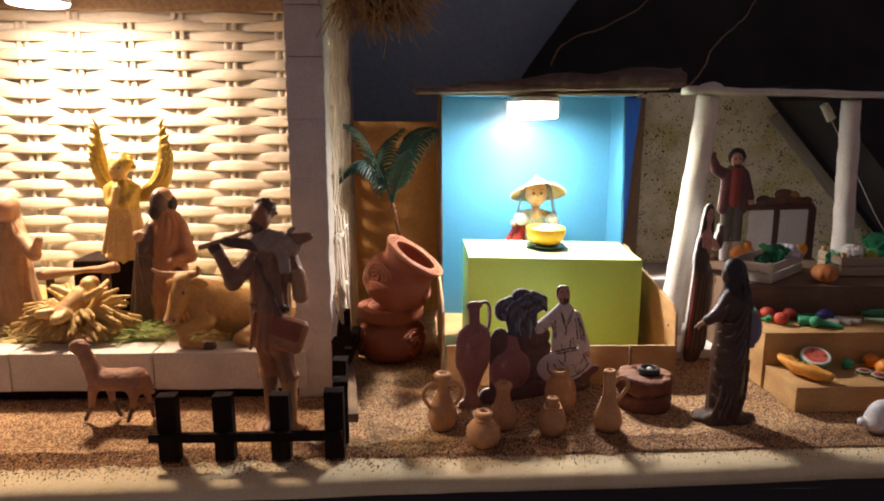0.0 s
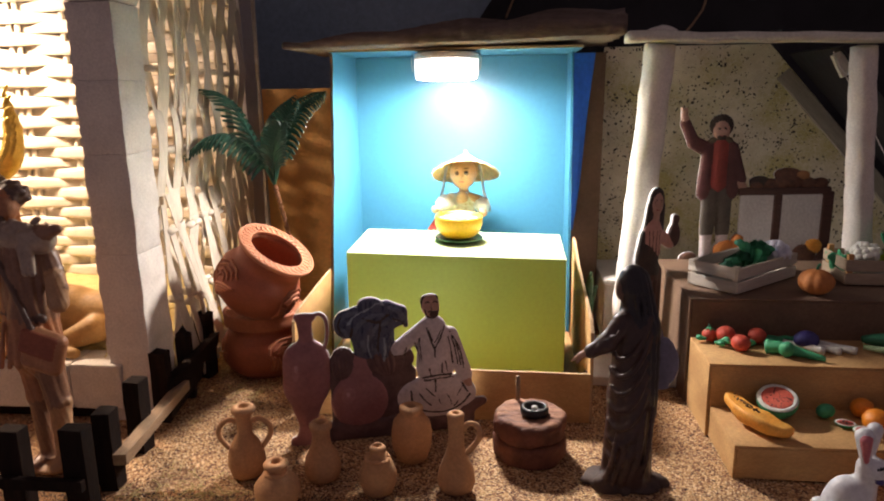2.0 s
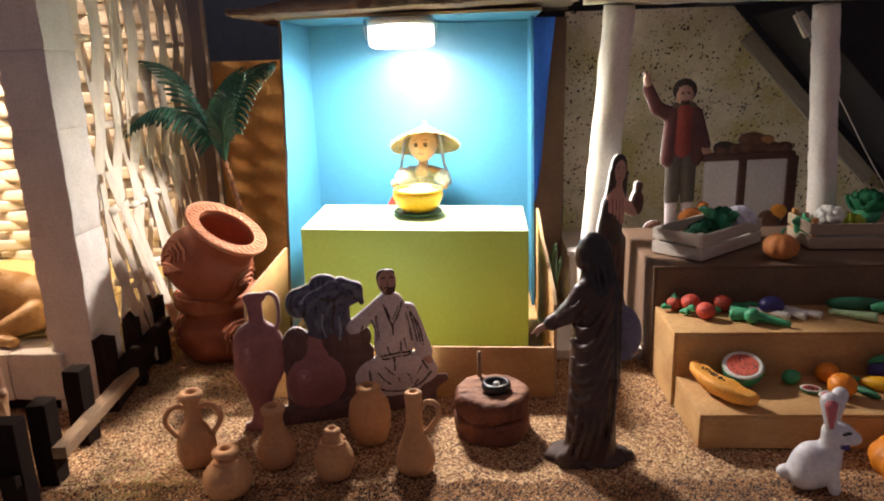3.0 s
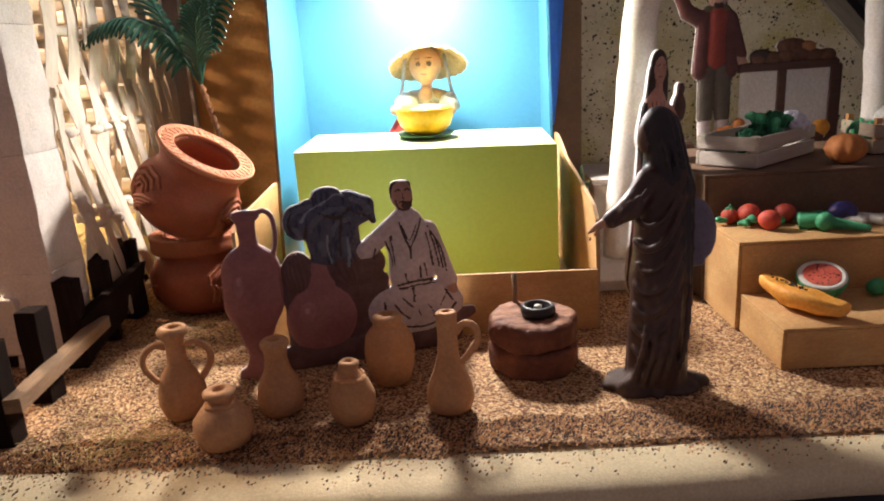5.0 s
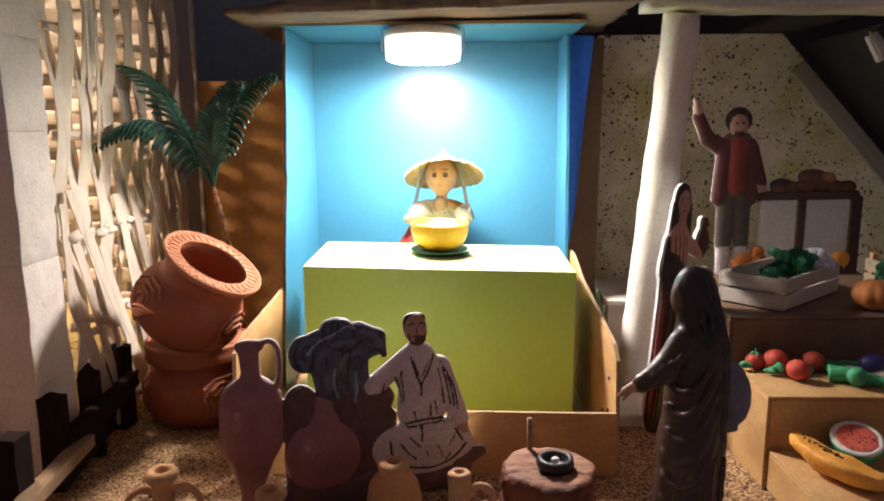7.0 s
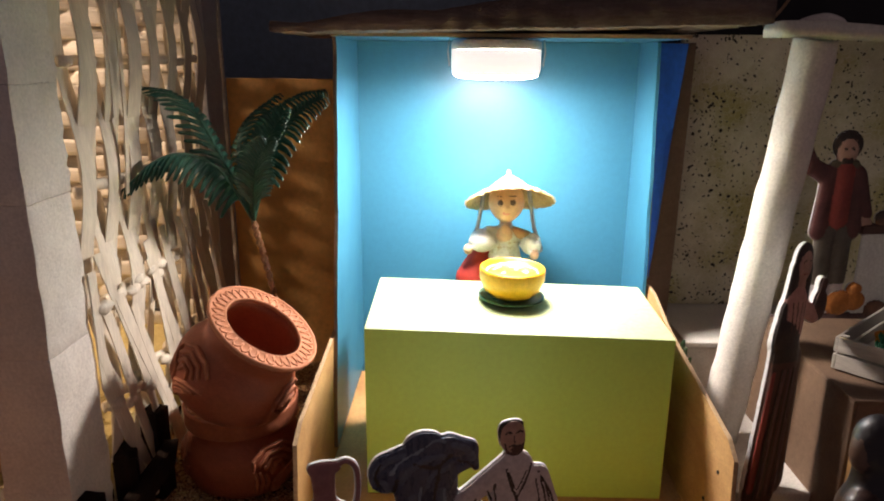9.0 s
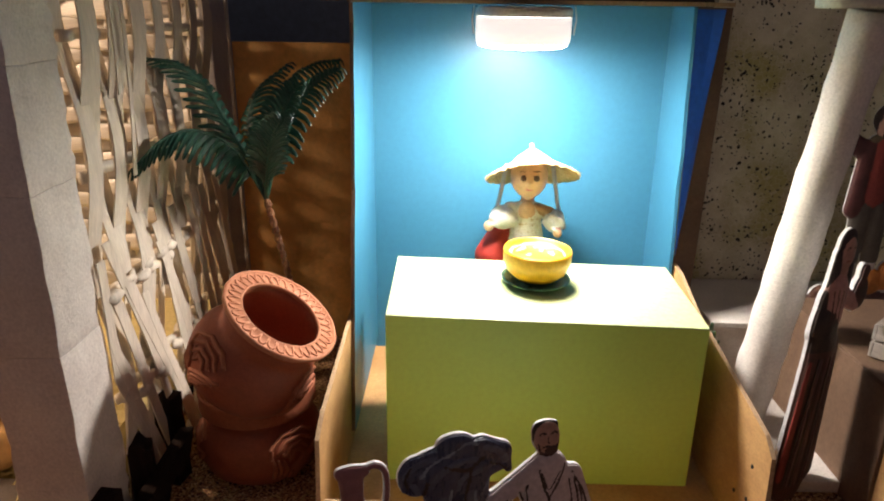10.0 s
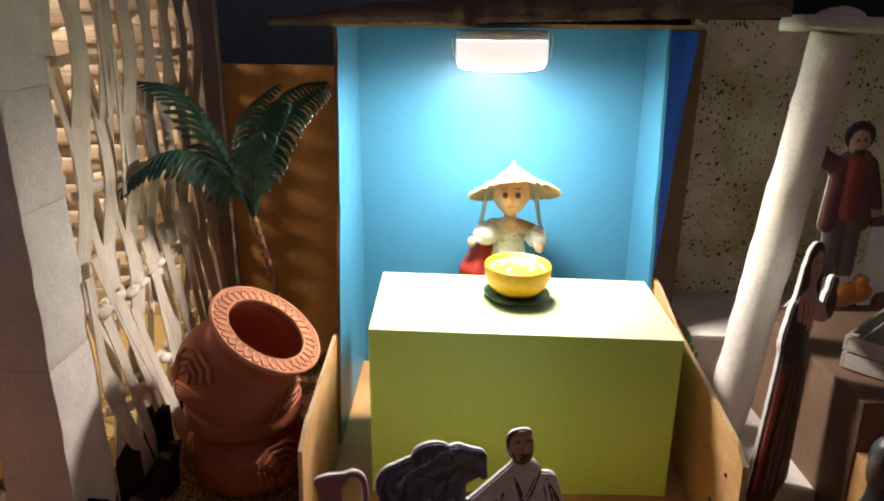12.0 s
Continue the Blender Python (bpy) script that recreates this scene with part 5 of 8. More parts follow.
def kneeling_angel():
    s = Sculpt(0.006)
    s.cap((0, 0, 0.012), (0, 0, 0.09), 0.04, 0.027, "gold_skin", fold=(0.003, 9, 20))
    s.cap((0, 0, 0.09), (0, -0.004, 0.13), 0.026, 0.029, "gold", fold=(0.002, 7, 0))
    s.ell((-0.004, -0.008, 0.173), (0.0165, 0.018, 0.0215), "gold_skin")
    s.ell((0.0, -0.001, 0.184), (0.021, 0.02, 0.019), "gold", fold=(0.0015, 9, 20))
    s.cap((-0.024, -0.004, 0.135), (-0.014, -0.03, 0.108), 0.012, 0.009, "gold", fold=(0.001, 5, 90))
    s.cap((0.024, -0.004, 0.135), (0.012, -0.03, 0.11), 0.012, 0.009, "gold", fold=(0.001, 5, 90))
    s.cap((-0.006, -0.034, 0.108), (0.0, -0.03, 0.14), 0.008, 0.006, "gold_skin")
    for side in (-1, 1):
        wing = smooth_line(((0.014, 0.024, 0.12), (0.036, 0.028, 0.13), (0.056, 0.029, 0.155), (0.066, 0.028, 0.2), (0.062, 0.026, 0.258)), 3)
        width = lambda t: 0.0105 + 0.0075 * math.sin(math.pi * min(1, 1.1 * t + 0.1)) if t < 0.72 else 0.003 + 0.0125 * (1 - t) / 0.28
        n = len(wing) - 1
        for i, (p, q) in enumerate(zip(wing, wing[1:])):
            s.cap((0.011 + side * p.x, p.y, p.z), (0.011 + side * q.x, q.y, q.z), width(i / n), width((i + 1) / n), "gold", soft=0.004)
        for k in range(15):
            t = k / 14
            p = wing[min(n, int(t * n))].lerp(wing[min(n, int(t * n) + 1)], t * n - int(t * n))
            w = width(t)
            for row in (-0.75, -0.25, 0.25, 0.75):
                x, y = p.x + row * w, p.y - w * math.sqrt(1 - 0.8 * row * row) - 0.0004
                s.cap((0.011 + side * (x - 0.002), y, p.z - 0.002), (0.011 + side * (x + 0.005), y, p.z + 0.012 + 0.004 * row), 0.0012, 0.0024, "gold", soft=0.0005)
    for k in range(12):
        a, h = k * 2.4, 0.12 * k - 0.3
        r = math.sqrt(max(0.1, 1 - max(h, 0) ** 2))
        s.ell((0.021 * r * math.cos(a), 0.004 + 0.018 * r * math.sin(a), 0.184 + 0.018 * h), (0.0065, 0.0065, 0.006), "gold", soft=0.002)
    for k in range(7):
        x = -0.024 + 0.008 * k
        s.cap((x * 0.7, -0.026, 0.1), (x * 1.35, -0.036, 0.016), 0.003, 0.0045, "gold_skin", soft=0.0025)
    s.cap((-0.026, -0.016, 0.125), (0.02, -0.028, 0.088), 0.006, 0.006, "gold_skin", soft=0.003)
    for side in (-1, 1):
        s.ell((side * 0.006, -0.0245, 0.178), (0.0022, 0.0015, 0.0014), "robe_brown", soft=0.0006)
    s.ell((0, 0, 0.004), (0.044, 0.04, 0.008), "gold_skin", soft=0.004)
    place("angel_statue", s.mesh("angel_statue", 0.0019, grain=0.0003), pose(-0.6095, 1.155, 0.1865) @ Matrix.Diagonal((0.9, 0.9, 0.9, 1)), "gold-painted resin angel statue with raised wings", "statue")
    stand = part("angel_stand", box_bm(-0.695, -0.53, 1.122, 1.215, 0.0765, 0.186, 0.003), M["dark_wood"])
    tagged(stand, "dark wooden block under the angel", "stand")


def bearded_man():
    s = Sculpt(0.007)
    s.cap((0, 0, 0.012), (0, 0, 0.1), 0.034, 0.027, "robe_rust", fold=(0.003, 8, 15))
    s.cap((0, 0, 0.1), (0.002, 0, 0.175), 0.027, 0.025, "robe_rust", fold=(0.002, 7, -30))
    s.cap((-0.048, 0.0, 0.014), (-0.038, -0.006, 0.155), 0.027, 0.012, "robe_brown", fold=(0.003, 6, 30))
    s.cap((-0.026, 0.0, 0.03), (-0.022, -0.004, 0.15), 0.02, 0.014, "robe_brown", fold=(0.003, 6, 30))
    s.ell((-0.008, -0.01, 0.212), (0.0145, 0.016, 0.02), "robe_brown")
    s.ell((-0.004, -0.002, 0.2225), (0.0165, 0.0165, 0.0125), "robe_tan", fold=(0.001, 9, 20), soft=0.002)
    s.ell((0.008, 0.006, 0.208), (0.01, 0.012, 0.014), "hair", soft=0.003)
    s.ell((-0.013, -0.019, 0.197), (0.01, 0.008, 0.013), "hair", soft=0.003)
    s.cap((0.024, -0.004, 0.17), (0.04, -0.014, 0.125), 0.0125, 0.0115, "robe_rust", fold=(0.001, 4, 100))
    s.cap((0.04, -0.014, 0.125), (0.016, -0.034, 0.118), 0.0105, 0.008, "robe_rust")
    s.cap((-0.024, -0.006, 0.17), (-0.034, -0.03, 0.135), 0.0125, 0.009, "robe_brown", fold=(0.001, 4, 100))
    s.ell((-0.04, -0.03, 0.16), (0.008, 0.008, 0.009), "skin")
    s.cap((-0.027, -0.02, 0.1), (0.027, -0.02, 0.1), 0.0045, 0.0045, "robe_brown", soft=0.002)
    s.ell((-0.01, 0, 0.003), (0.058, 0.036, 0.007), "robe_brown", soft=0.004)
    place("bearded_man_statue", s.mesh("bearded_man_statue", 0.0019, grain=0.0003), pose(-0.512, 1.083, 0.0765) @ Matrix.Diagonal((0.97, 0.97, 1.03, 1)), "tan resin statue of a bearded man in a robe", "statue")


def kneeling_mother():
    s = Sculpt(0.007)
    s.cap((0, 0, 0.012), (0, 0, 0.1), 0.042, 0.029, "robe_tan", fold=(0.003, 8, 15))
    s.cap((0, 0, 0.1), (0.0, 0, 0.165), 0.028, 0.026, "robe_tan", fold=(0.002, 7, -30))
    s.ell((0.004, -0.01, 0.205), (0.015, 0.0165, 0.021), "skin")
    s.ell((0.0, 0.002, 0.212), (0.02, 0.02, 0.021), "robe_tan", fold=(0.001, 8, 20))
    s.cap((-0.004, 0.008, 0.2), (-0.01, 0.012, 0.1), 0.02, 0.028, "robe_tan", fold=(0.002, 7, 20))
    s.cap((0.024, -0.006, 0.155), (0.05, -0.02, 0.13), 0.012, 0.0105, "robe_tan", fold=(0.001, 4, 100))
    s.cap((0.05, -0.02, 0.13), (0.066, -0.03, 0.158), 0.009, 0.006, "skin")
    s.cap((-0.024, -0.006, 0.155), (-0.05, -0.02, 0.13), 0.012, 0.0105, "robe_tan", fold=(0.001, 4, 100))
    s.cap((-0.05, -0.02, 0.13), (-0.05, -0.034, 0.16), 0.009, 0.006, "skin")
    s.ell((0, 0, 0.003), (0.05, 0.042, 0.007), "robe_brown", soft=0.004)
    place("mother_statue", s.mesh("mother_statue", 0.0019, grain=0.0003), pose(-0.785, 1.1, 0.0765), "tan resin statue of a veiled mother with raised hands", "statue")


def manger():
    rnd = random.Random(6)
    s = Sculpt(0.004)
    s.ell((0, 0.004, 0.016), (0.074, 0.046, 0.02), "straw_gold", fold=(0.003, 11, 0))
    # ragged sheaf of straw: layered bundles fanning out on all sides, longer along the sides
    for k in range(110):
        a = 2 * math.pi * k / 110 * 3 + rnd.uniform(-0.3, 0.3)
        layer = k % 3
        r = rnd.uniform(0.07, 0.1) * (1 - 0.1 * layer)
        lift = 0.008 + 0.013 * layer + rnd.uniform(0, 0.018) + 0.03 * max(0, math.sin(a))
        p0, p1 = (0.028 * math.cos(a), 0.024 * math.sin(a), 0.026 + 0.008 * layer), (r * math.cos(a), 0.7 * r * math.sin(a), lift)
        mid = tuple((u + v) / 2 + w for u, v, w in zip(p0, p1, (0, 0, 0.007)))
        s.cap(p0, mid, 0.0046, 0.0042, "straw_gold", soft=0.0014)
        s.cap(mid, p1, 0.0042, 0.0028, "straw_gold", soft=0.0014)
    # the infant, lying slantwise with arms spread
    s.cap((0.008, -0.002, 0.062), (-0.006, -0.03, 0.048), 0.0155, 0.0135, "ox_hide")
    s.ell((0.016, 0.012, 0.077), (0.0125, 0.012, 0.013), "gold_skin", soft=0.002)
    s.ell((0.019, 0.017, 0.081), (0.0125, 0.0105, 0.0105), "ox_hide", soft=0.002)
    s.cap((-0.002, 0.0, 0.066), (-0.034, 0.004, 0.078), 0.0065, 0.0045, "gold_skin", soft=0.003)
    s.cap((0.02, -0.008, 0.064), (0.046, -0.014, 0.078), 0.0065, 0.0045, "gold_skin", soft=0.003)
    s.cap((-0.012, -0.032, 0.048), (-0.034, -0.046, 0.05), 0.009, 0.0065, "gold_skin", soft=0.003)
    s.cap((0.002, -0.036, 0.046), (-0.006, -0.058, 0.044), 0.009, 0.0065, "gold_skin", soft=0.003)
    place("manger_statue", s.mesh("manger_statue", 0.0018, grain=0.0005), pose(-0.645, 1.02, 0.0762) @ Matrix.Diagonal((1.05, 1.0, 1.12, 1)), "golden resin infant statue lying on a ragged sheaf of straw", "statue")
    log = part("manger_rail", roughen(tube_bm(smooth_line(((-0.735, 1.085, 0.168), (-0.69, 1.085, 0.174), (-0.63, 1.085, 0.179), (-0.6, 1.083, 0.183)), 6), lambda t: 0.0075 + 0.002 * math.sin(t * 9), 10), 0.0016, 60), M["robe_tan"], smooth=True)
    tagged(log, "tan resin log lying behind the manger", "log")
    for x in (-0.72, -0.625):
        leg = part("log_post", tube_bm([(x, 1.092, 0.0765), (x + 0.002, 1.088, 0.17)], 0.007, 8), M["robe_brown"], smooth=True)
        tagged(leg, "short brown post under the log", "post", "log posts")


def lying_ox():
    s = Sculpt(0.008)
    s.cap((0.0, 0.016, 0.044), (0.085, 0.02, 0.036), 0.0375, 0.034, "ox_hide")
    s.cap((-0.012, 0.006, 0.06), (0.03, 0.016, 0.056), 0.034, 0.026, "ox_hide")
    s.cap((-0.05, -0.012, 0.086), (-0.008, 0.006, 0.06), 0.0225, 0.033, "ox_hide")
    # heavy dewlap and bony head turned to one side
    s.cap((-0.048, -0.02, 0.07), (-0.03, -0.022, 0.032), 0.0125, 0.0145, "ox_hide", soft=0.006)
    s.cap((-0.058, -0.02, 0.1), (-0.071, -0.04, 0.054), 0.0185, 0.0115, "ox_hide", soft=0.004)
    s.ell((-0.0725, -0.044, 0.047), (0.0125, 0.0105, 0.0095), "robe_tan", soft=0.003)
    for q in (-1, 1):
        s.ell((-0.0725 + q * 0.006, -0.0535, 0.047), (0.0022, 0.0016, 0.0018), "robe_brown", soft=0.0006)
    s.ell((-0.0545, -0.0385, 0.087), (0.003, 0.0025, 0.0028), "robe_brown", soft=0.0006)
    s.cap((-0.052, -0.036, 0.092), (-0.066, -0.036, 0.093), 0.0035, 0.003, "ox_hide", soft=0.002)
    for line in (((-0.06, -0.016, 0.112), (-0.078, -0.02, 0.114), (-0.092, -0.026, 0.117), (-0.101, -0.032, 0.125)), ((-0.05, -0.018, 0.114), (-0.038, -0.026, 0.116), (-0.03, -0.034, 0.121), (-0.028, -0.042, 0.131))):
        pts = smooth_line(line, 3)
        for i, (p0, p1) in enumerate(zip(pts, pts[1:])):
            s.cap(p0, p1, 0.0058 - 0.00038 * i, 0.0055 - 0.00038 * i, "robe_tan", soft=0.002)
    s.ell((-0.03, -0.028, 0.102), (0.0135, 0.0035, 0.0065), "ox_hide", turn=(0, 18, 20), soft=0.003)
    s.ell((-0.079, -0.014, 0.1), (0.0115, 0.0035, 0.0055), "ox_hide", turn=(0, -14, -20), soft=0.003)
    # folded legs
    s.cap((-0.022, -0.03, 0.038), (-0.056, -0.047, 0.03), 0.0135, 0.0095, "ox_hide", soft=0.005)
    s.cap((-0.056, -0.047, 0.03), (-0.053, -0.052, 0.01), 0.0092, 0.0072, "ox_hide", soft=0.004)
    s.cap((-0.053, -0.052, 0.01), (-0.018, -0.055, 0.007), 0.0074, 0.0062, "ox_hide", soft=0.003)
    s.cap((-0.018, -0.055, 0.007), (-0.008, -0.055, 0.007), 0.0066, 0.006, "robe_brown", soft=0.002)
    s.cap((0.078, -0.018, 0.032), (0.03, -0.04, 0.014), 0.0185, 0.0105, "ox_hide", soft=0.006)
    s.cap((0.03, -0.042, 0.012), (0.066, -0.05, 0.009), 0.0085, 0.0075, "ox_hide", soft=0.004)
    for k in range(4):
        s.cap((-0.03 + 0.012 * k, -0.0235 + 0.004 * k, 0.085 - 0.004 * k), (-0.026 + 0.012 * k, -0.031 + 0.004 * k, 0.045), 0.003, 0.0035, "ox_hide", soft=0.005)
    s.cap((0.118, 0.01, 0.05), (0.112, -0.02, 0.012), 0.005, 0.004, "robe_tan", soft=0.004)
    place("ox_statue", s.mesh("ox_statue", 0.0018, grain=0.0004), pose(-0.402, 1.012, 0.0765, 0, 0, 0), "ochre resin ox statue lying on hay with its legs folded", "statue")


def standing_sheep():
    s = Sculpt(0.008)
    s.ell((0, 0, 0.063), (0.042, 0.018, 0.0165), "sheep_wool")
    s.ell((0.03, 0, 0.062), (0.018, 0.018, 0.02), "sheep_wool")
    s.cap((-0.03, 0, 0.072), (-0.044, -0.002, 0.104), 0.013, 0.0095, "sheep_wool")
    s.ell((-0.05, -0.004, 0.114), (0.014, 0.009, 0.0095), "sheep_wool", turn=(0, -22, 0))
    s.ell((-0.036, -0.01, 0.117), (0.009, 0.003, 0.004), "sheep_wool", turn=(0, 25, 30), soft=0.002)
    s.ell((-0.04, 0.008, 0.117), (0.008, 0.003, 0.004), "sheep_wool", turn=(0, 20, -30), soft=0.002)
    for x, y, dx in ((-0.03, -0.01, -0.016), (-0.018, 0.01, 0.014), (0.03, -0.01, -0.012), (0.038, 0.01, 0.008)):
        s.cap((x, y, 0.052), (x + dx * 0.3, y, 0.026), 0.0075, 0.0036, "sheep_wool")
        s.cap((x + dx * 0.3, y, 0.026), (x + dx, y, 0.004), 0.0034, 0.003, "robe_brown", soft=0.003)
    s.cap((0.046, 0, 0.07), (0.053, 0, 0.046), 0.004, 0.003, "sheep_wool", soft=0.003)
    place("sheep_statue", s.mesh("sheep_statue", 0.0016, grain=0.0009), pose(-0.525, 0.872, 0.0, 0, 0, -6), "rosy tan resin sheep statue standing on sand", "statue")


def rabbit():
    s = Sculpt(0.006)
    s.ell((-0.006, 0, 0.024), (0.02, 0.016, 0.024), "white_glaze")
    s.ell((-0.014, 0, 0.016), (0.014, 0.018, 0.016), "white_glaze")
    s.cap((0.006, 0, 0.03), (0.008, 0, 0.05), 0.012, 0.01, "white_glaze")
    s.ell((0.012, -0.001, 0.06), (0.015, 0.0105, 0.0115), "white_glaze", turn=(0, 12, 0))
    s.ell((0.025, -0.001, 0.056), (0.007, 0.006, 0.0055), "white_glaze")
    s.cap((0.004, -0.006, 0.066), (0.0, -0.007, 0.094), 0.0045, 0.0084, "white_glaze", soft=0.003)
    s.cap((0.009, 0.006, 0.066), (0.012, 0.008, 0.095), 0.0042, 0.0072, "white_glaze", soft=0.003)
    s.cap((0.003, -0.0098, 0.07), (0.0, -0.0128, 0.093), 0.002, 0.0054, "pink", soft=0.0005)
    s.cap((0.014, -0.0105, 0.0635), (0.02, -0.0098, 0.0655), 0.0012, 0.0012, "ink", soft=0.0004)
    s.ell((0.017, -0.009, 0.05), (0.004, 0.002, 0.0026), "indigo", soft=0.0004)
    s.cap((0.008, -0.008, 0.03), (0.012, -0.01, 0.006), 0.0055, 0.0055, "white_glaze", soft=0.003)
    s.ell((-0.03, 0, 0.014), (0.007, 0.007, 0.007), "white_glaze", soft=0.003)
    place("rabbit_figurine", s.mesh("rabbit_figurine", 0.0011), pose(0.566, 0.795, -0.0005, 0, 0, -12), "white glazed rabbit figurine with rose-pink ears", "figurine")


def vendor_doll():
    s = Sculpt(0.006)
    s.cap((0, 0, 0.03), (0, 0, 0.13), 0.036, 0.026, "doll_red", fold=(0.003, 10, 10))
    s.cap((0, 0, 0.125), (0, 0, 0.172), 0.026, 0.019, "doll_red", fold=(0.001, 6, 10))
    s.cap((0, -0.002, 0.188), (0, -0.001, 0.226), 0.0225, 0.0155, "bodice", soft=0.004)
    s.cap((-0.021, 0.0, 0.229), (0.019, 0.0, 0.227), 0.0092, 0.0085, "lace", soft=0.004)
    s.cap((0.012, -0.006, 0.234), (0.027, -0.008, 0.228), 0.0056, 0.0068, "robe_tan", fold=(0.0008, 8, 200), soft=0.002)
    s.ell((-0.001, -0.013, 0.231), (0.0095, 0.006, 0.013), "doll_skin", soft=0.002)
    s.cap((-0.03, 0.004, 0.196), (-0.042, -0.004, 0.17), 0.016, 0.02, "doll_red", soft=0.004)
    s.cap((0, 0, 0.226), (0, 0, 0.25), 0.008, 0.008, "doll_skin", soft=0.003)
    s.ell((0, -0.004, 0.2715), (0.0222, 0.024, 0.025), "doll_skin", soft=0.003)
    s.ell((0, -0.008, 0.26), (0.0122, 0.0135, 0.0125), "doll_skin", soft=0.006)
    s.ell((0, 0.012, 0.274), (0.0222, 0.018, 0.023), "robe_tan", soft=0.001)
    for side in (-1, 1):
        s.ell((side * 0.008, -0.0272, 0.2735), (0.0033, 0.0022, 0.0035), "robe_brown", soft=0.0004)
        s.cap((side * 0.004, -0.0255, 0.2805), (side * 0.012, -0.0235, 0.2812), 0.0007, 0.0006, "robe_brown", soft=0.0003)
        s.cap((side * 0.0275, -0.006, 0.284), (side * 0.035, -0.008, 0.24), 0.0028, 0.0024, "strap", soft=0.001)
        s.cap((side * 0.035, -0.008, 0.24), (side * 0.044, -0.012, 0.212), 0.0024, 0.0034, "strap", soft=0.001)
    # puffed white sleeves, the hands held low
    s.ell((-0.029, -0.011, 0.221), (0.0165, 0.0145, 0.0142), "lace", soft=0.003)
    s.ell((0.032, -0.011, 0.218), (0.0125, 0.0135, 0.0128), "lace", soft=0.003)
    rnd = random.Random(31)
    for k in range(26):
        a, h, left = rnd.uniform(0, 6.28), rnd.uniform(-0.8, 1), k % 2
        r = math.sqrt(1 - h * h)
        s.ell(((-0.029 if left else 0.032) + (0.0155 if left else 0.0118) * r * math.cos(a), -0.011 + 0.0138 * r * math.sin(a), (0.221 if left else 0.218) + 0.0126 * h), (0.0034, 0.0034, 0.0034), "lace", soft=0.0012)
    s.ell((-0.046, -0.018, 0.212), (0.0062, 0.0065, 0.0068), "doll_skin", soft=0.002)
    s.ell((0.036, -0.023, 0.208), (0.0058, 0.0065, 0.006), "doll_skin", soft=0.002)
    s.ell((0, -0.0275, 0.268), (0.0028, 0.002, 0.0024), "doll_skin", soft=0.002)
    s.cap((-0.003, -0.0255, 0.2592), (0.003, -0.0255, 0.2592), 0.0008, 0.0008, "pink", soft=0.0004)
    place("vendor_doll", s.mesh("vendor_doll", 0.0013), pose(0.153, 1.312, 0.0105, 0, 0, -3), "small doll in white lace and red skirt behind the counter", "doll")
    # plaited straw hat
    n, rows = 96, 30
    bm = bmesh.new()
    rings = []
    for side in (0, 1):
        for q in range(rows + 1):
            t = q / rows
            r = 0.0555 - 0.0545 * t
            z = (-0.004 + 0.016 * t / 0.55) if t < 0.55 else 0.012 + 0.0185 * ((t - 0.55) / 0.45) ** 0.85
            ring = []
            for k in range(n):
                a = 2 * math.pi * k / n
                plait = 0.0007 * math.sin(q * math.pi) + 0.0006 * (1 if (q + k // 2) % 2 else -1) * (1 - t)
                edge = (0.0022 * noise.noise(Vector((math.cos(a) * 6, math.sin(a) * 6, 1))) + 0.0012 * math.sin(31 * a)) * max(0, 1 - t * 4)
                droop = 0.003 * math.cos(2 * a) * (1 - t)
                ring.append(bm.verts.new(((r + edge) * math.cos(a), (r + edge) * math.sin(a), z - droop + plait - side * 0.0018)))
            rings.append(ring)
    for q in list(range(rows)) + list(range(rows + 1, 2 * rows + 1)):
        for k in range(n):
            bm.faces.new((rings[q][k], rings[q][(k + 1) % n], rings[q + 1][(k + 1) % n], rings[q + 1][k]))
    for k in range(n):
        bm.faces.new((rings[0][k], rings[rows + 1][k], rings[rows + 1][(k + 1) % n], rings[0][(k + 1) % n]))
    bm.faces.new(rings[rows])
    hat = thing("straw_hat", "pointed plaited straw hat on the doll's head", "hat", at=pose(0.157, 1.313, 0.2855, -25, -2, 0))
    part("crown_and_brim", bm, M["hat_straw"], hat)
    part("knot", blob_bm((0.003, 0.003, 0.004), 0.001, 200, 2, 3, m=Matrix.Translation((0, 0, 0.0315))), M["hat_straw"], hat)
    rnd = random.Random(18)
    ends = bmesh.new()
    for k in range(150):
        a, r = rnd.uniform(0, 6.28), 0.053 + rnd.uniform(0, 0.002)
        p = Vector((r * math.cos(a), r * math.sin(a), -0.004 - 0.003 * math.cos(2 * a)))
        tube_bm([p, p + Vector((0.003 * math.cos(a + rnd.uniform(-1, 1)), 0.003 * math.sin(a + rnd.uniform(-1, 1)), rnd.uniform(-0.002, 0.001)))], 0.0004, 4, bm=ends)
    tagged(part("loose_straws", ends, M["straw"], hat), kind="stuff")


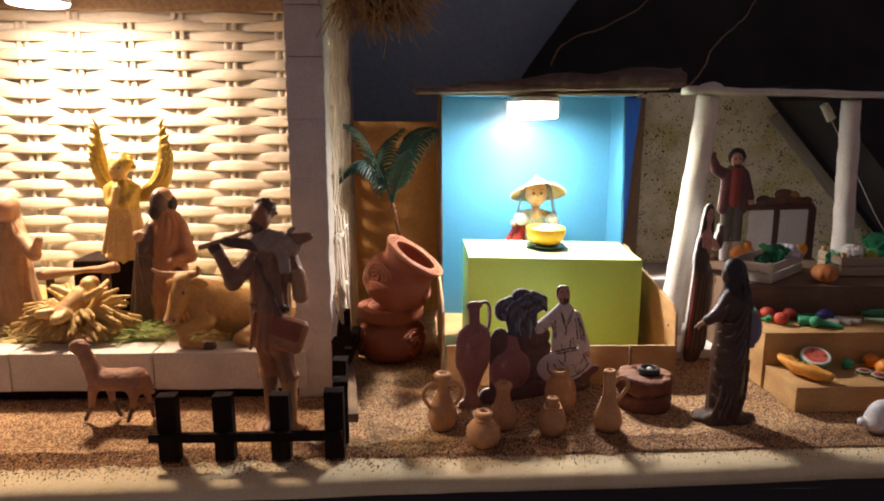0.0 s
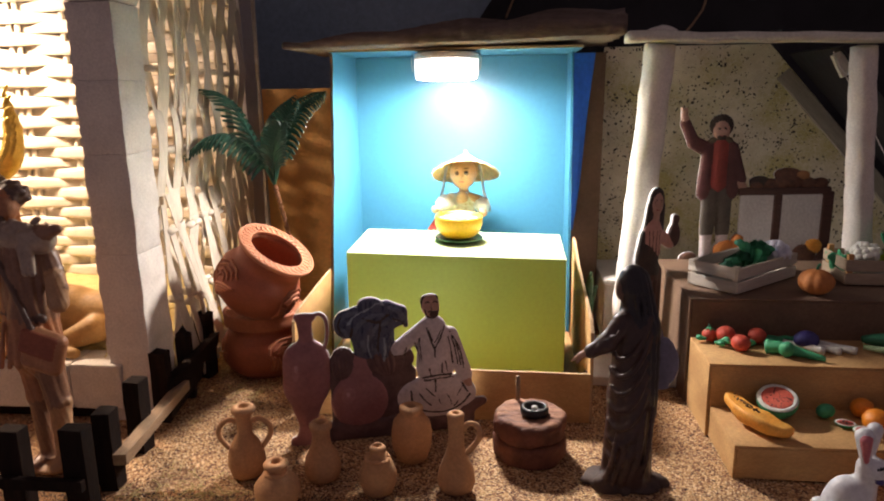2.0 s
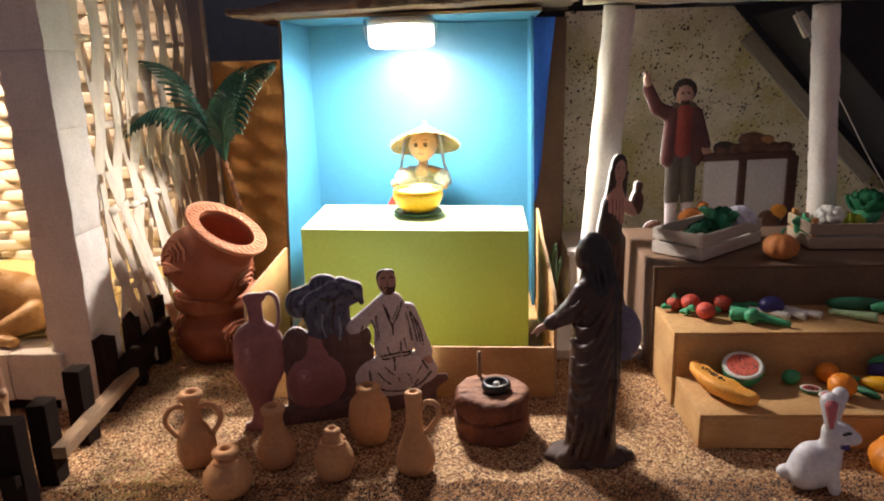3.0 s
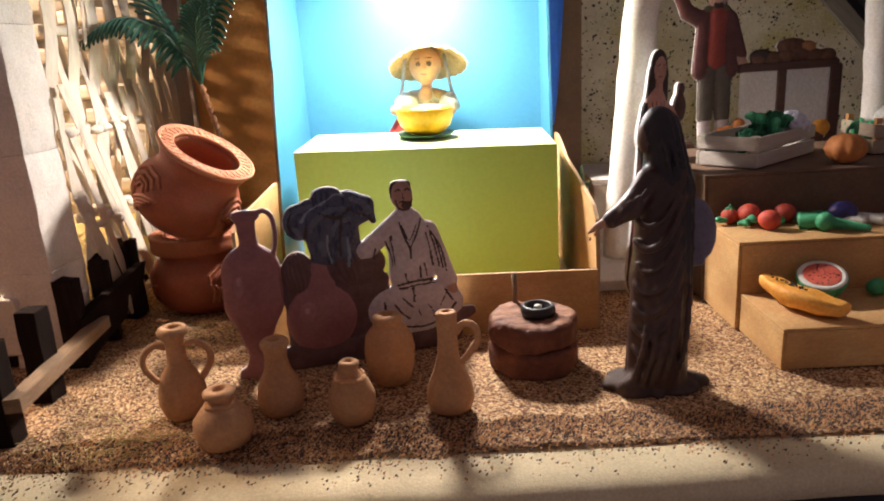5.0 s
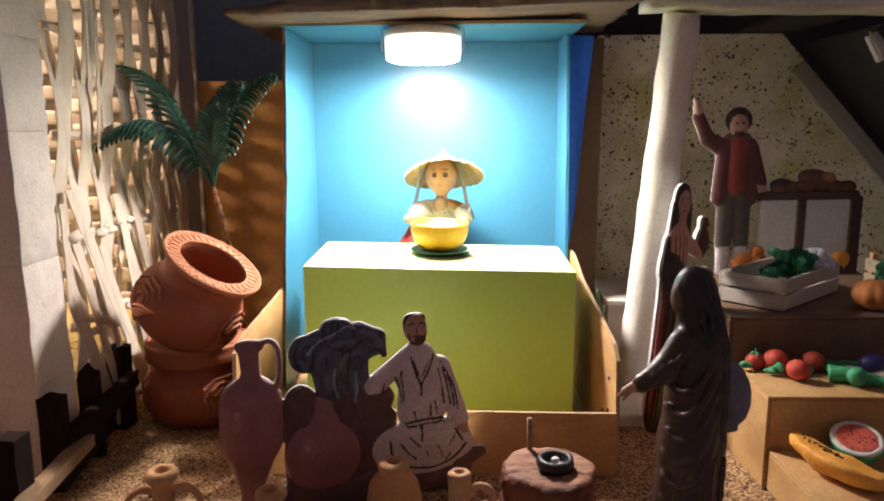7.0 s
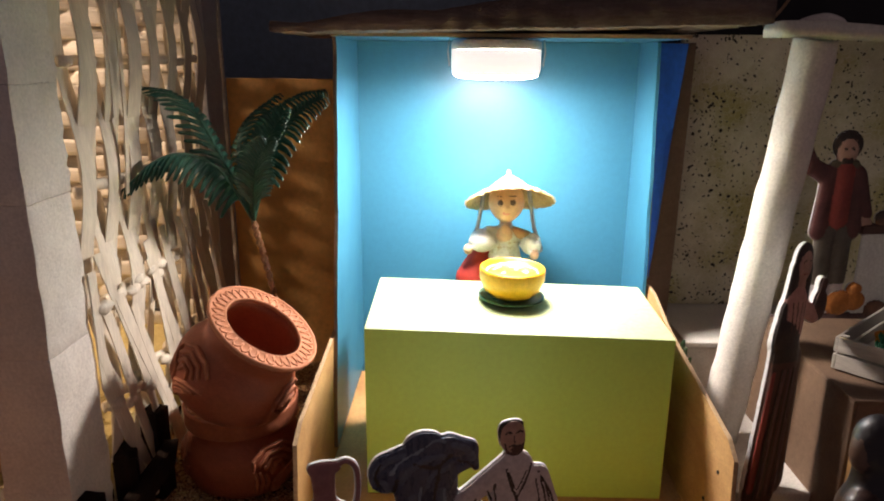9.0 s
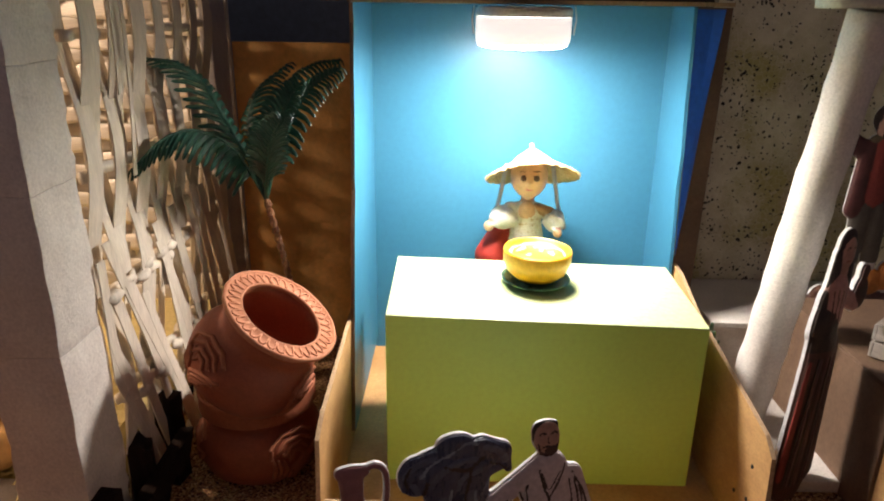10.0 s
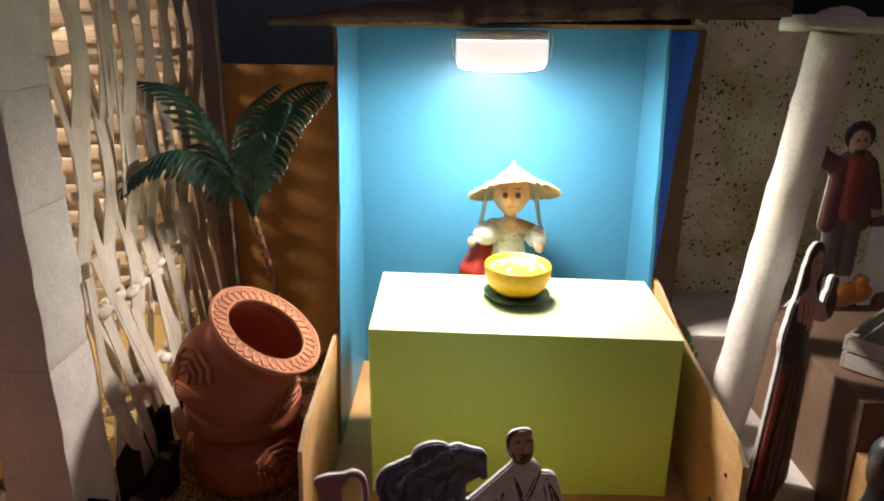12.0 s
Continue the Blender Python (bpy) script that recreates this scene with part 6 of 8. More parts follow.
def bowl_and_saucer():
    root = thing("saucer", "dark green saucer on the counter", "saucer", at=pose(0.153, 1.195, 0.1932, 1.5, 1.2, 0))
    part("dish", lathe_bm([(0.02, 0.0), (0.03, 0.001), (0.0365, 0.004), (0.037, 0.0055), (0.034, 0.005), (0.02, 0.0028)], 40), M["plate"], root, smooth=True)
    bowl = thing("yellow_bowl", "yellow bowl filled with pale yellow paste", "bowl", at=pose(0.153, 1.195, 0.1965, 1.5, 1.2, 0))
    part("shell", lathe_bm([(0.014, 0.0), (0.024, 0.003), (0.032, 0.011), (0.0362, 0.022), (0.0365, 0.031), (0.0358, 0.0338), (0.034, 0.0345), (0.0322, 0.0325), (0.0295, 0.0285)], 44), M["yellow"], bowl, smooth=True)
    fill = lathe_bm([(0.022, 0.017), (0.028, 0.0235), (0.0296, 0.0287), (0.028, 0.0289), (0.0262, 0.0272), (0.022, 0.0255), (0.015, 0.0243), (0.007, 0.0238), (0.0005, 0.0238)], 44)
    part("filling", roughen(fill, 0.0016, 120), M["porridge"], bowl, smooth=True)
    for x0, y0, x1, y1, z in ((-0.024, 0.004, -0.008, 0.016, 0.0265), (-0.006, 0.018, 0.016, 0.015, 0.0258), (0.008, 0.004, 0.02, -0.006, 0.0255), (-0.018, -0.008, -0.004, -0.002, 0.0248), (-0.002, 0.006, 0.01, 0.012, 0.0248)):
        bend = [Vector((x0 + (x1 - x0) * u + 0.003 * math.sin(5 * u), y0 + (y1 - y0) * u, z + 0.003 * math.sin(math.pi * u))) for u in (0, 0.2, 0.4, 0.6, 0.8, 1.0)]
        part("paste_fold", tube_bm(bend, lambda t: 0.0016 + 0.001 * math.sin(math.pi * t), 8), M["porridge"], bowl, smooth=True)


# ---- printed card cut-outs ----
def place_card(name, me, m, label, sort):
    """A printed cut-out as a thing, its card and each printed motif a part of their own."""
    root = thing(name, label, "card cut-out", at=m)
    co = np.empty(len(me.vertices) * 3)
    me.vertices.foreach_get("co", co)
    co = co.reshape(-1, 3)
    quads = np.array([p.vertices[:] for p in me.polygons])
    mats = np.empty(len(quads), dtype=np.int32)
    me.polygons.foreach_get("material_index", mats)
    mid = co[quads].mean(axis=1)
    names = [k.name for k in me.materials]
    kinds = np.array([sort(names[i], c) for i, c in zip(mats, mid)])
    for kind in sorted(set(kinds.tolist())):
        pick = kinds == kind
        used, faces = np.unique(quads[pick], return_inverse=True)
        piece = mesh_from(kind, co[used].tolist(), faces.reshape(-1, 4).tolist(), list(me.materials), mats[pick])
        part(kind, piece, None, root)
    bpy.data.meshes.remove(me)
    return root


def spring_cutout():
    s = Sculpt(0.003)
    # tall plum-coloured amphora
    s.cap((-0.09, 0, 0.004), (-0.062, 0, 0.004), 0.006, 0.006, "print_purple")
    s.cap((-0.076, 0, 0.006), (-0.076, 0, 0.022), 0.014, 0.0085, "print_purple")
    s.cap((-0.076, 0, 0.022), (-0.074, 0, 0.075), 0.008, 0.026, "print_purple")
    s.cap((-0.074, 0, 0.075), (-0.073, 0, 0.105), 0.027, 0.027, "print_purple")
    s.cap((-0.073, 0, 0.112), (-0.072, 0, 0.133), 0.021, 0.0075, "print_purple")
    s.cap((-0.072, 0, 0.133), (-0.073, 0, 0.156), 0.0072, 0.0085, "print_purple")
    s.cap((-0.08, 0, 0.16), (-0.064, 0, 0.16), 0.0042, 0.0042, "print_purple")
    line = smooth_line(((-0.066, 0, 0.16), (-0.056, 0, 0.1635), (-0.049, 0, 0.158), (-0.047, 0, 0.146), (-0.048, 0, 0.13), (-0.053, 0, 0.116)), 3)
    for a, b in zip(line, line[1:]):
        s.cap(a, b, 0.0017, 0.0017, "print_purple", soft=0.001)
    # soft highlight on the amphora, painted as two paler plum patches
    s.ell((-0.083, -0.019, 0.094), (0.0075, 0.007, 0.0165), "plum_mid", soft=0.0006)
    s.ell((-0.0845, -0.0225, 0.099), (0.0026, 0.0042, 0.0062), "plum_light", soft=0.0006)
    # round vase before dark rock
    s.block((0.006, 0.006, 0.045), (0.052, 0.006, 0.046), "print_rock", 0.01, soft=0.004)
    s.ell((-0.012, 0, 0.05), (0.034, 0.022, 0.034), "print_purple")
    s.cap((-0.01, 0, 0.075), (-0.008, 0, 0.102), 0.015, 0.0085, "print_purple")
    s.ell((0.024, 0.004, 0.1), (0.03, 0.016, 0.02), "print_rock", fold=(0.003, 7, 60))
    s.ell((-0.03, 0.004, 0.098), (0.014, 0.014, 0.02), "print_rock", fold=(0.003, 7, 60))
    # painted highlight on the round vase
    s.ell((-0.024, -0.0165, 0.058), (0.0095, 0.0065, 0.0115), "plum_mid", soft=0.0006)
    s.ell((-0.0255, -0.0195, 0.061), (0.003, 0.0042, 0.0038), "plum_light", soft=0.0006)
    # slate-blue spring head, draped in swirls
    s.ell((0.006, 0, 0.152), (0.03, 0.016, 0.02), "print_slate")
    s.ell((-0.024, -0.002, 0.148), (0.015, 0.013, 0.017), "print_slate")
    s.cap((0.024, -0.003, 0.163), (0.04, -0.004, 0.158), 0.011, 0.008, "print_slate")
    s.cap((0.04, -0.004, 0.158), (0.047, -0.004, 0.142), 0.008, 0.0025, "print_slate")
    s.cap((-0.004, 0, 0.15), (-0.002, 0, 0.116), 0.02, 0.014, "print_slate")
    s.cap((0.016, 0, 0.145), (0.02, 0, 0.11), 0.016, 0.012, "print_slate")
    s.ell((0.004, -0.006, 0.171), (0.014, 0.009, 0.008), "print_slate", soft=0.003)
    for line in (((-0.034, 0.14), (-0.03, 0.156), (-0.014, 0.165), (0.004, 0.163)), ((-0.02, 0.128), (-0.016, 0.146), (-0.002, 0.156), (0.012, 0.153)), ((-0.008, 0.11), (-0.005, 0.13), (0.004, 0.145), (0.02, 0.15), (0.036, 0.153)),
                 ((0.006, 0.106), (0.009, 0.124), (0.013, 0.138)), ((0.02, 0.106), (0.022, 0.125), (0.03, 0.142), (0.043, 0.147)), ((0.012, 0.168), (0.026, 0.169), (0.041, 0.16)), ((-0.03, 0.15), (-0.022, 0.147), (-0.016, 0.138))):
        s.draw(line, 0.0032, "print_slate", 3, 0.002)
    # broad paler strokes paint a sheen along the swirls
    for line in (((-0.034, 0.152), (-0.026, 0.159), (-0.012, 0.162)), ((-0.014, 0.14), (-0.008, 0.15), (0.004, 0.1565), (0.018, 0.157)), ((0.006, 0.134), (0.01, 0.143), (0.022, 0.1475)), ((0.028, 0.166), (0.038, 0.161), (0.043, 0.152)), ((-0.006, 0.126), (-0.004, 0.115)), ((0.017, 0.128), (0.019, 0.112)), ((-0.028, 0.143), (-0.024, 0.135))):
        s.draw(line, 0.0026, "slate_mid", 4, 0.0006)
    # seated man
    s.ell((0.077, -0.002, 0.164), (0.0105, 0.01, 0.0135), "print_skin")
    s.ell((0.072, 0.005, 0.169), (0.0062, 0.005, 0.0078), "hair", soft=0.002)
    s.ell((0.0768, 0.003, 0.1738), (0.0092, 0.0065, 0.0042), "hair", soft=0.002)
    s.ell((0.0805, -0.0085, 0.1535), (0.005, 0.003, 0.004), "print_brown", soft=0.001)
    s.cap((0.077, 0, 0.15), (0.078, 0, 0.142), 0.005, 0.006, "print_skin", soft=0.001)
    s.cap((0.079, 0, 0.134), (0.082, 0, 0.085), 0.017, 0.023, "print_grey", soft=0.003)
    s.cap((0.066, -0.003, 0.134), (0.036, -0.006, 0.112), 0.009, 0.0085, "print_grey", soft=0.004)
    s.cap((0.1, -0.002, 0.125), (0.119, -0.006, 0.072), 0.01, 0.009, "print_grey", soft=0.004)
    s.ell((0.121, -0.008, 0.062), (0.0065, 0.006, 0.008), "print_skin", soft=0.002)
    s.ell((0.084, -0.002, 0.047), (0.049, 0.02, 0.028), "print_grey", soft=0.004)
    s.cap((0.06, 0.004, 0.02), (0.12, 0.002, 0.024), 0.012, 0.012, "print_rock", soft=0.003)
    s.cap((0.118, 0, 0.028), (0.142, 0, 0.034), 0.012, 0.005, "print_rock", soft=0.003)
    s.cap((0.03, 0, 0.014), (0.12, 0, 0.012), 0.013, 0.011, "print_rock", soft=0.003)
    s.cap((-0.05, 0, 0.012), (0.03, 0, 0.012), 0.012, 0.012, "print_rock", soft=0.003)
    # dark fold lines of the tunic, drawn over the shape
    for line, r in ((((0.072, 0.137), (0.076, 0.122), (0.081, 0.11)), 0.0011), (((0.081, 0.11), (0.087, 0.122), (0.093, 0.138)), 0.0011), (((0.074, 0.134), (0.0805, 0.118), (0.0885, 0.133)), 0.0008),
                    (((0.0808, 0.11), (0.081, 0.1)), 0.0011), (((0.066, 0.074), (0.086, 0.0765), (0.106, 0.0745)), 0.0015), (((0.068, 0.069), (0.086, 0.072), (0.104, 0.0705)), 0.0009), (((0.081, 0.07), (0.0815, 0.06), (0.081, 0.055)), 0.0011),
                    (((0.0755, 0.078), (0.074, 0.085)), 0.0011), (((0.089, 0.079), (0.0895, 0.091)), 0.001), (((0.0955, 0.08), (0.0935, 0.093)), 0.0009), (((0.1, 0.13), (0.112, 0.106), (0.117, 0.082)), 0.001),
                    (((0.098, 0.124), (0.102, 0.106), (0.104, 0.09)), 0.001), (((0.102, 0.124), (0.107, 0.105), (0.11, 0.088)), 0.001), (((0.107, 0.116), (0.111, 0.1), (0.1135, 0.086)), 0.0009), (((0.046, 0.114), (0.044, 0.108), (0.0435, 0.103)), 0.001),
                    (((0.056, 0.12), (0.061, 0.108), (0.063, 0.095)), 0.001), (((0.0625, 0.124), (0.064, 0.11), (0.065, 0.097)), 0.0012), (((0.051, 0.057), (0.053, 0.044), (0.066, 0.031), (0.09, 0.027), (0.112, 0.034), (0.124, 0.046)), 0.0013),
                    (((0.0608, 0.054), (0.068, 0.044), (0.0755, 0.037)), 0.0011), (((0.07, 0.059), (0.076, 0.052), (0.081, 0.048)), 0.0009), (((0.109, 0.039), (0.104, 0.033)), 0.001), (((0.114, 0.062), (0.121, 0.05)), 0.0011), (((0.108, 0.047), (0.115, 0.058)), 0.0009),
                    (((0.095, 0.05), (0.1, 0.042), (0.101, 0.036)), 0.0008), (((0.085, 0.046), (0.087, 0.038)), 0.0008)):
        s.draw(line, r, "hair")
    for line, r, m in ((((0.071, 0.1685), (0.0735, 0.1695), (0.0755, 0.168)), 0.0009, "hair"), (((0.0795, 0.168), (0.082, 0.1695), (0.0845, 0.168)), 0.0009, "hair"), (((0.078, 0.166), (0.0775, 0.161), (0.079, 0.16)), 0.0008, "print_rock"),
                       (((0.074, 0.157), (0.0775, 0.1575), (0.0815, 0.157)), 0.0009, "hair"), (((0.0705, 0.16), (0.073, 0.1515), (0.079, 0.1485), (0.085, 0.153), (0.0865, 0.16)), 0.0011, "print_brown")):
        s.draw(line, r, m)
    for line, r, m in ((((-0.022, 0.149), (-0.014, 0.158), (0.003, 0.166)), 0.001, "slate_light"), (((-0.004, 0.155), (0.013, 0.149), (0.026, 0.158)), 0.0012, "hair"), (((0.001, 0.133), (0.0, 0.12), (0.003, 0.106)), 0.001, "slate_light"),
                       (((0.016, 0.148), (0.013, 0.13), (0.013, 0.112)), 0.0012, "hair"), (((0.02, 0.127), (0.0205, 0.115), (0.019, 0.1)), 0.0013, "slate_light"), (((0.032, 0.152), (0.042, 0.146), (0.046, 0.139)), 0.001, "hair"),
                       (((-0.018, 0.142), (-0.02, 0.13), (-0.019, 0.118)), 0.0012, "hair"), (((-0.03, 0.158), (-0.034, 0.15), (-0.032, 0.14)), 0.001, "hair"), (((0.006, 0.168), (0.012, 0.172), (0.02, 0.17)), 0.001, "slate_light")):
        s.draw(line, r, m)
    me = s.mesh("spring_cutout", 0.00095, relief=0.24, card=(0.0006, 0.0016, "card_white", 0.011))
    def sort(material, c):
        if material == M["card_white"].name:
            return "card"
        if material in [M[k].name for k in ("print_purple", "plum_mid", "plum_light")]:
            return "tall_urn" if c[0] < -0.046 else "round_urn"
        if c[0] > 0.05 or material == M["print_grey"].name:
            return "rock_base" if material == M["print_rock"].name else "seated_figure"
        return "rock_base" if material == M["print_rock"].name else "spring_head"

    place_card("spring_cutout", me, pose(0.064, 0.928, -0.001, 0, 0, 17), "printed card cut-out of a seated man, urns and a spring", sort)


def lady_cutout():
    s = Sculpt(0.003)
    s.ell((0.0, -0.002, 0.258), (0.0105, 0.01, 0.0145), "print_skin")
    s.ell((0.0, 0.003, 0.263), (0.0135, 0.009, 0.0165), "hair", soft=0.001)
    s.cap((-0.011, 0.002, 0.256), (-0.014, 0.001, 0.222), 0.0055, 0.0065, "hair", soft=0.001)
    s.cap((0.011, 0.002, 0.256), (0.012, 0.001, 0.226), 0.005, 0.005, "hair", soft=0.001)
    s.cap((0.0, -0.001, 0.246), (0.0, 0, 0.23), 0.0055, 0.007, "print_skin", soft=0.002)
    s.cap((-0.004, 0, 0.22), (-0.004, 0, 0.196), 0.017, 0.018, "print_rose", soft=0.003)
    s.cap((-0.018, 0, 0.215), (-0.024, -0.003, 0.182), 0.008, 0.008, "hair", soft=0.003)
    s.cap((0.014, 0, 0.215), (0.034, -0.002, 0.205), 0.0085, 0.007, "print_rose", soft=0.003)
    s.ell((0.04, -0.003, 0.216), (0.011, 0.008, 0.016), "print_brown", soft=0.001)
    s.cap((0.04, -0.003, 0.232), (0.041, -0.003, 0.238), 0.005, 0.006, "print_brown", soft=0.001)
    s.cap((-0.01, 0, 0.19), (-0.006, 0, 0.165), 0.02, 0.022, "hair", soft=0.003)
    s.cap((-0.006, 0, 0.16), (-0.01, 0, 0.02), 0.022, 0.026, "print_brown", soft=0.002)
    s.cap((-0.02, -0.008, 0.15), (-0.028, -0.008, 0.03), 0.007, 0.009, "print_red", soft=0.002)
    s.cap((0.01, 0, 0.165), (0.016, 0, 0.03), 0.012, 0.014, "print_brown", soft=0.002)
    for k in range(6):
        x = -0.024 + 0.0072 * k
        s.cap((x * 0.7, -0.021, 0.155), (x - 0.008, -0.025, 0.02), 0.0014, 0.0018, ("hair", "print_rock")[k % 2], soft=0.0005)
    s.cap((-0.024, 0, 0.01), (0.02, 0, 0.009), 0.009, 0.009, "print_rock", soft=0.003)
    for q in (-1, 1):
        s.draw(((q * 0.0065, 0.262), (q * 0.0042, 0.263), (q * 0.002, 0.262)), 0.0009, "hair")
    s.draw(((-0.003, 0.2505), (0.0, 0.25), (0.003, 0.2505)), 0.0009, "print_red")
    for q in range(4):
        s.draw(((-0.014 + 0.007 * q, 0.222), (-0.012 + 0.006 * q, 0.206), (-0.013 + 0.007 * q, 0.19)), 0.0009, "print_brown")
    me = s.mesh("lady_cutout", 0.0013, relief=0.3, card=(0.001, 0.0026, "card_white", 0.012))
    def sort(material, c):
        if material == M["card_white"].name:
            return "card"
        return "jug" if c[0] > 0.028 and c[2] > 0.19 else "printed_figure" if c[2] > 0.015 else "printed_base"

    place_card("lady_cutout", me, pose(0.416, 1.098, -0.001, -1, 4, 28) @ Matrix.Diagonal((0.84, 1, 1.02, 1)), "printed card cut-out of a woman carrying a jug", sort)


def baker_cutout():
    s = Sculpt(0.003)
    s.ell((0.0, -0.002, 0.24), (0.013, 0.011, 0.016), "print_skin")
    s.ell((0.0, 0.004, 0.2475), (0.0175, 0.011, 0.0165), "hair", soft=0.001, fold=(0.0016, 9, 30))
    s.ell((0.0, -0.0085, 0.2295), (0.0075, 0.003, 0.005), "hair", soft=0.001)
    s.cap((-0.012, -0.002, 0.222), (0.012, -0.002, 0.222), 0.007, 0.007, "print_olive", soft=0.002)
    for q in (-1, 1):
        s.ell((q * 0.005, -0.0125, 0.243), (0.0022, 0.0015, 0.0013), "hair", soft=0.0004)
    s.cap((-0.003, -0.0125, 0.231), (0.003, -0.0125, 0.231), 0.0009, 0.0009, "print_red", soft=0.0004)
    s.cap((0.0, 0, 0.212), (0.0, 0, 0.158), 0.016, 0.017, "print_red", soft=0.003)
    for side in (-1, 1):
        s.cap((side * 0.017, -0.002, 0.212), (side * 0.021, -0.002, 0.142), 0.0105, 0.012, "print_maroon", soft=0.002)
        s.cap((side * 0.011, 0, 0.14), (side * 0.013, 0, 0.078), 0.0125, 0.0105, "print_denim", soft=0.003)
        s.cap((side * 0.013, 0, 0.075), (side * 0.013, 0, 0.03), 0.0085, 0.0075, "print_grey", soft=0.002)
        s.cap((side * 0.013, -0.002, 0.026), (side * 0.017, -0.006, 0.022), 0.009, 0.009, "print_rock", soft=0.002)
    s.cap((-0.02, 0, 0.21), (-0.043, 0, 0.222), 0.011, 0.0095, "print_maroon", soft=0.003)
    s.cap((-0.043, 0, 0.222), (-0.058, 0, 0.252), 0.009, 0.0075, "print_maroon", soft=0.003)
    s.cap((-0.058, -0.002, 0.256), (-0.061, -0.002, 0.266), 0.0052, 0.0042, "print_skin", soft=0.002)
    s.cap((-0.061, -0.002, 0.268), (-0.064, -0.002, 0.275), 0.0022, 0.0016, "print_skin", soft=0.001)
    s.cap((-0.058, -0.002, 0.268), (-0.058, -0.002, 0.274), 0.002, 0.0015, "print_skin", soft=0.001)
    s.cap((0.02, 0, 0.208), (0.036, 0, 0.162), 0.0105, 0.009, "print_maroon", soft=0.003)
    s.cap((0.032, -0.002, 0.156), (0.042, -0.003, 0.15), 0.006, 0.005, "print_skin", soft=0.002)
    # table with loaves
    s.block((0.11, 0.0, 0.142), (0.075, 0.012, 0.0055), "print_brown", 0.002, soft=0.001)
    s.block((0.068, 0.004, 0.075), (0.028, 0.006, 0.062), "card_white", 0.002, soft=0.001)
    s.block((0.138, 0.004, 0.075), (0.034, 0.006, 0.062), "card_white", 0.002, soft=0.001)
    s.block((0.1, 0.0, 0.08), (0.0065, 0.009, 0.06), "print_brown", 0.002, soft=0.001)
    s.block((0.182, 0.0, 0.08), (0.009, 0.009, 0.06), "print_brown", 0.002, soft=0.001)
    for x, z, r in ((0.064, 0.153, 0.011), (0.084, 0.154, 0.013), (0.104, 0.156, 0.014), (0.124, 0.158, 0.016), (0.146, 0.155, 0.013), (0.167, 0.154, 0.013)):
        s.ell((x, -0.003, z), (r, 0.012, r * 0.62), "bread", soft=0.002)
    s.ell((0.068, -0.002, 0.157), (0.016, 0.012, 0.009), "hair", soft=0.001)
    s.ell((0.112, -0.002, 0.1695), (0.02, 0.011, 0.0085), "bread", soft=0.002, fold=(0.002, 5, 40))
    s.ell((0.136, -0.004, 0.167), (0.012, 0.011, 0.007), "papaya_print", soft=0.001)
    # pumpkins and baskets along the foot
    s.cap((-0.075, 0, 0.014), (0.19, 0, 0.014), 0.016, 0.016, "print_rock", soft=0.003)
    for x, z, r, m in ((0.019, 0.046, 0.019, "gourd_orange"), (0.04, 0.048, 0.015, "gourd_orange"), (0.039, 0.064, 0.009, "gourd_orange"), (0.072, 0.034, 0.016, "bread"), (-0.04, 0.03, 0.015, "bread"), (0.15, 0.036, 0.02, "bread"), (0.165, 0.05, 0.014, "papaya")):
        s.ell((x, -0.006, z), (r, 0.012, r * 0.85), m, soft=0.001, fold=(0.001, 6, 0))
    me = s.mesh("baker_cutout", 0.0015, relief=0.3, card=(0.001, 0.002, "card_white", 0.006))
    def sort(material, c):
        if c[2] < 0.07 and material in (M["gourd_orange"].name, M["papaya"].name, M["bread"].name):
            return "printed_gourd" if c[0] < 0.06 else "printed_squash" if c[0] < 0.11 else "printed_basket"
        if c[2] < 0.034:
            return "printed_ground"
        if material == M["card_white"].name:
            return "table_front" if c[0] > 0.041 and c[2] < 0.135 else "card"
        if c[0] < 0.047:
            return "printed_figure"
        return ("printed_hat" if c[0] < 0.083 else "printed_loaf" if c[0] < 0.136 else "printed_roll") if c[2] > 0.148 else "bread_table"

    place_card("baker_cutout", me, pose(0.563, 1.308, 0.1083, 0, 0, 7), "printed card cut-out of a boy beside a bread table", sort)


veiled_woman()
flute_shepherd()
kneeling_angel()
bearded_man()
kneeling_mother()
manger()
lying_ox()
standing_sheep()
rabbit()
vendor_doll()
bowl_and_saucer()
spring_cutout()
lady_cutout()
baker_cutout()


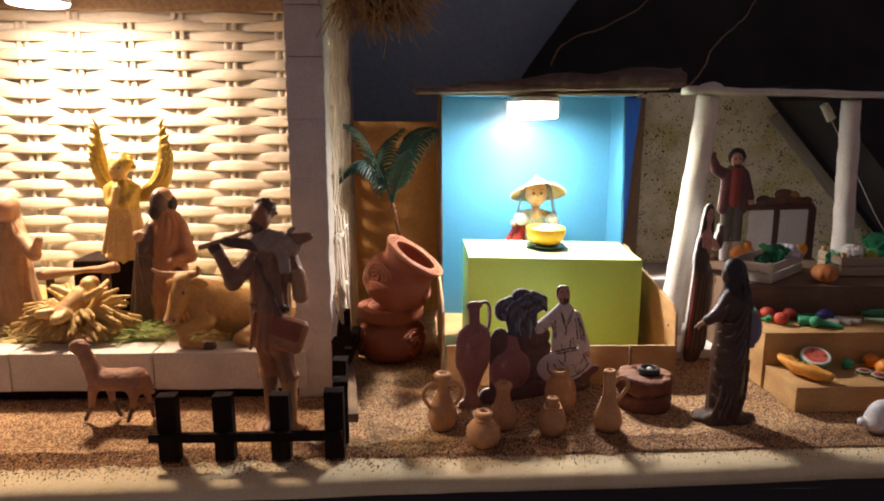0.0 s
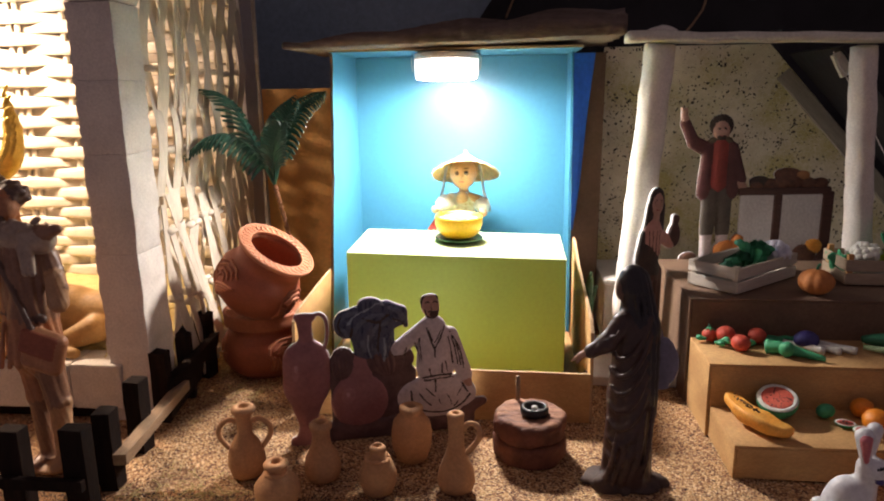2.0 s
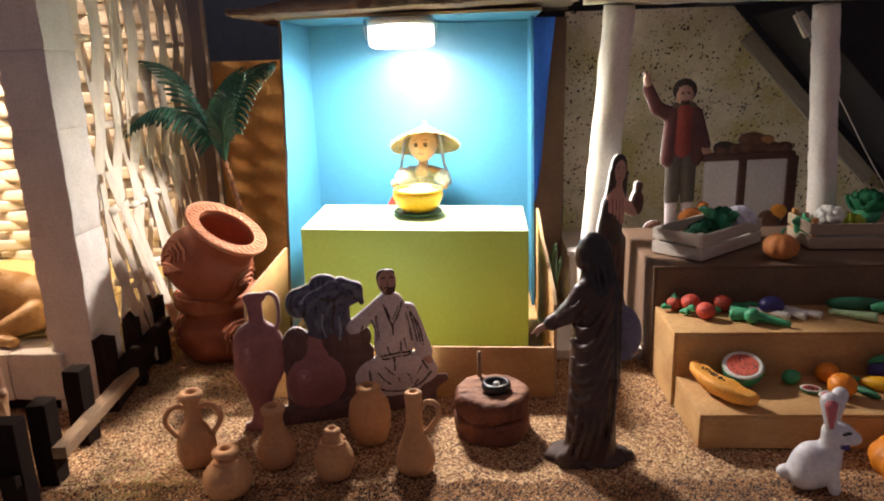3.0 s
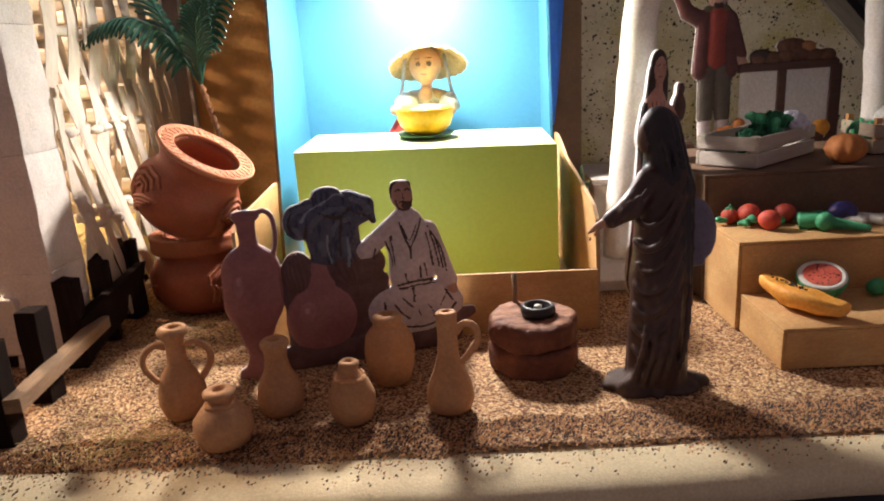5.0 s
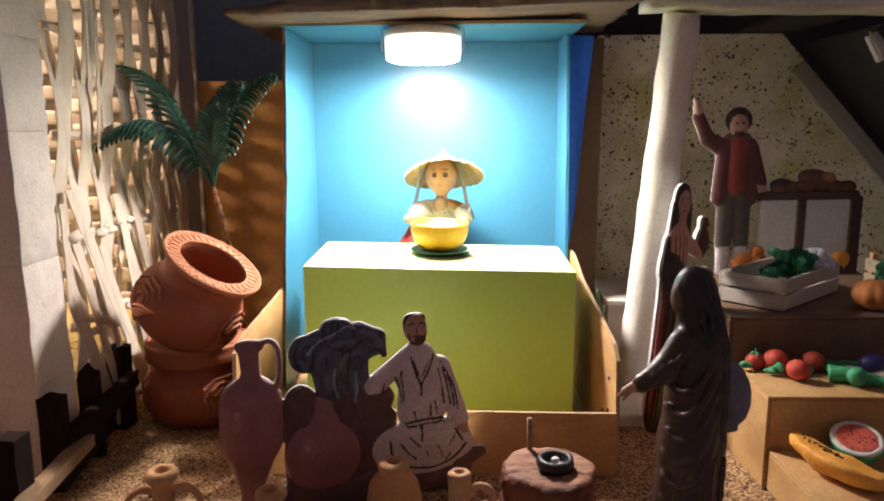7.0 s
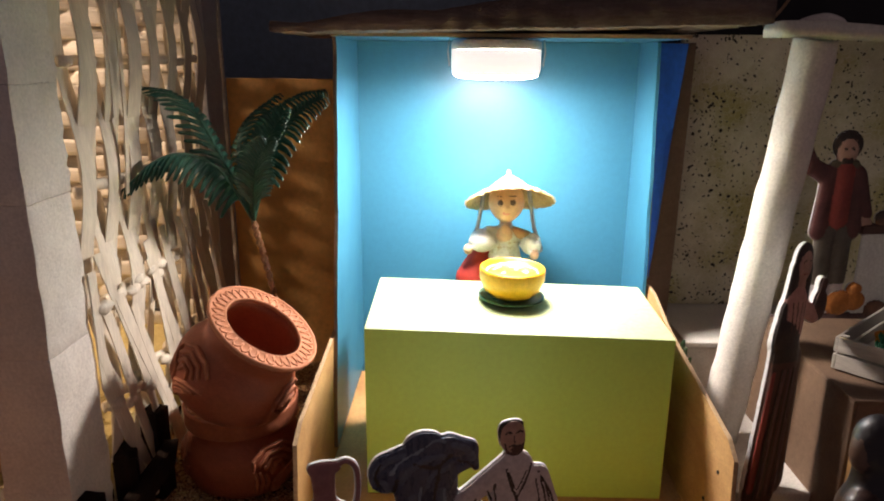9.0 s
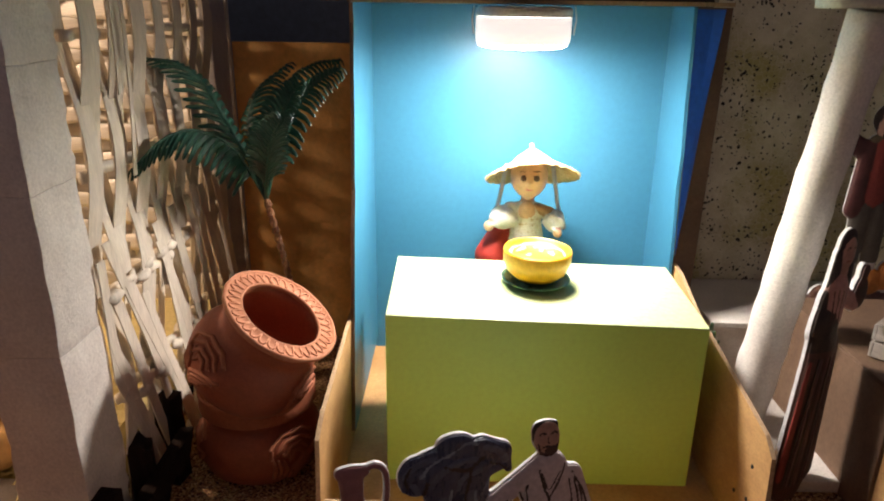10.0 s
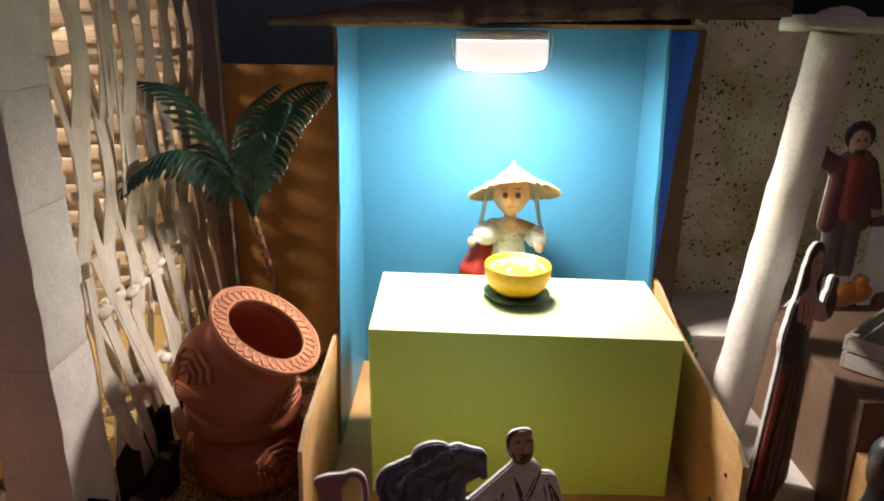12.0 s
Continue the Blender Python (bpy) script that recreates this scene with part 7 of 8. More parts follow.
# ---- pottery, palm, fence, log ----
def big_pot(at, label, first, banded=False):
    """A round terracotta pot: bulging body, flaring neck, flat rim with stamped arches, three carved maze patches."""
    root = thing("terracotta_pot", label, "pot", "stacked pots", at=at)
    body = [(0.022, 0.0), (0.038, 0.003), (0.049, 0.014), (0.0535, 0.028), (0.0548, 0.041), (0.0535, 0.053), (0.049, 0.062), (0.0445, 0.0675), (0.0425, 0.0725), (0.0432, 0.079), (0.0462, 0.088), (0.0492, 0.0945)]
    inside = [(0.0355, 0.0968), (0.0362, 0.085), (0.0372, 0.07), (0.047, 0.045), (0.042, 0.022), (0.02, 0.01)]
    if banded:
        body[7:] = [(0.0455, 0.067), (0.0438, 0.0715), (0.0436, 0.076), (0.0445, 0.0785), (0.0478, 0.0795), (0.049, 0.082), (0.0495, 0.0945)]
    bm = lathe_bm(body + inside, 64)
    for v in bm.verts:
        v.co += noise.noise_vector(v.co * 40) * 0.0006
    part("body", bm, M["terracotta"], root, smooth=True)
    rim = [(0.0496, 0.094), (0.0512, 0.0955), (0.052, 0.0985), (0.0517, 0.1002), (0.0502, 0.1006), (0.0492, 0.1), (0.0488, 0.0989), (0.0372, 0.0989), (0.0366, 0.0999), (0.0356, 0.0998), (0.035, 0.0985), (0.0352, 0.096), (0.0362, 0.094)]
    if banded:
        rim[:2] = [(0.0482, 0.0792), (0.0508, 0.0798), (0.0518, 0.082), (0.0512, 0.09), (0.0516, 0.0955)]
    rim_bm = lathe_bm(rim, 64, ring=True)
    for v in rim_bm.verts:
        v.co += noise.noise_vector(v.co * 120) * 0.0005
    part("rim", rim_bm, M["terracotta_relief" if banded else "terracotta_rim"], root, "flat rim with stamped arches", smooth=True)
    for k in range(34):
        a = 2 * math.pi * k / 34
        pts = [(0.0375, -0.0032), (0.0445, -0.003), (0.0478, 0.0), (0.0445, 0.003), (0.0375, 0.0032)]
        ps = [Vector((r * math.cos(a) - s * math.sin(a), r * math.sin(a) + s * math.cos(a), 0.0991)) for r, s in pts]
        part("rim_arch", tube_bm(smooth_line(ps, 2), 0.00105, 5), M["terracotta_rim"], root, smooth=True)

    def on_body(a, z):
        for (r0, z0), (r1, z1) in zip(body, body[1:]):
            if z0 <= z <= z1:
                r = r0 + (r1 - r0) * (z - z0) / (z1 - z0)
                return Vector(((r + 0.0006) * math.cos(a), (r + 0.0006) * math.sin(a), z))

    # each patch: nested hooks above, parallel bars beside them, a bent key below
    strokes = []
    for n in range(4):
        w, up, lo = 0.42 - 0.1 * n, 0.064 - 0.0055 * n, 0.046 + 0.0012 * n
        strokes.append([(-w, lo), (-w, up - 0.009), (-w * 0.45, up), (w * 0.5, up), (w, up - 0.008)])
        strokes.append([(0.1 + w * 0.9, up - 0.022), (w * 0.3, up - 0.028), (-w * 0.2, up - 0.036), (-w * 0.2, max(0.012, up - 0.052))])
    for n in range(3):
        strokes.append([(-0.42 + 0.09 * n, 0.046 - 0.003 * n), (-0.36 + 0.09 * n, 0.034 - 0.003 * n), (-0.4 + 0.09 * n, 0.02)])
    for k in range(3):
        a0 = first + 2 * math.pi * k / 3
        for line in strokes:
            pts = []
            for (aa, za), (ab, zb) in zip(line, line[1:]):
                pts += [on_body(a0 + aa + (ab - aa) * q / 4, za + (zb - za) * q / 4) for q in range(4)]
            pts.append(on_body(a0 + line[-1][0], line[-1][1]))
            part("carved_line", tube_bm(pts, lambda t: 0.0023 * (0.75 + 0.25 * math.sin(math.pi * t)), 6), M["terracotta_relief"], root, smooth=True)
    return root


big_pot(pose(-0.139, 1.132, -0.001) @ Matrix.Diagonal((1.16, 1.16, 1.0, 1)), "lower terracotta pot standing on the sand with carved maze patches", -0.72, True)
axis = Vector((0.556, -0.115, 0.823)).normalized()
tilt = Vector((0, 0, 1)).rotation_difference(axis).to_matrix().to_4x4()
flank = tilt.inverted() @ Vector((-0.66, -0.75, 0.15))
big_pot(Matrix.Translation(Vector((-0.0927, 1.0778, 0.2029)) - axis * 0.1) @ tilt @ Matrix.Diagonal((1.095, 1.095, 1, 1)), "upper terracotta pot tilted on the lower pot, its mouth showing", math.atan2(flank.y, flank.x))


def small_jar(name, x, y, profile, label, handles=(), top=None, spin=0.0):
    root = thing(name, label, "jar", "small clay jars", at=pose(x, y, -0.001, 0, 0, spin))
    r0, z0 = profile[-1]
    inner = [(r0 * 0.55, z0 + 0.0004), (r0 * 0.45, z0 - 0.004), (r0 * 0.4, z0 - 0.012)]
    part("body", roughen(lathe_bm(list(profile) + inner, 36), 0.0007, 60, x * 9), M["clay"], root, smooth=True)
    if top:
        ring = [(top[0] * math.cos(a), top[0] * math.sin(a), top[1] + 0.001 * math.sin(3 * a)) for a in np.linspace(0, 2 * math.pi, 28)]
        part("collar", roughen(tube_bm(ring, 0.0022, 8), 0.0008, 160, x * 5), M["clay"], root, "rough coil of clay round the neck", smooth=True)
    for pts, r in handles:
        part("handle", tube_bm(smooth_line(pts, 6), r, 10), M["clay"], root, smooth=True)
    return root


two = [((s * 0.0075, 0, 0.066), (s * 0.017, 0, 0.068), (s * 0.0265, 0, 0.06), (s * 0.027, 0, 0.048), (s * 0.018, 0, 0.034)) for s in (-1, 1)]
small_jar("two_handled_jug", -0.056, 0.832, [(0.012, 0), (0.017, 0.004), (0.0205, 0.016), (0.02, 0.028), (0.0145, 0.042), (0.0088, 0.05), (0.0078, 0.066), (0.0085, 0.073), (0.0125, 0.077), (0.0135, 0.08), (0.0115, 0.083)], "small buff clay jug with two looped handles", [(p, 0.0029) for p in two], spin=12)
small_jar("round_pot", -0.003, 0.779, [(0.012, 0), (0.019, 0.004), (0.0235, 0.014), (0.0225, 0.025), (0.016, 0.034), (0.0098, 0.038), (0.009, 0.041), (0.0125, 0.045), (0.0128, 0.0475), (0.01, 0.0492)], "small round buff clay pot with a flared lip", top=(0.011, 0.0375))
small_jar("tall_jar", 0.03, 0.831, [(0.012, 0), (0.0175, 0.004), (0.0205, 0.015), (0.018, 0.028), (0.0115, 0.04), (0.0092, 0.05), (0.01, 0.058), (0.0125, 0.0625), (0.0125, 0.066), (0.0105, 0.068)], "small buff clay jar with a tall neck")
small_jar("egg_jar", 0.096, 0.809, [(0.011, 0), (0.016, 0.004), (0.0195, 0.014), (0.0195, 0.024), (0.0155, 0.036), (0.0098, 0.0435), (0.0078, 0.047), (0.0085, 0.0505), (0.0088, 0.053), (0.0072, 0.0545)], "small egg-shaped buff clay jar with a cracked neck", top=(0.0118, 0.0405))
small_jar("long_jug", 0.178, 0.82, [(0.011, 0), (0.0175, 0.004), (0.0205, 0.013), (0.0185, 0.026), (0.0125, 0.04), (0.0088, 0.052), (0.0082, 0.07), (0.0088, 0.083), (0.0092, 0.0875), (0.0074, 0.0895)], "small buff clay jug with a long neck and one handle", [(((0.0075, 0, 0.071), (0.014, 0, 0.079), (0.023, 0, 0.077), (0.0255, 0, 0.066), (0.02, 0, 0.056), (0.015, 0, 0.049), (0.0105, 0, 0.045)), 0.0029)], spin=-8)
small_jar("barrel_jar", 0.122, 0.88, [(0.013, 0), (0.018, 0.004), (0.0225, 0.018), (0.0235, 0.034), (0.021, 0.048), (0.0145, 0.0565), (0.0125, 0.059), (0.0138, 0.063), (0.0135, 0.066), (0.011, 0.0675)], "small barrel-shaped buff clay jar with a ringed lip")


def log_drum():
    root = thing("log_block", "short brown log block standing on the sand", "log", at=pose(0.257, 0.905, 0.0))
    for z0, z1, seed in ((-0.001, 0.0245, 1), (0.0255, 0.05, 2)):
        steps = [(0.039, z0), (0.041, z0 + 0.003)] + [(0.0415, z0 + 0.003 + (z1 - z0 - 0.006) * q / 7) for q in range(1, 8)] + [(0.0395, z1 - 0.001)] + [(0.038 - 0.003 * q, z1 + 0.0005) for q in range(12)]
        bm = lathe_bm(steps, 90)
        for f in bm.faces:
            f.material_index = 1 if seed == 2 and f.calc_center_median().z > z1 - 0.002 else 0
        for v in bm.verts:
            v.co += noise.noise_vector(v.co * 55 + Vector((seed * 5, 0, 0))) * 0.0026 + noise.noise_vector(v.co * 210) * 0.0016
        part("ring", bm, [M["log"], M["log_top"]], root, smooth=True)
    cup = thing("black_ring_cup", "small black ring cup on the log block", "cup", at=pose(0.262, 0.9, 0.0512))
    part("ring", lathe_bm([(0.012, 0), (0.0155, 0.001), (0.0165, 0.005), (0.0155, 0.0095), (0.0125, 0.0105), (0.011, 0.009), (0.0105, 0.004)], 32), M["ink"], cup, smooth=True)
    part("bead", blob_bm((0.004, 0.004, 0.003), 0, 1, 2, m=Matrix.Translation((0, 0, 0.0075))), M["cream_clay"], cup, smooth=True)
    stick = part("stick", tube_bm([(0.243, 0.934, 0.046), (0.2435, 0.935, 0.06), (0.243, 0.936, 0.082)], 0.0027, 8), M["tan_wood"], smooth=True)
    tagged(stick, "short tan stick set upright in the log", "stick")


log_drum()


def leaf_tuft():
    root = thing("leaf_tuft", "dark green strap leaves with reddish stalks beside the carton", "plant")
    for k, (dx, dy, top, bend) in enumerate(((-0.006, 0.004, 0.145, -0.004), (0.004, -0.004, 0.135, 0.004), (0.008, 0.003, 0.12, 0.008), (-0.001, -0.006, 0.115, -0.003), (0.006, 0.007, 0.14, 0.002))):
        base = Vector((0.3475 + dx * 0.3, 1.205 + dy, 0.0145))
        line = smooth_line((base, base + Vector((dx * 0.3, 0, top * 0.35)), base + Vector((dx * 0.6 + bend * 0.3, 0, top * 0.7)), base + Vector((dx + bend, 0, top - 0.0145))), 5)
        leaf = part("leaf", tube_bm(line[5:], lambda t: 0.0012 + 0.0052 * math.sin(math.pi * min(1, 0.15 + 0.83 * t)), 8, flat=0.3, side=(0, 1, 0)), M["dark_leaf"], root, smooth=True)
        part("stalk", tube_bm(line[:6], 0.0017, 6), M["robe_rust"], root, "reddish stalk", smooth=True)


leaf_tuft()


def fence():
    root = thing("picket_fence", "low dark-stained wooden fence along the front", "fence", "fences")
    for k, x in enumerate((-0.411, -0.34, -0.268, -0.199)):
        bm = box_bm(x - 0.0125, x + 0.0125, 0.745, 0.763, -0.003, 0.088 + (0.004 if k == 3 else 0), 0.0012)
        part("post", roughen(bm, 0.0012, 40, k), M["dark_wood"], root)
    part("rail", roughen(box_bm(-0.432, -0.188, 0.7365, 0.7445, 0.029, 0.041, 0.001), 0.0008, 30), M["dark_wood"], root)
    side = thing("picket_fence", "low wooden fence running back along the sand", "fence", "fences")
    for k, (x, y, h) in enumerate(((-0.196, 0.8, 0.088), (-0.204, 0.876, 0.09), (-0.216, 0.957, 0.095), (-0.219, 1.03, 0.098), (-0.222, 1.102, 0.1))):
        bm = box_bm(-0.01, 0.01, -0.011, 0.011, -0.003, h, 0.0012)
        bmesh.ops.subdivide_edges(bm, edges=bm.edges[:], cuts=3, use_grid_fill=True)
        for v in bm.verts:
            if v.co.z > h - 0.004 and k > 1:
                v.co.z += 0.004 * noise.noise(Vector((v.co.x * 70, v.co.y * 70, k * 3.7))) - (0.008 if v.co.x > 0.004 and k == 3 else 0)
        ob = part("post", roughen(bm, 0.0012, 40, k + 7), M["dark_wood"], side)
        ob.matrix_basis = pose(x, y, 0, 0, 0, (4, -3, 8, 20, -12)[k])
    for a, b, tall, m, label in (((-0.179, 0.79, 0.036), (-0.201, 0.985, 0.036), 0.0065, "tan_wood", "weathered tan rail"), ((-0.211, 0.95, 0.04), (-0.197, 1.085, 0.066), 0.0105, "dark_wood", "broken dark rail"),
                                 ((-0.2, 0.93, 0.022), (-0.214, 1.06, 0.03), 0.011, "dark_wood", "broken dark rail")):
        a, b = Vector(a), Vector(b)
        d = b - a
        bm = box_bm(-0.0075, 0.0075, 0, d.length, -tall, tall, 0.001)
        if m == "dark_wood":
            # splintered far end
            for v in bm.verts:
                if v.co.y > d.length * 0.5:
                    v.co.y -= 0.014 if v.co.z < 0 else 0.0
                    v.co.z -= 0.003 if v.co.x < 0 else 0.0
        ob = part("rail", roughen(bm, 0.0008, 30, tall), M[m], side, label)
        ob.matrix_basis = Matrix.Translation(a) @ d.to_track_quat("Y", "Z").to_matrix().to_4x4()


fence()


def palm():
    base = Vector((-0.118, 1.215, 0.0))
    root = thing("palm_tree", "small green plastic palm with a twisted stem", "palm", at=Matrix.Translation(base))
    neck = Vector((-0.136, 1.208, 0.276)) - base
    bm = bmesh.new()
    for ph in (0, math.pi):
        line = smooth_line(((0, 0, -0.002), (0.006, 0, 0.09), (0.0, -0.002, 0.18), neck), 26)
        pts = [p + Vector((0.0019 * math.cos(i * 1.2 + ph), 0.0019 * math.sin(i * 1.2 + ph), 0)) for i, p in enumerate(line)]
        tube_bm(pts, 0.0026, 6, bm=bm)
    part("stem", bm, M["palm_stem"], root, smooth=True)
    rnd = random.Random(14)
    # arch of each frond, the ways its two rows of leaflets point, their lengths, and how far the blade is whole
    fronds = (
        (((-0.15, 1.21, 0.31), (-0.169, 1.205, 0.354), (-0.186, 1.195, 0.395), (-0.205, 1.18, 0.416), (-0.219, 1.163, 0.42)), (-0.55, -0.8, -0.03), (0.2, 0.9, -0.35), 0.043, 0.018, 0.22),
        (((-0.146, 1.202, 0.3), (-0.163, 1.185, 0.338), (-0.184, 1.15, 0.358), (-0.204, 1.12, 0.353), (-0.219, 1.09, 0.333)), (-0.15, -0.45, -0.9), (-0.1, 0.8, -0.6), 0.036, 0.03, 0.4),
        (((-0.147, 1.225, 0.307), (-0.16, 1.245, 0.351), (-0.148, 1.262, 0.386), (-0.121, 1.272, 0.408)), (0.9, -0.3, -0.2), (-0.6, 0.4, -0.55), 0.028, 0.016, 0.2),
        (((-0.134, 1.2, 0.307), (-0.12, 1.187, 0.345), (-0.104, 1.182, 0.377), (-0.088, 1.178, 0.398)), (0.85, -0.2, -0.2), (-0.95, -0.05, -0.05), 0.022, 0.026, 0.65),
        (((-0.131, 1.196, 0.296), (-0.121, 1.172, 0.326), (-0.112, 1.155, 0.352), (-0.098, 1.142, 0.37)), (0.9, 0.1, 0.05), (-0.9, 0.0, 0.1), 0.03, 0.028, 0.72),
        (((-0.128, 1.222, 0.326), (-0.113, 1.236, 0.39), (-0.088, 1.246, 0.411), (-0.06, 1.25, 0.416)), (0.35, -0.25, -0.9), (-0.3, 0.5, -0.3), 0.02, 0.014, 0.25),
        (((-0.122, 1.21, 0.323), (-0.098, 1.204, 0.374), (-0.076, 1.2, 0.398), (-0.052, 1.2, 0.411)), (0.55, -0.2, -0.8), (-0.5, 0.35, 0.1), 0.023, 0.012, 0.3),
    )
    for line, la, lb, long_a, long_b, web in fronds:
        spine = smooth_line([neck] + [Vector(p) - base for p in line], 5 if len(line) > 4 else 6)
        bm = tube_bm(spine, lambda t: 0.0024 * (1 - 0.7 * t), 5)
        n = len(spine)
        for i in range(6, n):
            d = (spine[min(i + 1, n - 1)] - spine[i - 1])
            step = d.length / 2
            d.normalize()
            t = i / (n - 1)
            for lean, longest in ((la, long_a), (lb, long_b)):
                ln = longest * math.sin(math.pi * (0.2 + 0.7 * t)) ** 0.8 * rnd.uniform(0.93, 1.06)
                out = (Vector(lean) + d * (0.85 if web > 0.5 else 0.5) + Vector((0, 0, rnd.uniform(-0.06, 0.06)))).normalized()
                thin = out.cross(d).normalized() * 0.0005
                w = d * step
                a, b = spine[i], spine[i] + out * ln + Vector((0, 0, -0.05 * ln))
                row = []
                for u, k in ((0.0, 0.58), (web * 0.6, 0.54), (web, 0.42), ((1 + web) / 2, 0.33), (0.94, 0.22), (1.0, 0.06)):
                    p = a.lerp(b, u) + Vector((0, 0, 0.004 * math.sin(math.pi * u)))
                    row.append([bm.verts.new(p + o) for o in (-w * k - thin, thin * 1.6, w * k - thin, w * k + thin * 0.4, thin * 2.6, -w * k + thin * 0.4)])
                for r0, r1 in zip(row, row[1:]):
                    for q in range(6):
                        bm.faces.new((r0[q], r0[(q + 1) % 6], r1[(q + 1) % 6], r1[q]))
                bm.faces.new(row[-1])
        part("frond", bm, M["palm_leaf"], root)


palm()


# ---- fruit and vegetables ----
def stacked_crate(name, label, at, w, d, rows=2, wood="crate_wood"):
    root = thing(name, label, "crate", "market crates", at=at)
    h = 0.0155
    for r in range(rows):
        z = 0.002 + r * (h + 0.003)
        for y in (-d / 2, d / 2 - 0.003):
            part("slat", box_bm(-w / 2, w / 2, y, y + 0.003, z, z + h, 0.0006), M[wood], root)
        for x in (-w / 2, w / 2 - 0.003):
            part("slat", box_bm(x, x + 0.003, -d / 2 + 0.0034, d / 2 - 0.0034, z, z + h, 0.0006), M[wood], root)
    for x in (-w / 2 + 0.0034, w / 2 - 0.0104):
        for y in (-d / 2 + 0.0034, d / 2 - 0.0104):
            part("corner_post", box_bm(x, x + 0.007, y, y + 0.007, 0.001, rows * (h + 0.003) + (0.006 if wood == "crate_tan" else 0)), M["orange_wood" if wood == "crate_tan" else wood], root)
    part("bottom", box_bm(-w / 2 + 0.0035, w / 2 - 0.0035, -d / 2 + 0.0036, d / 2 - 0.0036, 0.0005, 0.0035), M["crate_wood"], root)
    return root


Z1, Z2, Z3 = 0.0405, 0.094, 0.1465
stacked_crate("vegetable_crate", "pale grey slatted crate heaped with green vegetables", pose(0.56, 1.147, Z3, 0, 0, 42), 0.15, 0.075)
stacked_crate("vegetable_crate", "tan slatted crate with orange corner posts, filled with cabbages and flowers", pose(0.775, 1.163, Z3, 0, 0, -2), 0.17, 0.08, 2, "crate_tan")


def leafy(name, at, size, material, label, seed, leaves=16):
    """A head of curled leaves round a core."""
    root = thing(name, label, "vegetable", at=at)
    part("core", blob_bm((size * 0.6, size * 0.6, size * 0.55), size * 0.12, 90, 3, seed, m=Matrix.Translation((0, 0, size * 0.5))), M[material], root, smooth=True)
    rnd = random.Random(seed)
    for k in range(leaves):
        a, el = k * 2.4, 0.25 + 1.0 * k / leaves
        bm = bmesh.new()
        grid = []
        n = 5
        for i in range(n + 1):
            row = []
            for j in range(n + 1):
                u, v = i / n, j / n * 2 - 1
                w = size * 0.55 * math.sin(math.pi * (0.12 + 0.8 * u)) ** 0.7
                x = size * (0.25 + 0.85 * u)
                z = size * (0.5 * u * u + 0.16 * v * v) + 0.08 * size * math.sin(v * 7 + k) * u
                row.append(bm.verts.new((x, v * w, z)))
            grid.append(row)
        for i in range(n):
            for j in range(n):
                bm.faces.new((grid[i][j], grid[i + 1][j], grid[i + 1][j + 1], grid[i][j + 1]))
        bmesh.ops.solidify(bm, geom=bm.faces[:], thickness=size * 0.05)
        ob = part("leaf", bm, M[material], root, smooth=True)
        ob.matrix_basis = Matrix.Translation((0, 0, size * 0.4)) @ Matrix.Rotation(a, 4, "Z") @ Matrix.Rotation(-el * 0.9, 4, "Y")
    return root


CR1 = Z3 + 0.017
leafy("lettuce", pose(0.579, 1.148, CR1 + 0.006), 0.021, "leaf_green", "curled bright green lettuce in the crate", 3)
leafy("lettuce", pose(0.556, 1.138, CR1 - 0.002), 0.018, "dark_green", "dark green leafy lettuce in the crate", 4)
def cauliflower(at, size, material, label, seed):
    """A head of small rounded lumps."""
    root = thing("cauliflower", label, "vegetable", at=at)
    rnd = random.Random(seed)
    bm = blob_bm((size * 0.75, size * 0.75, size * 0.6), 0.001, 60, 2, seed, m=Matrix.Translation((0, 0, size * 0.6)))
    for k in range(34):
        z = rnd.uniform(-0.25, 1)
        a = k * 2.4
        r = math.sqrt(max(0, 1 - z * z))
        blob_bm((size * 0.27,) * 3, 0.0008, 120, 2, k, bm=bm, m=Matrix.Translation((size * 0.78 * r * math.cos(a), size * 0.78 * r * math.sin(a), size * (0.6 + 0.62 * z))))
    part("head", bm, M[material], root, smooth=True)
    return root


def blades(at, material, label, seed, count=9, length=0.03):
    """A bunch of upright curling leaves."""
    root = thing("leaf_bunch", label, "vegetable", at=at)
    rnd = random.Random(seed)
    for k in range(count):
        a, lean = k * 2.4 + rnd.uniform(-0.3, 0.3), rnd.uniform(0.3, 1.0)
        ln = length * rnd.uniform(0.7, 1.15)
        pts = [Vector((0, 0, 0)), Vector((0.25 * ln * lean, 0, 0.45 * ln)), Vector((0.6 * ln * lean, 0, 0.8 * ln)), Vector((0.95 * ln * lean, 0, 0.82 * ln))]
        bm = tube_bm(smooth_line(pts, 4), lambda t: 0.0016 + 0.0062 * math.sin(math.pi * min(1, 0.1 + 0.85 * t)), 8, flat=0.3, side=(0, 1, 0))
        ob = part("leaf", roughen(bm, 0.0014, 110, k), M[material], root, smooth=True)
        ob.matrix_basis = Matrix.Rotation(a, 4, "Z")
    return root


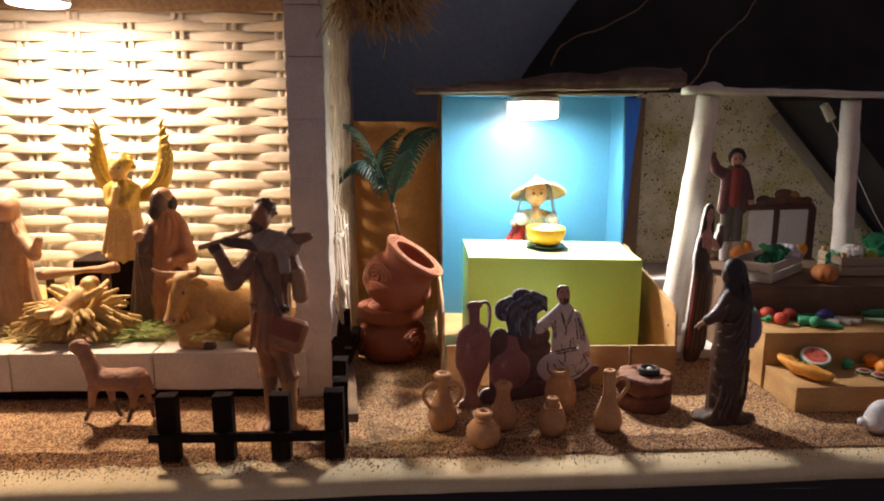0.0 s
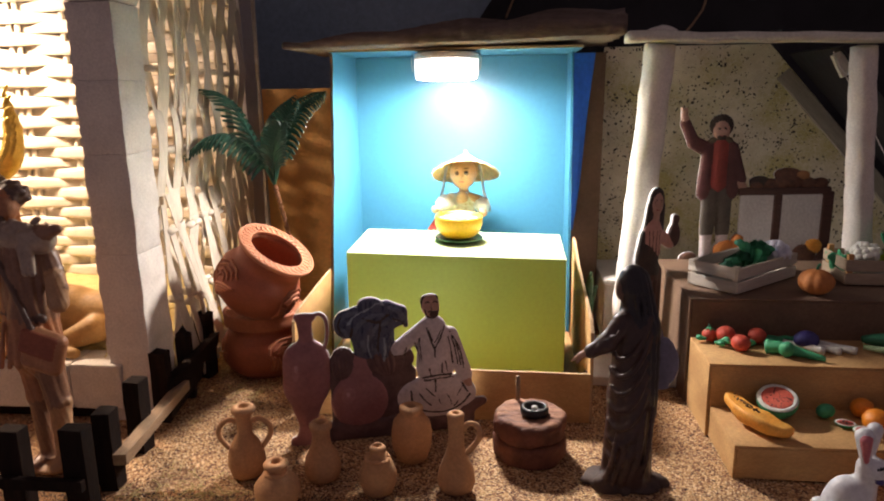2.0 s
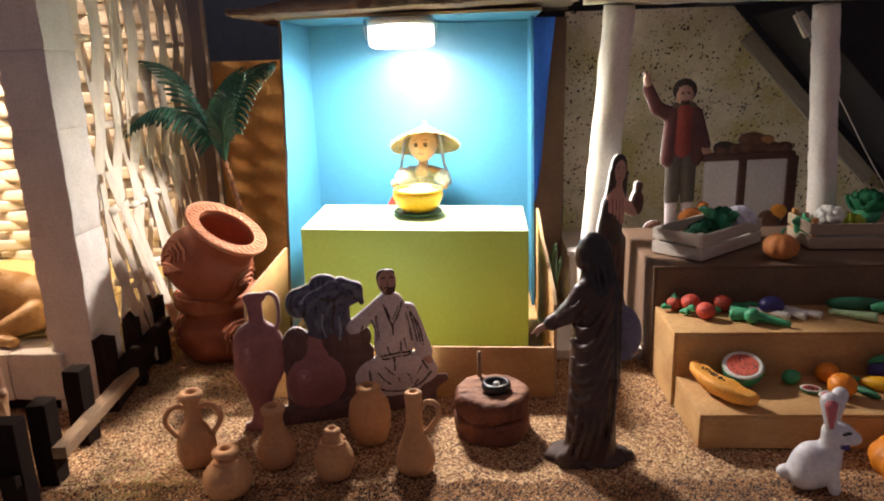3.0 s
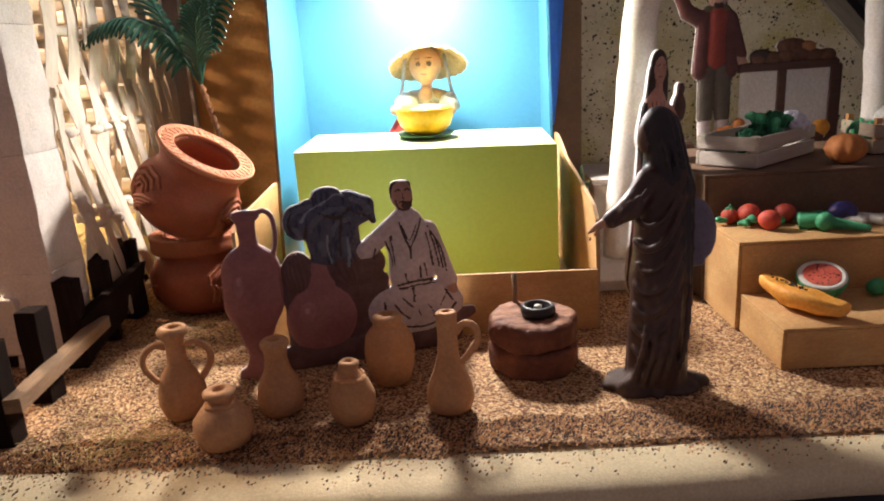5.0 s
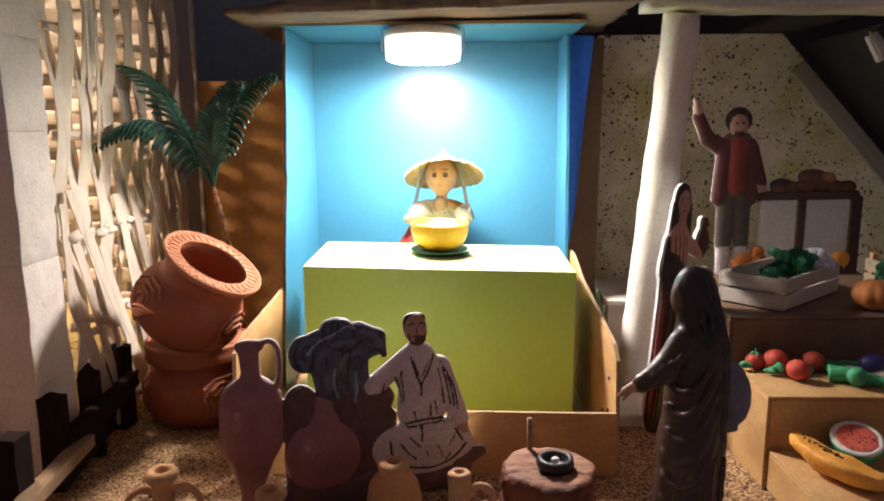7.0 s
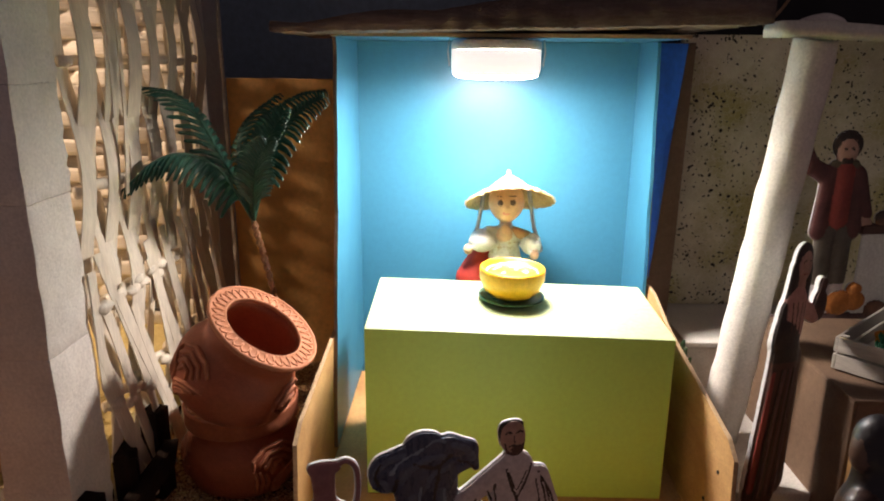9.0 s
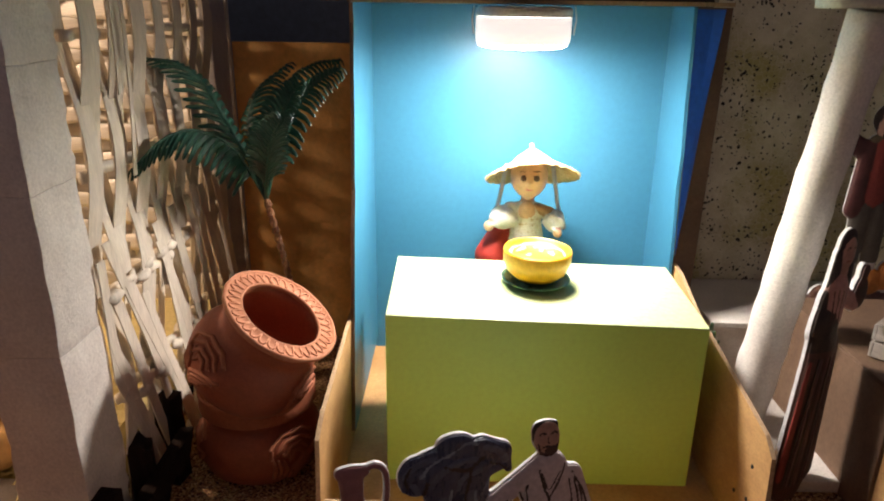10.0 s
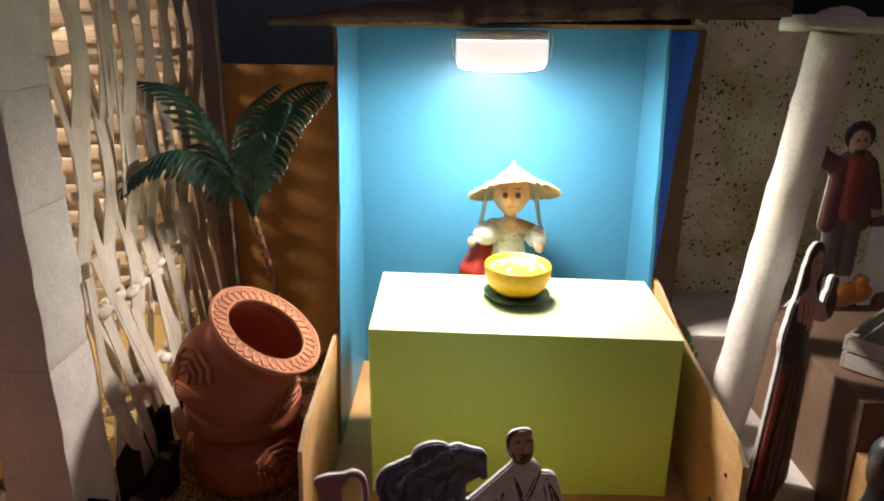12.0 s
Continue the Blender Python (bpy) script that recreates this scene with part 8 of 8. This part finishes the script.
blades(pose(0.57, 1.142, CR1), "leaf_green", "bunch of bright green leaves in the crate", 21, 10, 0.038)
cauliflower(pose(0.608, 1.166, CR1 + 0.006), 0.022, "lilac_clay", "pale lilac-white cauliflower in the crate", 5)
cauliflower(pose(0.546, 1.15, CR1 + 0.0), 0.011, "orange_clay", "small orange lumpy vegetable in the crate", 6)
cauliflower(pose(0.727, 1.157, CR1 + 0.01), 0.02, "cream_clay", "cream white cauliflower in the crate", 7)
leafy("cabbage", pose(0.775, 1.158, CR1 + 0.01), 0.03, "leaf_green", "bright green cabbage head in the crate", 7, 20)
blades(pose(0.75, 1.145, CR1 + 0.002), "lime", "bunch of yellow-green leaves in the crate", 8, 9, 0.026)
blades(pose(0.7, 1.168, Z3 + 0.002), "leaf_green", "bunch of green leaves beside the crate", 9, 12, 0.036)


def blob_thing(name, at, size, material, label, category, bumps=0.001, scale=50.0, seed=0.0, stalk=None, group=""):
    root = thing(name, label, category, group, at=at)
    part("flesh", blob_bm(size, bumps, scale, 3, seed, m=Matrix.Translation((0, 0, size[2] * 0.96))), M[material], root, smooth=True)
    if stalk:
        bm = bmesh.new()
        for k in range(5):
            a = 2 * math.pi * k / 5 + seed
            z = size[2] * 1.9
            tube_bm([(0, 0, z), (0.4 * size[0] * math.cos(a), 0.4 * size[0] * math.sin(a), z + 0.0008), (0.8 * size[0] * math.cos(a), 0.8 * size[0] * math.sin(a), z - 0.003)], lambda t: 0.0016 * (1.1 - t), 5, bm=bm)
        tube_bm([(0, 0, z - 0.001), (0.001, 0, z + 0.005)], 0.0012, 5, bm=bm)
        part("stalk", bm, M[stalk], root, smooth=True)
    return root


def pumpkin(name, at, r, h, material, label, ribs=9):
    root = thing(name, label, "pumpkin", at=at)
    bm = bmesh.new()
    n, m = 54, 14
    rings = []
    for j in range(1, m):
        th = math.pi * j / m
        ring = []
        for i in range(n):
            a = 2 * math.pi * i / n
            k = 1 - 0.1 * (1 - abs(math.sin(ribs * a / 2)))
            ring.append(bm.verts.new((r * k * math.sin(th) * math.cos(a), r * k * math.sin(th) * math.sin(a), h * (1 - math.cos(th)) * 0.5 + (0.0 if j > 2 else 0))))
        rings.append(ring)
    for a, b in zip(rings, rings[1:]):
        for i in range(n):
            bm.faces.new((a[i], a[(i + 1) % n], b[(i + 1) % n], b[i]))
    bm.faces.new(rings[0][::-1])
    bm.faces.new(rings[-1])
    part("flesh", bm, M[material], root, smooth=True)
    part("stalk", tube_bm([(0, 0, h - 0.002), (0.001, 0.001, h + 0.004), (0.004, 0.001, h + 0.007)], 0.002, 6), M["dark_green"], root, smooth=True)


pumpkin("pumpkin", pose(0.633, 1.083, Z3), 0.0225, 0.034, "pumpkin_clay", "dull orange clay pumpkin beside the crate")
pumpkin("pumpkin", pose(0.655, 0.805, -0.001, 0, 0, 10), 0.036, 0.046, "orange_clay", "large ribbed orange pumpkin on the sand", 12)

for x, y, r, st in ((0.49, 1.04, 0.0095, 1), (0.5085, 1.034, 0.0125, 0), (0.519, 1.006, 0.0115, 0), (0.547, 1.034, 0.0113, 0)):
    blob_thing("tomato", pose(x, y, Z2, 0, 0, x * 900), (r, r, r * 0.92), "red_clay", "small glossy red clay tomato on the step", "tomato", 0.0006, 60, x * 40, "leaf_green" if st else None, "tomatoes")


for x, y, z in ((0.48, 1.034, 0.006), (0.497, 1.02, 0.004), (0.504, 1.017, 0.009), (0.536, 1.022, 0.004)):
    blob_thing("tomato_leaf", pose(x, y, Z2 + z - 0.004, 0, 0, x * 700), (0.0065, 0.005, 0.0042), "leaf_green", "lump of green clay leaf beside the tomatoes", "leaf", 0.003, 120, x * 30, None, "tomato leaves")


def long_veg(name, pts, radius, material, label, tip=None, category="vegetable", group=""):
    root = thing(name, label, category, group)
    part("flesh", roughen(tube_bm(smooth_line(pts, 6), radius, 12), 0.0006, 70, pts[0][0] * 50), M[material], root, smooth=True)
    if tip:
        part("tip", tube_bm(smooth_line(tip[0], 4), tip[1], 8), M[tip[2]], root, smooth=True)


def spindle(r, power=0.55):
    return lambda t: r * max(0.08, math.sin(math.pi * (0.04 + 0.92 * t))) ** power


long_veg("green_pepper", ((0.55, 1.006, Z2 + 0.006), (0.565, 0.996, Z2 + 0.009), (0.585, 0.986, Z2 + 0.006), (0.606, 0.973, Z2 + 0.004)), lambda t: 0.0085 * (1 - 0.75 * t) + 0.001, "leaf_green", "long tapering green pepper on the step")
blob_thing("green_pepper", pose(0.567, 0.988, Z2), (0.0085, 0.008, 0.0095), "leaf_green", "squat green clay pepper on the step", "pepper", 0.002, 70, 2)
blob_thing("green_pepper", pose(0.56, 1.024, Z2), (0.007, 0.007, 0.006), "dark_green", "small dark green clay pepper on the step", "pepper", 0.002, 70, 5)
blob_thing("eggplant", pose(0.602, 1.02, Z2), (0.0155, 0.0115, 0.0115), "indigo", "dark indigo clay eggplant on the step", "eggplant", 0.0008, 40, 3, None)
for k, (x, y) in enumerate(((0.615, 0.998), (0.634, 0.998), (0.653, 1.0))):
    long_veg("leek", ((x - 0.036, y + 0.034, Z2 + 0.004), (x - 0.018, y + 0.017, Z2 + 0.0045), (x, y, Z2 + 0.0045)), lambda t: 0.003 + 0.0018 * t, "cream_clay", "small white-stemmed green leek on the step",
             (((x - 0.036, y + 0.034, Z2 + 0.0045), (x - 0.05, y + 0.044, Z2 + 0.006), (x - 0.062, y + 0.046, Z2 + 0.004)), lambda t: 0.0042 * (1.1 - t), "leaf_green"), "leek", "leeks")
long_veg("cucumber", ((0.675, 1.035, Z2 + 0.0085), (0.705, 1.03, Z2 + 0.009), (0.74, 1.032, Z2 + 0.0085)), spindle(0.0085, 0.4), "dark_green", "long dark green clay cucumber on the step")
long_veg("cucumber", ((0.72, 1.02, Z2 + 0.0075), (0.745, 1.016, Z2 + 0.0085), (0.775, 1.02, Z2 + 0.0075)), spindle(0.0078, 0.4), "leaf_green", "bright green clay cucumber on the step")
long_veg("zucchini", ((0.668, 1.015, Z2 + 0.005), (0.69, 1.0, Z2 + 0.006), (0.712, 0.988, Z2 + 0.006)), lambda t: 0.003 + 0.003 * t, "pale_green", "pale green clay zucchini on the step")


def papaya():
    root = thing("papaya_half", "halved orange papaya with dark seeds on the step", "papaya", at=pose(0.502, 0.909, Z1 + 0.003, 0, 6, -60) @ Matrix.Diagonal((0.86, 1.0, 1.0, 1)))
    bm = bmesh.new()
    n, m = 20, 24
    rings = []
    for j in range(m + 1):
        t = j / m
        r = 0.0145 * (max(0.0, math.sin(math.pi * (0.03 + 0.94 * t))) ** 0.33) * (0.78 + 0.26 * t)
        x = -0.052 + 0.104 * t
        bend = 0.012 * (2 * t - 1) ** 2
        rings.append([bm.verts.new((x, bend + r * math.cos(2 * math.pi * i / n), 0.0132 + min(r * math.sin(2 * math.pi * i / n), r * 0.45))) for i in range(n)])
    for a, b in zip(rings, rings[1:]):
        for i in range(n):
            bm.faces.new((a[i], a[(i + 1) % n], b[(i + 1) % n], b[i]))
    bm.faces.new(rings[0])
    bm.faces.new(rings[-1])
    part("flesh", roughen(roughen(bm, 0.0022, 48), 0.0008, 160, 3), M["papaya"], root, smooth=True)
    rnd = random.Random(3)
    seeds = bmesh.new()
    for k in range(34):
        t = rnd.uniform(0.14, 0.62)
        blob_bm((0.0012, 0.0012, 0.001), 0, 1, 1, bm=seeds, m=Matrix.Translation((-0.052 + 0.104 * t, 0.012 * (2 * t - 1) ** 2 + rnd.uniform(-0.0028, 0.0028), 0.0183 + 0.0024 * math.sin(math.pi * t))))
    tagged(part("seeds", seeds, M["ink"], root, "dark seeds"), kind="stuff")


papaya()


def melon(at, r, label, slice_only=False):
    root = thing("watermelon", label, "watermelon", "watermelons", at=at)
    n = 40
    half = [(r * math.cos(a), -r * math.sin(a)) for a in np.linspace(math.pi / 2 * 0.97, 0, 10)]
    part("rind", lathe_bm(half + [(r * 0.985, r * 0.05)], n), M["leaf_green"], root, "green rind", smooth=True)
    part("pith", lathe_bm([(r * 0.97, r * 0.052), (r * 0.95, r * 0.1), (r * 0.82, r * 0.125), (r * 0.77, r * 0.11)], n), M["cream_clay"], root, "white pith ring", smooth=True)
    part("flesh", roughen(lathe_bm([(r * 0.76, r * 0.112), (r * 0.7, r * 0.125), (r * 0.3, r * 0.13), (r * 0.02, r * 0.135)], n), 0.0002, 150), M["flesh_red"], root, "red flesh", smooth=True)
    rnd = random.Random(5)
    seeds = bmesh.new()
    for k in range(30):
        a, q = rnd.uniform(0, 6.28), r * 0.64 * math.sqrt(rnd.random())
        blob_bm((0.001, 0.0007, 0.0007), 0, 1, 1, bm=seeds, m=Matrix.Translation((q * math.cos(a), q * math.sin(a), r * 0.135)) @ Matrix.Rotation(a, 4, "Z"))
    tagged(part("seeds", seeds, M["ink"], root, "black seeds"), kind="stuff")


melon(pose(0.5405, 0.934, Z1 + 0.0225, 22, 0, -20), 0.0228, "halved watermelon with red seeded flesh on the step")
melon(pose(0.618, 0.89, Z1 + 0.0075, 40, 0, -30) @ Matrix.Diagonal((1.3, 0.6, 0.9, 1)), 0.0095, "small watermelon wedge on the step")
melon(pose(0.607, 0.912, Z1 + 0.006, 30, 0, -20) @ Matrix.Diagonal((1.3, 0.55, 0.8, 1)), 0.0085, "thin watermelon slice on the step")
blob_thing("avocado", pose(0.596, 0.937, Z1, 0, 0, 20), (0.0115, 0.0085, 0.0085), "leaf_green", "small green clay avocado on the step", "avocado", 0.0006, 40, 4)
blob_thing("orange", pose(0.636, 0.905, Z1), (0.0145, 0.0145, 0.0135), "orange_clay", "dimpled orange clay fruit on the step", "orange", 0.0009, 190, 2, None, "oranges")
blob_thing("orange", pose(0.638, 0.942, Z1), (0.0125, 0.0125, 0.0115), "orange_clay", "smaller orange clay fruit on the step", "orange", 0.0008, 190, 6, None, "oranges")
long_veg("banana", ((0.668, 0.93, Z1 + 0.007), (0.69, 0.915, Z1 + 0.008), (0.72, 0.91, Z1 + 0.007)), spindle(0.0085), "yellow", "yellow clay banana on the step", (((0.668, 0.93, Z1 + 0.0072), (0.66, 0.936, Z1 + 0.008)), 0.0025, "leaf_green"), "banana")
blob_thing("eggplant", pose(0.705, 0.945, Z1, 0, 0, 5), (0.022, 0.0125, 0.0125), "indigo", "dark indigo eggplant with green cap on the step", "eggplant", 0.0008, 40, 8)
long_veg("green_pepper", ((0.685, 0.95, Z1 + 0.02), (0.7, 0.945, Z1 + 0.026), (0.72, 0.945, Z1 + 0.024)), spindle(0.005), "leaf_green", "green clay pepper lying on the eggplant")
long_veg("leek", ((0.652, 0.925, Z1 + 0.004), (0.665, 0.905, Z1 + 0.004), (0.672, 0.893, Z1 + 0.003)), spindle(0.004), "dark_green", "dark green clay bean on the step", None, "bean")
leafy("lettuce", pose(0.53, 1.117, CR1 - 0.004), 0.014, "dark_green", "small dark lettuce at the crate's rim", 14, 12)
leafy("lettuce", pose(0.54, 1.126, CR1 - 0.002), 0.016, "dark_green", "small dark lettuce at the crate's back", 15, 12)
